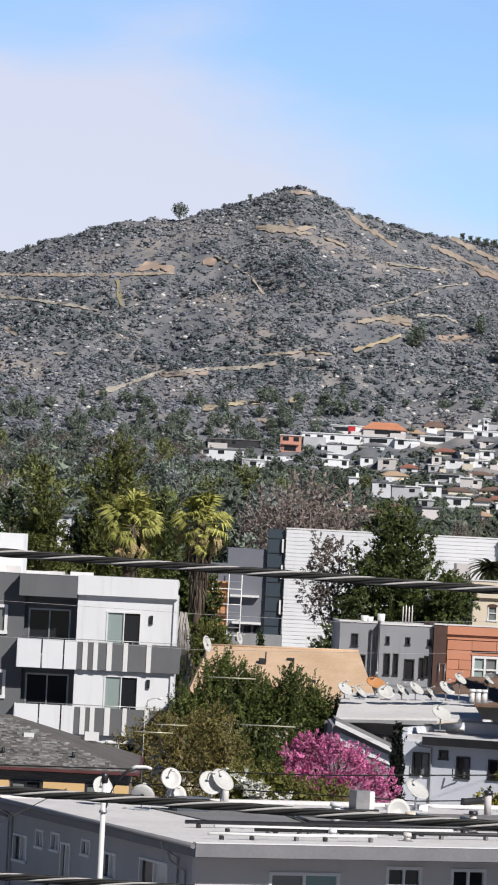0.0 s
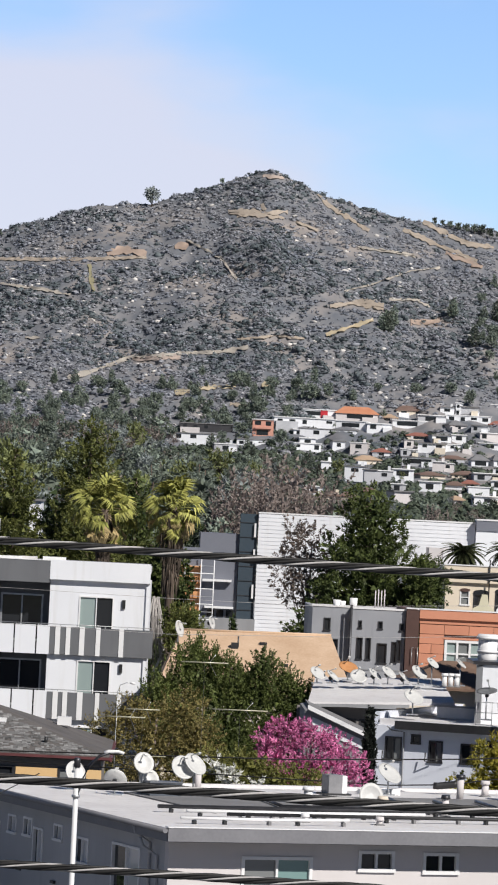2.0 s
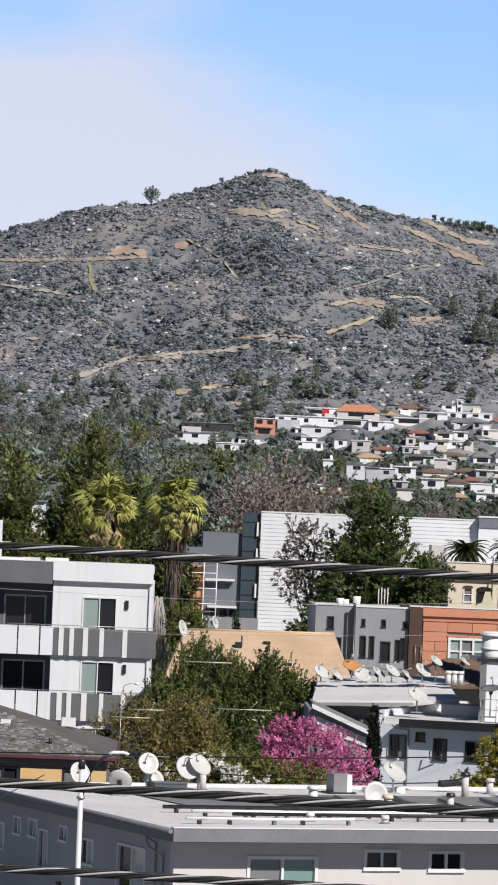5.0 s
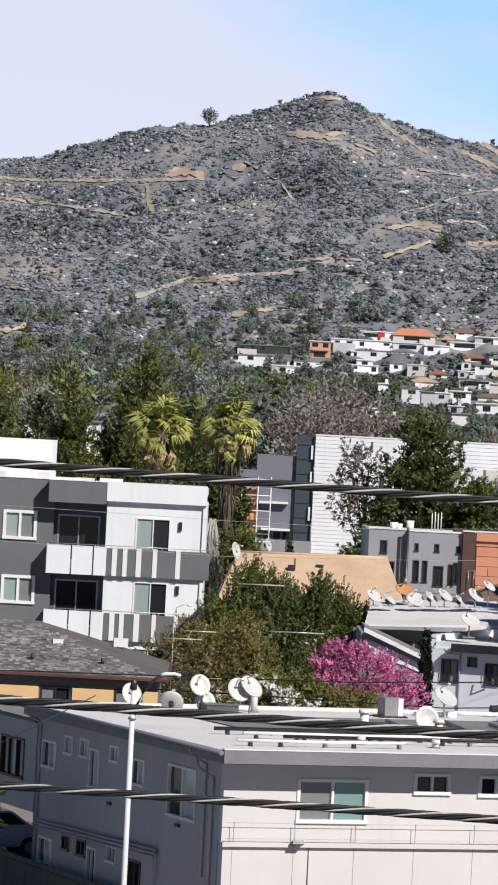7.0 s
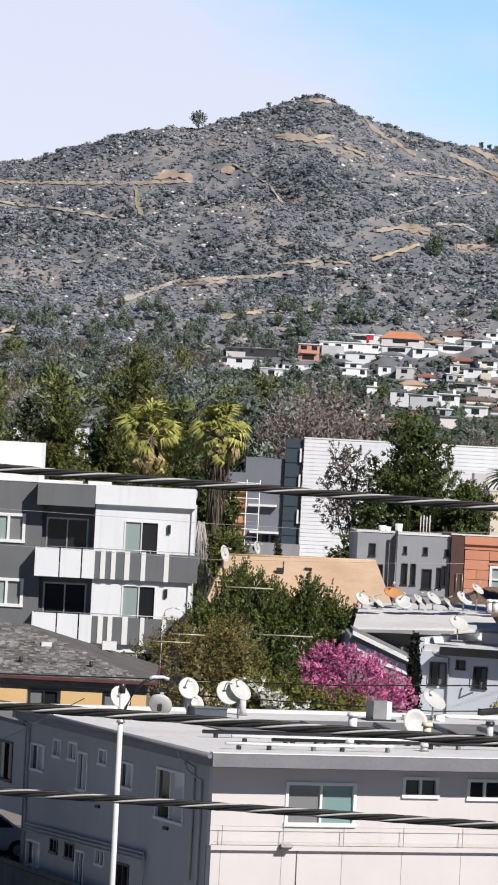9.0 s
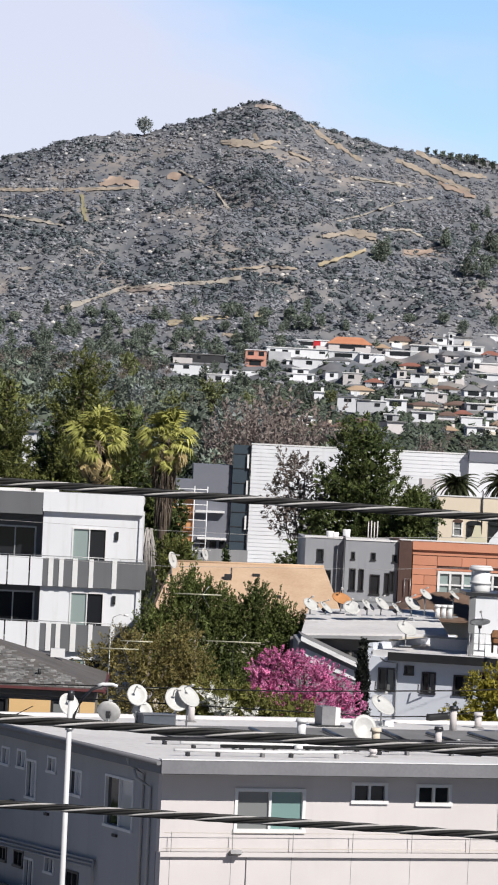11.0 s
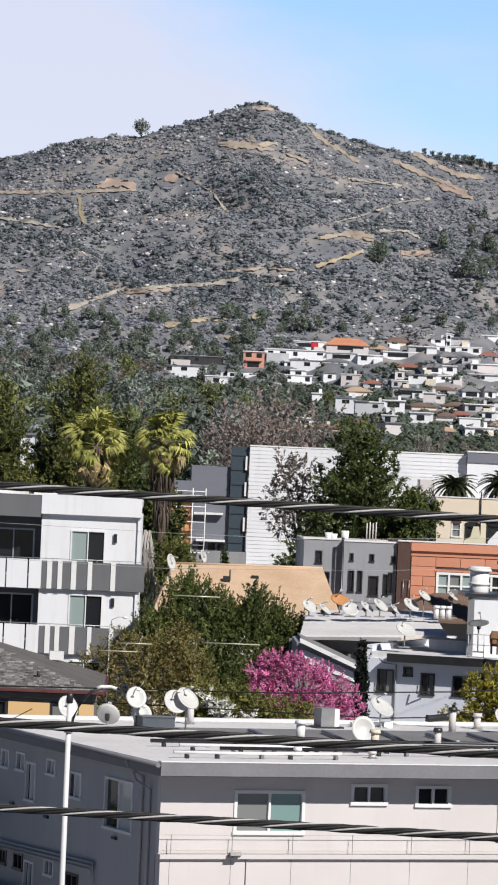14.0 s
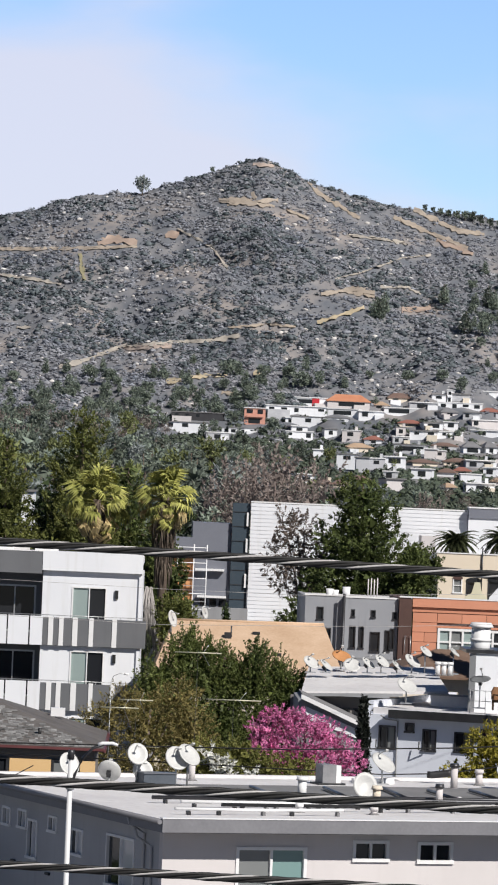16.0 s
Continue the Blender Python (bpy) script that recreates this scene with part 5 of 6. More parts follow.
def conifer(loc, h, r, n, size, seed, label, leaf=None, droop=.2, rag=.5, sprig=(6, 2.4, 26, .25), taper=.72):
    """Tiered conifer: whorls of branches, each a spray of needles clumps."""
    rng = random.Random(seed)
    t = thing("conifer", loc, 0, label, "tree")
    part("trunk", tube([(0, 0, 0), (.05, 0, h * .5), (0, 0, h * .97)], r * .1, 7, None, .04), BARK, t)
    br = []
    k = h * .12
    while k < h * .97:
        q = k / h
        for i in range(rng.randint(4, 6)):
            a = rng.uniform(0, 2 * math.pi)
            ln = r * (1 - q) ** .75 * rng.uniform(.65, 1.15) + .15
            br.append((k, a, ln))
        k += h * .035 * rng.uniform(.8, 1.3)
    lb = bmesh.new()
    for z, a, ln in br[::2]:
        tube([(0, 0, z), (math.cos(a) * ln * .9, math.sin(a) * ln * .9, z - droop * ln)], .04, 4, lb, .015)
    tagged(part("branchwork", lb, BARK, t), kind="stuff")
    off = rng.uniform(0, 50)

    def pick(g, depth=1.0):
        q = 1 - math.sqrt(g.random()) * .98
        a = g.uniform(0, 2 * math.pi)
        lump = 1 + rag * noise.noise(Vector((math.cos(a) * 1.6 + off, math.sin(a) * 1.6, q * h * .75))) + rag * .7 * noise.noise(Vector((math.cos(a) * 4 + off, math.sin(a) * 4, q * h * 1.9)))
        rr = r * (1 - q) ** taper * min(1, .45 + q * 5) * lump * g.uniform(.62, 1.0) * depth + .05
        return (rr * math.cos(a), rr * math.sin(a), h * (.08 + .93 * q) - droop * rr * .6), (math.cos(a), math.sin(a), .45)

    v, f = leaf_cloud(n, pick, size, rng, sprig)
    cloud_part("crown", v, f, leaf or LEAF_PINE, t)
    return t


conifer((10.35, 216, gz(10, 216)), 14.1, 3.5, 31000, .075, 31, "large dense dark green cedar tree", LEAF_DARK, .1, .75, (7, 3.6, 40, .15), .42)
conifer((7.7, 214.5, gz(7, 214)), 8.2, 2.6, 9000, .075, 32, "lower dark conifer beside the cedar", LEAF_DARK, .1, .6, (7, 3.2, 36, .2), .5)
tree("rounded_conifer", (13.1, 214, gz(12.5, 214)), lobes(10, 3.2, 2.8, 7.4, 7.6, 6), LEAF_DARK, 9500, .07, 33, "rounded dark green tree beside the cedar", trunk=.15, sprig=(7, 3.2, 36, .2))
tree("sparse_brown_tree", (7.45, 219, gz(6, 219)), lobes(13, 4.2, 3.5, 7, 9.6, 7), leafmat("plum_brown_leaves", (.075, .058, .052), (.19, .15, .125)), 2900, .07, 34, "sparse purple-brown tree with gaps in the crown", trunk=.14, limbs=13, bark=BAREWOOD, sprig=(5, 2.4, 12, .2, .04))
for x, y, h, r, n, sd, lf in ((-15.2, 258, 16.0, 2.9, 6500, 41, LEAF_LIT), (-10.2, 256, 15.6, 2.1, 5500, 42, LEAF_LIT), (-5.6, 262, 17.4, 3.4, 9000, 43, LEAF_LIT), (-2.6, 266, 14.0, 3.0, 5000, 44, LEAF_DARK), (-12.7, 268, 13.5, 2.4, 4000, 45, LEAF_PINE), (-7.8, 268, 12.6, 2.5, 4500, 46, LEAF_PINE), (-17.8, 262, 14.5, 2.6, 4000, 47, LEAF_PINE), (.3, 275, 12.5, 2.6, 3500, 48, LEAF_PINE), (-20.5, 255, 15.2, 2.6, 4000, 49, LEAF_LIT)):
    conifer((x, y, gz(x, y)), h, r * 1.32, int(n * 2.1), .085, sd, "tall green conifer with sunlit tips", lf, .12, .75, (8, 3.4, 36, .35), .6)


# ---------------------------------------------------------------- palms
def fan_leaf(seed, dead=False):
    """One fan frond, pointing along +x from the origin: stalk, and folded blades whose ends hang."""
    rng = random.Random(seed)
    bm = bmesh.new()
    tube([(0, 0, 0), (.4, 0, .07), (.78, 0, .02)], .022, 4, bm, .015)
    for i in range(17):
        a = radians(-80 + 10 * i) * (.4 if dead else .9)
        ln = .62 * (1 - .22 * abs(i - 8) / 8) * rng.uniform(.85, 1.15)
        base = Vector((.72, 0, 0))
        d = Vector((math.cos(a), math.sin(a), .05))
        side = Vector((-math.sin(a), math.cos(a), .5 if i % 2 else -.5)) * (.022 if dead else .036)
        mid = base + d * ln * .6 + Vector((0, 0, .0 if not dead else -.08))
        tip = mid + d * ln * (.28 if not dead else .1) - Vector((0, 0, ln * rng.uniform(.35, .75)))
        q = [bm.verts.new(p) for p in (base - side * .3, base + side * .3, mid + side, tip, mid - side)]
        bm.faces.new((q[0], q[1], q[2], q[4]))
        bm.faces.new((q[4], q[2], q[3]))
    return bm


fan_green, fan_dry = [], []
for store, dead, mat in ((fan_green, False, PALMLEAF), (fan_dry, True, PALMDEAD)):
    for s in range(6):
        me = bpy.data.meshes.new("frond")
        b = fan_leaf(s, dead)
        b.to_mesh(me)
        b.free()
        me.materials.append(mat)
        store.append(me)


def fan_palm(loc, h, spread, seed, label, skirt=.3, hang=2.4):
    """Trunk, a skirt of dead thatch of that radius and length, and a crown: green fans above, dry ones hanging below."""
    rng = random.Random(seed)
    t = thing("fan_palm", loc, 0, label, "palm tree", "fan palms")
    part("trunk", tube([(0, 0, 0), (.05, 0, h * .4), (.02, 0, h * .8), (0, 0, h)], .28, 12, None, .2), BARK, t)
    sk = bmesh.new()
    for i in range(int(120 + 300 * skirt)):
        a, q = rng.uniform(0, 2 * math.pi), rng.random()
        z = h - .2 - hang * q
        r = .2 + skirt * (1 - .6 * q) * rng.uniform(.5, 1.1)
        tube([(r * .7 * math.cos(a), r * .7 * math.sin(a), z), (r * math.cos(a), r * math.sin(a), z - .3), (r * 1.02 * math.cos(a), r * 1.02 * math.sin(a), z - rng.uniform(.8, 1.3))], .04, 4, sk, .01)
    part("dry_skirt", sk, THATCH, t, "dark hanging dry thatch")
    for i in range(84):
        q = i / 83
        el = 82 - 150 * q ** .95 + rng.uniform(-10, 10)
        az = i * 137.5 + rng.uniform(-20, 20)
        dry = q > .72 and rng.random() < .7 or q > .35 and rng.random() < .14
        ob = new("frond", rng.choice(fan_dry if dry else fan_green))
        ob.parent = t
        s = spread * rng.uniform(.65, 1.2)
        ob.matrix_basis = Matrix.Translation((0, 0, h - .35 * q)) @ pose(0, 0, 0, 0, 0, az) @ pose(0, 0, 0, rng.uniform(-50, 50), -el, rng.uniform(-25, 25)) @ Matrix.Diagonal((s, s, s, 1))
    return t


THATCH = surface("dark_dry_thatch", (.075, .058, .045), (.19, .15, .115), 2, .95)
fan_palm((-3.65, 212, gz(-3, 212)), 12.2, 1.5, 3, "tall fan palm with yellow-green fronds and dry skirt")
fan_palm((-.1, 211, gz(0, 211)), 12.5, 1.3, 5, "tall fan palm with dry hanging fronds on its trunk", .5, 3.6)
# bundle of grey dead fronds hanging lower on the trunk
db = thing("dead_frond_bundle", (-.75, 210.2, gz(0, 211) + 4.6), 0, "bundle of grey dead fronds caught on a palm trunk", "fronds")
dm = bmesh.new()
rng_ = random.Random(77)
for i in range(70):
    a = rng_.uniform(0, 6.28)
    x0 = rng_.uniform(-.15, .15)
    ln = rng_.uniform(.9, 1.9)
    tube([(x0, -.1, 2.2 + rng_.uniform(-.3, .2)), (x0 + .22 * math.cos(a), -.3 + .15 * math.sin(a), 1.6), (x0 + .6 * math.cos(a), -.3 + .25 * math.sin(a), 2.0 - ln * 1.3)], .04, 4, dm, .012)
put(dm, Matrix.Diagonal((1.0, 1.0, 1.35, 1)))
part("stalk", tube([(.55, -.3, .55), (.1, -.35, -.5), (-.4, -.35, -1.6)], .06, 6), POLEPAINT, db, "pale fallen stalk")
part("frond_mass", dm, surface("grey_dead_fronds", (.26, .245, .23), (.46, .43, .41), 2, .95), db)


def feather_leaf(seed):
    rng = random.Random(seed)
    bm = bmesh.new()
    pts = [Vector((2.4 * s, 0, 1.1 * s - 1.75 * s * s)) for s in [i / 9 for i in range(10)]]
    tube(pts, .03, 4, bm, .008)
    for i in range(56):
        s = .12 + .88 * i / 55
        p = Vector((2.4 * s, 0, 1.1 * s - 1.75 * s * s))
        for sg in (-1, 1):
            d = Vector((.45, sg * .8, -.45 + rng.uniform(-.15, .1))).normalized() * (.55 * (1.1 - .6 * s))
            q = [bm.verts.new(p), bm.verts.new(p + Vector((.075, 0, 0))), bm.verts.new(p + d)]
            bm.faces.new(q)
    return bm


feathers = []
for s in range(3):
    me = bpy.data.meshes.new("frond")
    b = feather_leaf(s)
    b.to_mesh(me)
    b.free()
    me.materials.append(leafmat("date_palm_green", (.035, .045, .022), (.09, .10, .045)))
    feathers.append(me)


def date_palm(loc, h, s0, seed, label):
    rng = random.Random(seed)
    t = thing("date_palm", loc, 0, label, "palm tree", "date palms")
    part("trunk", tube([(0, 0, 0), (0, 0, h * .6), (0, 0, h)], .3, 10, None, .26), BARK, t)
    for i in range(64):
        ob = new("frond", rng.choice(feathers))
        ob.parent = t
        s = s0 * rng.uniform(.85, 1.1)
        ob.matrix_basis = Matrix.Translation((0, 0, h)) @ pose(0, 0, 0, 0, 0, i * 137.5) @ pose(0, 0, 0, 0, 45 - 95 * (i / 63) + 8, 0) @ Matrix.Diagonal((s, s, s, 1))
    return t


date_palm((17.1, 240, gz(17, 240)), 10.3, .56, 1, "feathery date palm before the white hall")
date_palm((20.0, 240, gz(20, 240)), 10.5, .62, 2, "feathery date palm beside a dark cypress")


# ---------------------------------------------------------------- aerials, thin wires, lamp among the garden trees
def aerial(x0, x1, y, z, h, label, n=5):
    t = thing("tv_aerial", ((x0 + x1) / 2, y, z - h), 0, label, "aerial", "tv aerials")
    w = (x1 - x0) / 2
    part("mast", tube([(0, 0, 0), (0, 0, h + .1)], .006, 6), DARKFRAME, t)
    part("boom", tube([(-w, 0, h), (w, 0, h + .01)], .024, 6), surface("aerial_brass", (.5, .47, .33), (.62, .6, .45), 3, .4, metal=.3), t)
    for i in range(n):
        k = -w + 2 * w * (i + .5) / n
        part("element", tube([(k, -.45, h + .02), (k, .45, h + .02)], .008, 4), STEEL, t)
    part("strut", tube([(w * .45, 0, h + .3), (w * .2, 0, h), (w * .5, 0, h - .45)], .012, 4), STEEL, t)
    return t


for x0, x1, y, z in ((.5, 2.2, 147.5, 9.86), (-1.4, -.2, 147.6, 8.05), (1.7, 3.7, 146.8, 8.23), (-2.1, -.7, 147, 7.78), (-1.8, .1, 146.6, 6.44)):
    aerial(x0, x1, y, z, z - gz(x0, y), "slim pale tv aerial on a tall mast")
gl = thing("garden_lamp", (-1.75, 147.4, gz(-1.7, 147)), 0, "slim pale lamp post with curved arm", "lamp")
hh = 9.0 - gz(-1.7, 147)
part("pole", tube([(0, 0, 0), (0, 0, hh - .35), (.08, 0, hh - .1), (.3, 0, hh), (.55, 0, hh)], .014, 6), STEEL, gl)
part("lamp_head", tube([(.45, 0, hh), (.62, 0, hh - .02)], .045, 6), FRAME, gl)


def thin_wire(pts, r, label, mat=None):
    t = thing("thin_wire", (0, 0, 0), 0, label, "wire", "thin wires")
    part("strand", tube(pts, r, 5), mat or CABLE, t)
    return t


thin_wire([(-30, 127, 7.1), (4.2, 127, 7.69), (9.7, 127, 7.97), (12, 127, 8.2), (40, 127, 11.5)], .022, "thin black wire sagging across the gardens")
wb_ = thin_wire([(-20, 127.5, 7.4), (7.1, 127.5, 7.0), (8.5, 127.5, 7.08), (9.3, 127.5, 7.16), (12, 127.5, 7.6), (40, 127.5, 12)], .02, "thin black wire with splice sleeve")
part("splice_sleeve", tube([(8.5, 127.5, 7.06), (8.62, 127.5, 7.05), (9.15, 127.5, 7.12), (9.25, 127.5, 7.15)], .11, 10, None, .12), BLACK, wb_, "dark cylindrical splice sleeve")
thin_wire([(-30, 150, 12.6), (0, 150, 12.07), (5, 150, 12.05), (7, 150, 12.13), (40, 150, 13.8)], .007, "thin pale wire between distant poles", CABLEPALE)
thin_wire([(-30, 152, 11.2), (0, 152, 10.7), (8, 152, 10.95), (40, 152, 13.0)], .007, "thin pale wire between distant poles", CABLEPALE)
thin_wire([(-9, 100, 7.1), (-6, 100, 6.9), (-3, 100, 8.6)], .012, "thin black service wire")
for x0, x1, z0, z1 in ((-14.4, -13.6, 9, 15.6), (-9.9, -9.2, 9, 15.8)):
    hs = thing("white_house_behind_trees", ((x0 + x1) / 2, 279, 0), 0, "white house wall glimpsed between conifers", "house")
    part("wall", boxed(-.4, .4, 0, 5, 4, z1), WHITE, hs)
    part("roof", boxed(-.5, .5, -.2, 5.2, z1, z1 + .15), ROOFGREY, hs)
# ---------------------------------------------------------------- tracks, cuts and houses on the hillside
def on_hill(u, v, y=1000.0):
    """Where the line of sight with slopes u (sideways) and v (up) from the lookout meets the ground."""
    while y < CREST + 20 and ground_z(u * y, y) - EYE < v * y:
        y += 3
    return y


# earth tones dulled so the hill's haze sits in their colour
EARTH = {
    "tan": surface("tan_dirt_track", (.30, .25, .20), (.42, .36, .30), .08, .95, .2, .6),
    "orange": surface("orange_earth_cut", (.33, .245, .195), (.43, .335, .275), .08, .95, .2, .6),
    "pale": surface("pale_dry_track", (.32, .29, .25), (.46, .42, .37), .08, .95, .2, .6),
    "olive": surface("dry_grass_strip", (.24, .22, .13), (.33, .30, .19), .08, .95, .2, .6),
    "rock": surface("pinkish_rock", (.34, .27, .23), (.48, .40, .35), .1, .95, .3, .7),
    "ochre": surface("ochre_earth_bank", (.40, .33, .22), (.53, .45, .32), .08, .95, .2, .6),
}
TRACKS = [
    ("tan", 0.00049, ((-0.0648, 0.0619), (-0.0565, 0.0615), (-0.0467, 0.0618), (-0.0370, 0.0622), (-0.0232, 0.0630), (-0.0101, 0.0640))),
    ("orange", 0.00111, ((-0.0198, 0.0643), (-0.0164, 0.0656), (-0.0101, 0.0649))),
    ("orange", 0.00111, ((-0.0033, 0.0669), (0.0001, 0.0676))),
    ("olive", 0.00055, ((-0.0241, 0.0616), (-0.0235, 0.0584), (-0.0226, 0.0550))),
    ("pale", 0.00042, ((-0.0645, 0.0569), (-0.0506, 0.0561), (-0.0367, 0.0550), (-0.0283, 0.0539))),
    ("rock", 0.00055, ((0.0175, 0.0856), (0.0228, 0.0852))),
    ("tan", 0.00111, ((0.0094, 0.0762), (0.0163, 0.0763), (0.0233, 0.0753))),
    ("tan", 0.00055, ((0.0176, 0.0786), (0.0184, 0.0770))),
    ("tan", 0.00062, ((0.0313, 0.0818), (0.0342, 0.0789), (0.0393, 0.0761), (0.0443, 0.0732))),
    ("tan", 0.00042, ((0.0262, 0.0746), (0.0318, 0.0727))),
    ("pale", 0.00035, ((0.0417, 0.0689), (0.0487, 0.0686), (0.0557, 0.0679))),
    ("tan", 0.00062, ((0.0527, 0.0741), (0.0605, 0.0710), (0.0662, 0.0690), (0.0712, 0.0670))),
    ("orange", 0.00097, ((0.0634, 0.0688), (0.0684, 0.0673), (0.0726, 0.0657))),
    ("tan", 0.00076, ((0.0575, 0.0763), (0.0632, 0.0735), (0.0689, 0.0713), (0.0752, 0.0708))),
    ("pale", 0.00028, ((0.0418, 0.0693), (0.0495, 0.0684), (0.0565, 0.0674))),
    ("pale", 0.00028, ((0.0622, 0.0651), (0.0553, 0.0640), (0.0457, 0.0601), (0.0389, 0.0581))),
    ("tan", 0.00125, ((0.0425, 0.0558), (0.0488, 0.0551))),
    ("pale", 0.00035, ((0.0501, 0.0565), (0.0570, 0.0569), (0.0602, 0.0553))),
    ("pale", 0.00062, ((-0.0280, 0.0335), (-0.0211, 0.0357), (-0.0130, 0.0392), (-0.0006, 0.0408), (0.0091, 0.0417), (0.0160, 0.0431))),
    ("rock", 0.00062, ((-0.0123, 0.0387), (-0.0068, 0.0392), (-0.0005, 0.0399))),
    ("ochre", 0.00090, ((-0.0015, 0.0311), (0.0021, 0.0317))),
    ("ochre", 0.00055, ((0.0029, 0.0322), (0.0081, 0.0329), (0.0134, 0.0333))),
    ("ochre", 0.00104, ((0.0198, 0.0336), (0.0228, 0.0340))),
    ("tan", 0.00055, ((0.0122, 0.0290), (0.0183, 0.0285))),
    ("ochre", 0.00062, ((0.0349, 0.0472), (0.0407, 0.0493), (0.0464, 0.0514))),
    ("orange", 0.00090, ((0.0556, 0.0513), (0.0628, 0.0518))),
    ("tan", 0.00097, ((0.0356, 0.0542), (0.0418, 0.0555), (0.0488, 0.0542))),
    ("tan", 0.00035, ((0.0131, 0.0450), (0.0228, 0.0462), (0.0297, 0.0459))),
    ("pale", 0.00042, ((-0.0388, 0.0428), (-0.0353, 0.0429))),
    ("ochre", 0.00062, ((-0.0627, 0.0237), (-0.0545, 0.0247), (-0.0518, 0.0260))),
    ("pale", 0.00035, ((-0.0592, 0.0353), (-0.0501, 0.0344))),
    ("tan", 0.00062, ((-0.0509, 0.0486), (-0.0480, 0.0467))),
    ("pale", 0.00028, ((-0.0005, 0.0687), (0.0080, 0.0649), (0.0124, 0.0596))),
    ("tan", 0.00069, ((0.0116, 0.0755), (0.0241, 0.0769))),
]
segs = []
for kind, wd, pts in TRACKS:
    up = wd > .0009
    samples = []
    for (ua, va), (ub, vb) in zip(pts, pts[1:]):
        n = max(2, int(math.hypot(ub - ua, vb - va) / .0007))
        samples += [(ua + (ub - ua) * i / n, va + (vb - va) * i / n) for i in range(n)]
    samples.append(pts[-1])
    vs, fs = [], []
    m_ = len(samples)
    for i, (u, v) in enumerate(samples):
        (ua, va), (ub, vb) = samples[max(0, i - 1)], samples[min(m_ - 1, i + 1)]
        run = math.hypot(ub - ua, vb - va)
        nu, nv = -(vb - va) / run, (ub - ua) / run
        w = wd * max(.28, .9 + .7 * noise.noise(Vector((u * 700, v * 700, 1))) + .6 * noise.noise(Vector((u * 3500, v * 3500, 4)))) * (.35 + .65 * min(1, 2.2 * min(i + .4, m_ - 1 - i + .4) / m_) if up else .85)
        segs.append((u, v, w))
        for k in range(5):
            off = w * (k / 2 - 1) + .0004 * noise.noise(Vector((u * 3000, v * 3000 + k * 3.3, 5)))
            uu, vv = u + nu * off, v + nv * off
            y = on_hill(uu, vv) - 2.0
            vs.append((uu * y, y, max(ground_z(uu * y, y), EYE + vv * y) + .25))
    for i in range(m_ - 1):
        for k in range(4):
            fs.append((i * 5 + k, i * 5 + k + 1, i * 5 + k + 6, i * 5 + k + 5))
    me = bpy.data.meshes.new("dirt_track")
    me.from_pydata(vs, [], fs)
    for p in me.polygons:
        p.use_smooth = True
    me.materials.append(EARTH[kind])
    names = {"tan": "tan dirt track cut across the scrubby hillside", "orange": "orange eroded earth cut on the hillside", "pale": "pale dry footpath along the hillside", "olive": "strip of dry grass down the hillside", "rock": "pinkish rock outcrop on the hill", "ochre": "ochre earth bank on the lower hillside"}
    tagged(new("dirt_track" if not up else "earth_bank", me), names[kind], "track", "hillside tracks", "structure")
segs = np.array(segs)

HW = {"w": WHITE, "c": CREAM, "g": surface("pale_grey_wall", (.42, .43, .46), (.52, .53, .55), .2, .85), "n": BEIGE, "s": surface("salmon_wall", (.55, .27, .2), (.62, .33, .26), .2, .85), "k": surface("dark_wall", (.03, .03, .035), (.05, .05, .055), .3, .8)}
HR = {"o": surface("orange_tile_roof", (.48, .19, .10), (.58, .27, .16), .3, .85), "t": surface("tan_tile_roof", (.42, .29, .19), (.52, .38, .27), .3, .85), "b": surface("brown_tile_roof", (.15, .095, .075), (.22, .15, .125), .3, .85), "r": surface("red_brown_roof", (.26, .10, .075), (.34, .15, .115), .3, .85), "g": surface("grey_shingle_roof", (.16, .16, .17), (.24, .24, .25), .3, .85)}
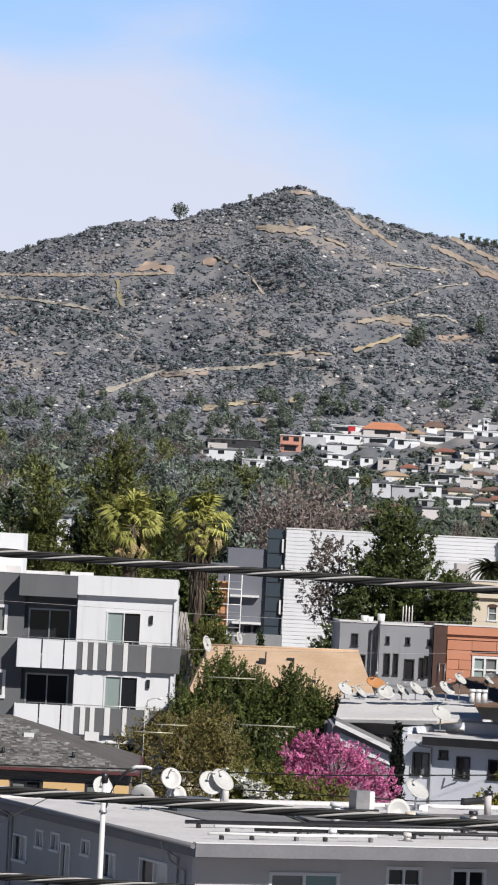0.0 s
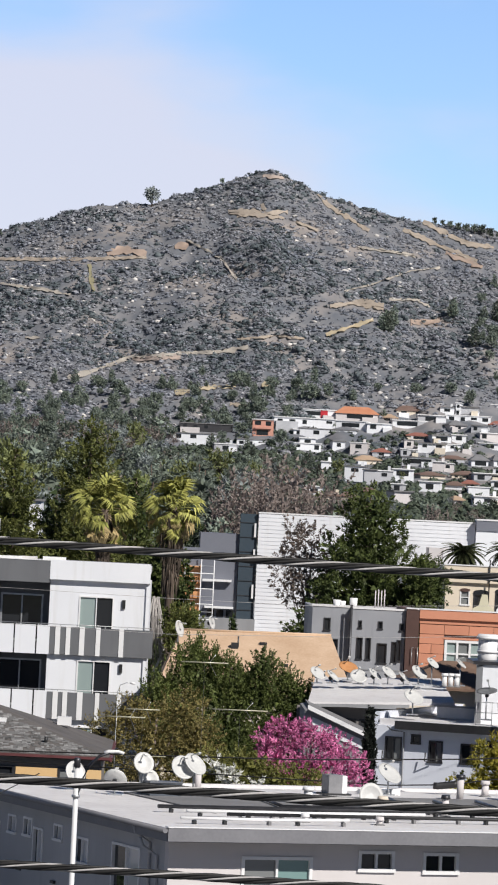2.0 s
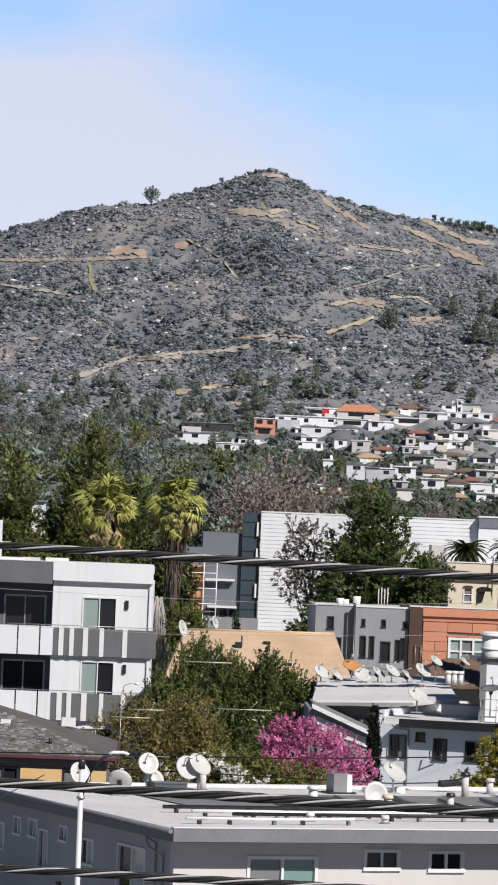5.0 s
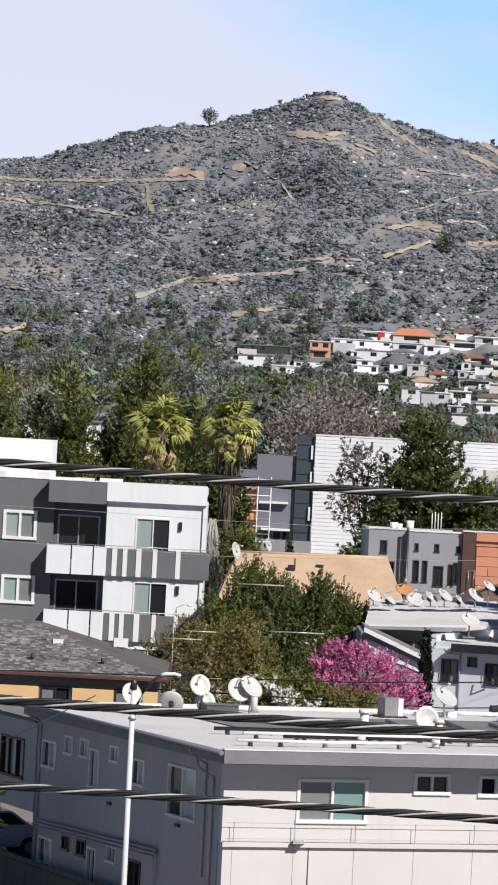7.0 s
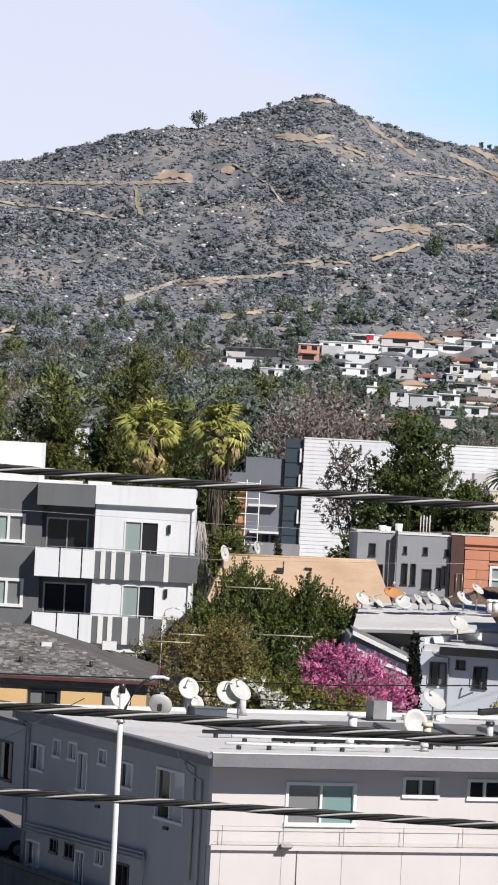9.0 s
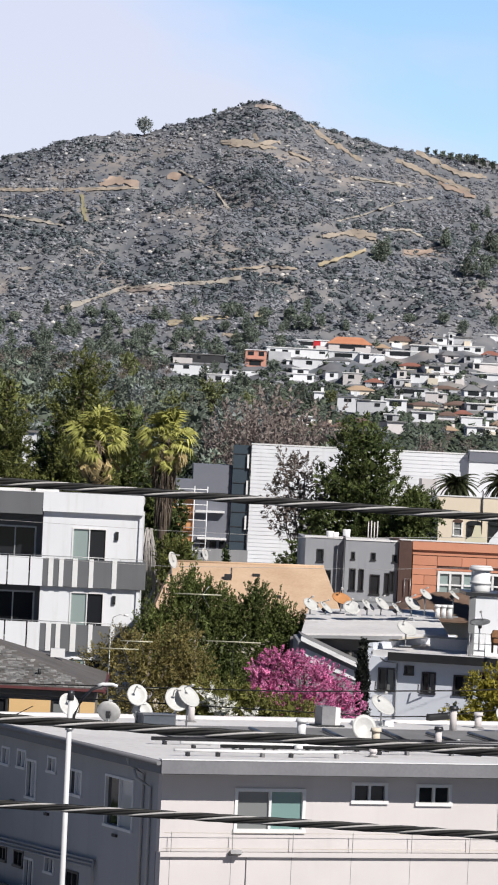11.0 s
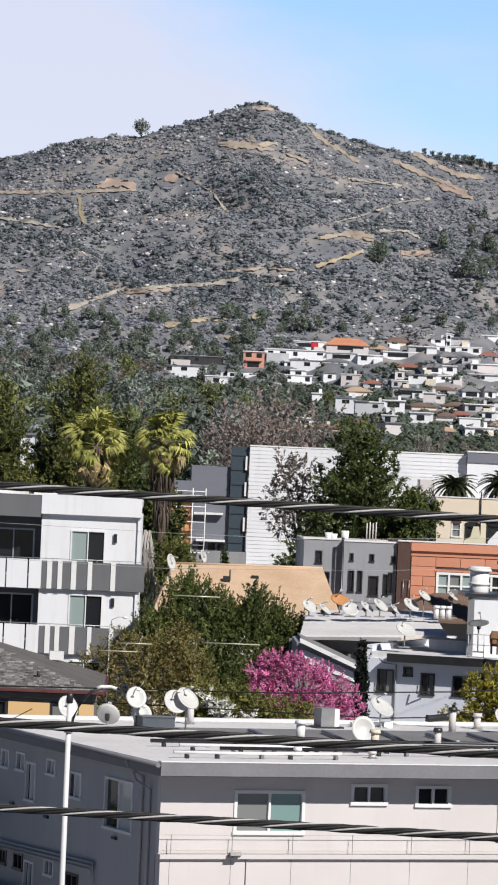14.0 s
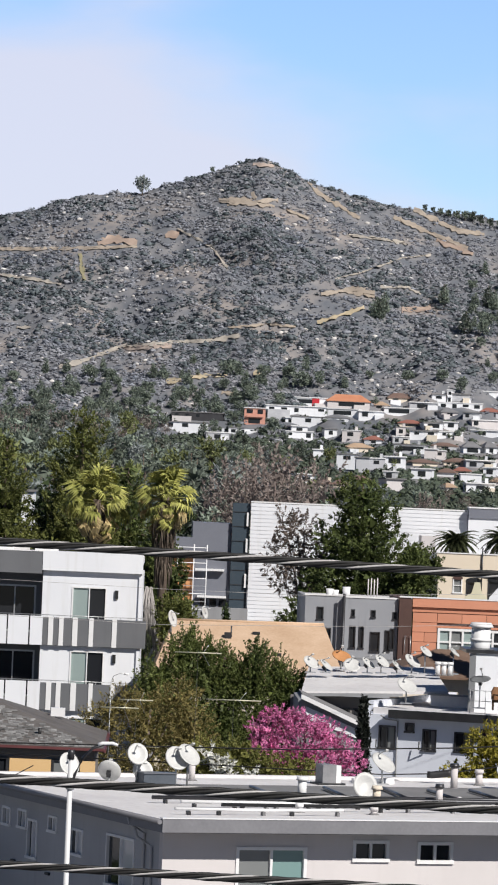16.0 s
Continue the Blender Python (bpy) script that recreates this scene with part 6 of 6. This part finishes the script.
HOUSES = [
    (0.0294, 0.0383, 0.0259, 0.0028, "w"),
    (0.0383, 0.0487, 0.0263, 0.0034, "co"),
    (0.0487, 0.0532, 0.0267, 0.0018, "ct"),
    (0.0531, 0.0605, 0.0282, 0.0025, "nb"),
    (0.0384, 0.0460, 0.0245, 0.0018, "w"),
    (0.0461, 0.0523, 0.0241, 0.0019, "w"),
    (0.0523, 0.0627, 0.0253, 0.0018, "w"),
    (0.0585, 0.0654, 0.0272, 0.0015, "g"),
    (0.0639, 0.0674, 0.0289, 0.0020, "w"),
    (0.0654, 0.0765, 0.0274, 0.0016, "w"),
    (0.0677, 0.0689, 0.0290, 0.0031, "w"),
    (0.0688, 0.0733, 0.0291, 0.0021, "g"),
    (0.0750, 0.0834, 0.0306, 0.0015, "w"),
    (0.0841, 0.0906, 0.0299, 0.0017, "w"),
    (0.0296, 0.0434, 0.0219, 0.0021, "w"),
    (0.0297, 0.0337, 0.0198, 0.0018, "w"),
    (0.0559, 0.0621, 0.0226, 0.0017, "nr"),
    (0.0622, 0.0670, 0.0221, 0.0018, "w"),
    (0.0740, 0.0823, 0.0225, 0.0025, "c"),
    (0.0738, 0.0827, 0.0207, 0.0018, "w"),
    (0.0887, 0.0942, 0.0232, 0.0049, "cr"),
    (0.0422, 0.0463, 0.0181, 0.0030, "c"),
    (0.0437, 0.0499, 0.0159, 0.0021, "nt"),
    (0.0283, 0.0352, 0.0185, 0.0018, "w"),
    (0.0588, 0.0658, 0.0195, 0.0023, "w"),
    (0.0658, 0.0720, 0.0197, 0.0021, "w"),
    (0.0547, 0.0589, 0.0183, 0.0018, "g"),
    (0.0645, 0.0707, 0.0175, 0.0015, "nb"),
    (0.0722, 0.0764, 0.0167, 0.0028, "wg"),
    (0.0777, 0.0805, 0.0169, 0.0028, "wg"),
    (0.0805, 0.0868, 0.0175, 0.0020, "wb"),
    (0.0853, 0.0897, 0.0199, 0.0018, "g"),
    (0.0551, 0.0631, 0.0160, 0.0022, "g"),
    (0.0411, 0.0462, 0.0115, 0.0037, "w"),
    (0.0460, 0.0491, 0.0110, 0.0036, "g"),
    (0.0488, 0.0531, 0.0117, 0.0028, "g"),
    (0.0529, 0.0582, 0.0121, 0.0030, "w"),
    (0.0598, 0.0661, 0.0131, 0.0017, "nb"),
    (0.0675, 0.0744, 0.0136, 0.0018, "nb"),
    (0.0730, 0.0800, 0.0133, 0.0016, "g"),
    (0.0799, 0.0852, 0.0146, 0.0025, "cg"),
    (0.0848, 0.0925, 0.0153, 0.0026, "cg"),
    (0.0596, 0.0648, 0.0099, 0.0025, "w"),
    (0.0703, 0.0741, 0.0114, 0.0016, "nr"),
    (0.0718, 0.0770, 0.0096, 0.0020, "w"),
    (0.0773, 0.0805, 0.0112, 0.0022, "w"),
    (0.0808, 0.0854, 0.0115, 0.0020, "w"),
    (0.0733, 0.0803, 0.0072, 0.0022, "w"),
    (0.0536, 0.0583, 0.0067, 0.0029, "c"),
    (0.0871, 0.0906, 0.0111, 0.0016, "c"),
    (0.0180, 0.0232, 0.0216, 0.0040, "s"),
    (0.0231, 0.0384, 0.0244, 0.0021, "w"),
    (0.0281, 0.0414, 0.0218, 0.0018, "w"),
    (0.0001, 0.0131, 0.0217, 0.0022, "k"),
    (-0.0019, 0.0091, 0.0185, 0.0029, "w"),
    (0.0089, 0.0144, 0.0176, 0.0016, "g"),
    (0.0143, 0.0213, 0.0190, 0.0016, "w"),
    (0.0909, 0.0979, 0.0191, 0.0028, "w"),
    (0.0926, 0.0995, 0.0136, 0.0027, "c"),
    (0.0921, 0.0990, 0.0095, 0.0027, "w"),
    (0.0947, 0.1002, 0.0276, 0.0028, "w"),
]
hrng = random.Random(12)
# more homes fill the gaps between those rows
for k in range(120):
    u, v = hrng.uniform(.03, .104), hrng.uniform(.0065, .0285)
    w = hrng.uniform(.0022, .0052)
    if any(abs(u + w / 2 - (a + b) / 2) < (w + b - a) / 2 * .8 and abs(v - c) < .0019 for a, b, c, d, e in HOUSES):
        continue
    HOUSES.append((u, u + w, v, hrng.uniform(.0014, .0024), hrng.choice(("w", "w", "w", "c", "g", "wb", "cg", "nb", "ct", "wr"))))
house_at = []
for i, (u0, u1, v, h, code) in enumerate(HOUSES):
    y = on_hill((u0 + u1) / 2, v, 700)
    house_at.append(((u0 + u1) / 2, v, (u1 - u0) / 2))
    w, ht = (u1 - u0) * y, max(2.2, h * y)
    z = EYE + v * y
    wallname = {"w": "white", "c": "cream", "g": "pale grey", "n": "beige", "s": "salmon", "k": "dark"}[code[0]]
    roofname = {"o": "orange tile", "t": "tan tile", "b": "brown tile", "r": "red-brown tile", "g": "grey shingle"}.get(code[1:], "flat")
    hs = thing("hillside_house", ((u0 + u1) / 2 * y, y, z), hrng.uniform(-12, 12), f"{wallname} hillside house with {roofname} roof", "house", "hillside houses")
    dp = hrng.uniform(6, 10)
    wall_h = ht if len(code) == 1 else ht * .6
    part("wall", boxed(-w / 2, w / 2, 0, dp, -5, wall_h), HW[code[0]], hs)
    if len(code) == 1:
        part("roof", boxed(-w / 2 - .3, w / 2 + .3, -hrng.uniform(.2, .6), dp + .3, wall_h, wall_h + .3), FRAME if hrng.random() < .6 else ROOFGREY, hs)
    else:
        part("roof", hip_roof(-w / 2, w / 2, 0, dp, wall_h, ht * .5, .5, .2, min(w, dp) * .45), HR[code[1]], hs)
    style = hrng.random()
    top_ = wall_h - hrng.uniform(.3, .6)
    if style < .3 and w > 5:
        x0 = -w / 2 + w * hrng.uniform(.08, .3)
        x1 = w / 2 - w * hrng.uniform(.08, .35)
        part("window", boxed(x0, x1, -.06, -.004, max(.3, top_ - 1.5), top_), PANE, hs)
    else:
        nwin = max(1, int(w / hrng.uniform(2.6, 4.5)))
        for k in range(nwin):
            if hrng.random() < .25:
                continue
            ww = min(2.2, w / nwin * hrng.uniform(.3, .6))
            xc = -w / 2 + w * (k + .5) / nwin
            part("window", boxed(xc - ww / 2, xc + ww / 2, -.06, -.004, max(.3, top_ - hrng.uniform(.9, 1.6)), top_), PANE, hs)
    if wall_h > 4.5:
        part("balcony", boxed(-w * .4, w * .4, -1.0, -.07, wall_h * .45, wall_h * .45 + .6), HW[code[0]], hs)
        part("lower_window", boxed(-w * .3, w * .25, -.06, -.004, .4, wall_h * .38), PANE, hs)
    if w > 6 and hrng.random() < .6:
        sx = hrng.choice((-1, 1)) * w * .3
        part("garage", boxed(sx - w * .18, sx + w * .18, -3.0, -.08, -4, wall_h * .55), HW[hrng.choice("wcgn")], hs)
    if hrng.random() < .35:
        part("chimney", boxed(w * .2, w * .2 + .9, dp * .4, dp * .5, wall_h + .3, wall_h + 1.6), HW[code[0]], hs)
    if i == 0:
        part("red_panel", boxed(w * .08, w * .28, -.12, -.065, 0, wall_h), RED, hs, "bright red facade panel")
house_at = np.array(house_at)


# ---------------------------------------------------------------- woods and scrub
def template(kind, seed):
    if kind == "conifer":
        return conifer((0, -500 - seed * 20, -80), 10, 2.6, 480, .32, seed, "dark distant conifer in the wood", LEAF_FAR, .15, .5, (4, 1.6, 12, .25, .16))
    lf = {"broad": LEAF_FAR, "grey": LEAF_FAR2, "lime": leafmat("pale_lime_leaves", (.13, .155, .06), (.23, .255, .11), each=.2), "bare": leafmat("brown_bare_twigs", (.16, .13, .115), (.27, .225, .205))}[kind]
    labels = {"broad": "dark green distant broadleaf tree", "grey": "grey-green leafy tree in the distant wood", "lime": "pale lime-green tree in the distant wood", "bare": "brown leafless distant tree with pale limbs"}
    return tree("woodland_tree", (0, -500 - seed * 20, -80), lobes(11, 7.5, 7, 9, 5.6, seed), lf, 470 if kind != "bare" else 480, .34 if kind != "bare" else .16, seed, labels[kind], "tree", .3 if kind != "bare" else .16, 10, BAREWOOD if kind == "bare" else None, (3.5, 2.2, 14, .3, .16) if kind != "bare" else (12, 2.0, 16, 1.2, .05))


def planted(t, x, y, s, rz, sx=1.0, sink=.3):
    return copy_thing(t, pose(x, y, ground_z(x, y) - sink, 0, 0, rz) @ Matrix.Diagonal((s * sx, s * sx, s, 1)))


temps = {k: [template(k, sd) for sd in sds] for k, sds in (("conifer", (51, 52, 53)), ("broad", (54, 55, 56)), ("grey", (57, 58)), ("lime", (59,)), ("bare", (60, 61)))}
wr = random.Random(99)
# the first planting of each kind takes the template itself
spots = []
for _ in range(330):
    y = 300 + 1050 * wr.random() ** .8
    u = wr.uniform(-.085, .115)
    spots.append((u, y))
for _ in range(120):
    spots.append((wr.uniform(-.07, .035), wr.uniform(1080, 1420)))
for _ in range(60):
    spots.append((wr.uniform(-.03, .03), wr.uniform(1400, 1560)))
for _ in range(130):
    spots.append((wr.uniform(-.08, .112), wr.uniform(1440, 1590)))
for _ in range(110):
    spots.append((wr.uniform(-.08, .03), wr.uniform(1430, 1530)))
for _ in range(60):
    spots.append((wr.uniform(.072, .112), wr.uniform(1600, 1760)))
grove = []
for u, y in sorted(spots, key=lambda p: p[1]):
    x, v = u * y, (ground_z(u * y, y) - EYE) / y
    s = wr.uniform(.75, 1.25)
    if y > 1430:
        s *= wr.uniform(.4, .75)
    elif u > .028 and y > 750:
        s *= .55
    reach = 9.5 * s / y
    near = (np.abs(house_at[:, 0] - u) < house_at[:, 2] + 2.5 * s / y) & (v - house_at[:, 1] < .0005) & (house_at[:, 1] - v < reach)
    if near.any():
        if y < 750 or wr.random() > .35:
            continue
        s *= .6
    if .02 < u < .028 and 600 < y < 1430:
        s *= .6
    k = wr.choices(("conifer", "broad", "grey", "lime", "bare"), (.30, .30, .22, .09, .09))[0]
    if (y < 520 or y > 1430) and k in ("lime", "bare"):
        k = "broad"
    t, rz, sx = wr.choice(temps[k]), wr.uniform(0, 360), wr.uniform(.85, 1.2)
    if y < 1430:
        planted(t, x, y, s, rz, sx)
        continue
    me = next(c for c in t.children if c.name.startswith("crown")).data
    co = np.empty(len(me.vertices) * 3)
    me.vertices.foreach_get("co", co)
    m3 = np.array((pose(0, 0, 0, 0, 0, rz) @ Matrix.Diagonal((s * sx, s * sx, s, 1))).to_3x3())
    grove.append(co.reshape(-1, 3) @ m3.T + np.array([x, y, ground_z(x, y) - .3]))
far_v = np.concatenate(grove)
far_me = bpy.data.meshes.new("hillside_wood")
far_me.from_pydata(far_v.tolist(), [], np.arange(len(far_v)).reshape(-1, 3).tolist())
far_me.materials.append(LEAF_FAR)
tagged(new("hillside_wood", far_me), "dark green trees scattered over the lower hillside", "trees", "", "stuff")
# trees that stand out
for x, y, s, k in ((9.0, 420, 1.35, "bare"), (12.6, 425, 1.5, "bare"), (14.9, 430, 1.2, "bare"), (7.0, 440, 1.1, "bare"), (10.8, 410, 1.3, "bare"), (-5.4, 600, .95, "lime"), (-3.6, 610, .8, "lime"), (-28, 700, 1.2, "lime"), (16.5, 410, .9, "conifer"), (18.2, 405, .7, "broad"), (20.5, 380, .8, "broad"), (4.5, 400, .8, "conifer"), (26, 420, .75, "broad"), (30, 440, .7, "broad"), (33, 430, .7, "conifer")):
    planted(temps[k][0], x, y, s, s * 100)
for u, v in ((.0491, .0489), (.0502, .0487), (.0512, .0497), (.0782, .0517), (.0804, .0491), (.0832, .0478), (.0853, .0486), (.0879, .0466), (.0767, .053), (.0894, .0495), (.0715, .0458), (.0659, .0525), (.0868, .052), (.082, .053), (.09, .054), (.0845, .0545)):
    y = on_hill(u, v)
    planted(temps["conifer"][int(u * 1e4) % 3], u * y, y, .95, v * 9000, 1.0)
for u, v, s, k in ((-.0094, .0765, 1.0, "grey"), (-.0464, .0670, .4, "broad"), (.0076, .0825, .35, "broad"), (.0844, .0735, .95, "grey"), (.0828, .0722, .7, "grey"), (.0603, .0755, .35, "broad"), (.0623, .0750, .35, "broad"), (.0642, .0746, .4, "broad"), (.0662, .0742, .45, "broad"), (.0682, .0738, .5, "broad"), (.0702, .0735, .5, "broad"), (.0721, .0731, .55, "broad"), (.0741, .0727, .55, "broad"), (.0765, .0722, .5, "broad"), (.079, .072, .5, "broad")):
    y = on_hill(u, v)
    planted(temps[k][0], u * y, y, s, 30)
for group in temps.values():
    for t in group:
        for o in (*t.children_recursive, t):
            bpy.data.objects.remove(o)

# scrub: low rounded bushes, one object
ico_bm = bmesh.new()
bmesh.ops.create_icosphere(ico_bm, subdivisions=1, radius=1)
ico_v = np.array([v.co[:] for v in ico_bm.verts])
ico_f = np.array([[v.index for v in f.verts] for f in ico_bm.faces])
ico_bm.free()
nr = np.random.RandomState(5)


def leafy_lumps(kinds, sprays):
    """Some small bushes of unit size: an uneven rounded lump under leaf sprays."""
    bm = bmesh.new()
    bmesh.ops.create_icosphere(bm, subdivisions=1, radius=1)
    rv = np.array([v.co[:] for v in bm.verts])
    rf = np.array([[v.index for v in f.verts] for f in bm.faces])
    bm.free()
    out = []
    for k in range(kinds):
        g = np.random.RandomState(700 + k)
        v, f, base = [], [], 0
        v.append(rv * np.array([.6, .6, .5]) * (1 + .25 * g.randn(len(rv), 1)))
        f.append(rf)
        base = len(rv)
        for _ in range(sprays):
            d = g.randn(3)
            d[2] = abs(d[2])
            d /= np.linalg.norm(d)
            p, q = d * g.uniform(.45, .95) * np.array([1, 1, .9]), g.uniform(.2, .4)
            n_ = d + np.array([0, -.25, .45]) + .5 * g.randn(3)
            n_ /= np.linalg.norm(n_)
            s_ = np.cross(n_, g.randn(3))
            s_ /= np.linalg.norm(s_)
            u_ = np.cross(n_, s_)
            v.append(np.array([p - s_ * q, p + s_ * q, p + u_ * q * 1.3]))
            f.append(np.array([[base, base + 1, base + 2]]))
            base += 3
        out.append((np.concatenate(v), np.concatenate(f)))
    return out


BUSH = leafy_lumps(12, 11)
ROCK = [(ico_v * (1 + .2 * nr.randn(len(ico_v), 1)), ico_f) for _ in range(5)]


def scatter(name, n, size, flat, mat, label, cat, density, clear=.0022, ylo=1380, yhi=CREST + 8, ulo=-.085, uhi=.112, shapes=BUSH):
    vv, ff, made, base = [], [], 0, 0
    for _ in range(n * 4):
        if made >= n:
            break
        y = ylo + (yhi - ylo) * nr.rand() ** .9
        u = ulo + (uhi - ulo) * nr.rand()
        x = u * y
        if nr.rand() > density(x, y, u):
            continue
        z = ground_z(x, y)
        v = (z - EYE) / y
        if ((np.abs(segs[:, 0] - u) < .0008) & (segs[:, 1] - v < segs[:, 2] + .0007) & (v - segs[:, 1] < segs[:, 2] * .8)).any() and nr.rand() < .92:
            continue
        if ((np.abs(house_at[:, 0] - u) < house_at[:, 2] + .0008) & (house_at[:, 1] - v < clear) & (v - house_at[:, 1] < .0006)).any():
            continue
        s = size[0] + (size[1] - size[0]) * nr.rand() ** 2.2
        a = nr.rand() * 6.283
        sv, sf = shapes[nr.randint(len(shapes))]
        p = sv * np.array([s * nr.uniform(.8, 1.4), s, s * flat * nr.uniform(.8, 1.3)])
        p = np.stack([p[:, 0] * np.cos(a) - p[:, 1] * np.sin(a), p[:, 0] * np.sin(a) + p[:, 1] * np.cos(a), p[:, 2]], 1)
        ff.append(sf + base)
        vv.append(p + np.array([x, y, z + s * flat * .1]))
        base += len(sv)
        made += 1
    me = bpy.data.meshes.new(name)
    me.from_pydata(np.concatenate(vv).tolist(), [], np.concatenate(ff).tolist())
    me.polygons.foreach_set("use_smooth", [True] * len(me.polygons))
    me.materials.append(mat)
    return tagged(new(name, me), label, cat, "", "stuff")


def thick(x, y, u):
    q = Vector((x * .022, y * .011, 7))
    return min(1, max(.4, .8 + 1.1 * noise.noise(q) + .5 * noise.noise(q * 3.3)))


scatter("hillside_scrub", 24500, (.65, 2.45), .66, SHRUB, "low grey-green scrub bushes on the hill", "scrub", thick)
# this darker scrub has the haze's blue in its colour too
scatter("hillside_dark_scrub", 7000, (.8, 3.0), .75, leafmat("hazed_dark_scrub", (.07, .088, .1), (.14, .162, .17), .25), "darker green scrub bushes on the hill", "scrub", lambda x, y, u: min(1, max(.02, .3 + 1.6 * noise.noise(Vector((x * .012, y * .012, 2))) + .8 * noise.noise(Vector((x * .04, y * .03, 2))))))
scatter("hillside_rocks", 1500, (.3, 1.5), .55, surface("pale_boulders", (.5, .48, .46), (.7, .67, .64), .5, .95, random_value=.2, island=True), "pale boulders scattered on the hillside", "rocks", lambda x, y, u: min(1, max(.02, .3 + 1.4 * noise.noise(Vector((x * .02, y * .012, 11))))), shapes=ROCK)
scatter("garden_shrubs", 7500, (.6, 2.6), .95, leafmat("garden_green", (.04, .056, .046), (.11, .132, .09)), "garden shrubs between hillside houses", "shrubs", lambda x, y, u: .9, .0009, 760, 1500, -.008, .112)
scatter("understory_shrubs", 2600, (.8, 3.0), .8, leafmat("understory_green", (.05, .064, .05), (.12, .138, .095)), "shrubs under the trees of the lower slopes", "shrubs", lambda x, y, u: .9, .0022, 480, 1480, -.085, .03)
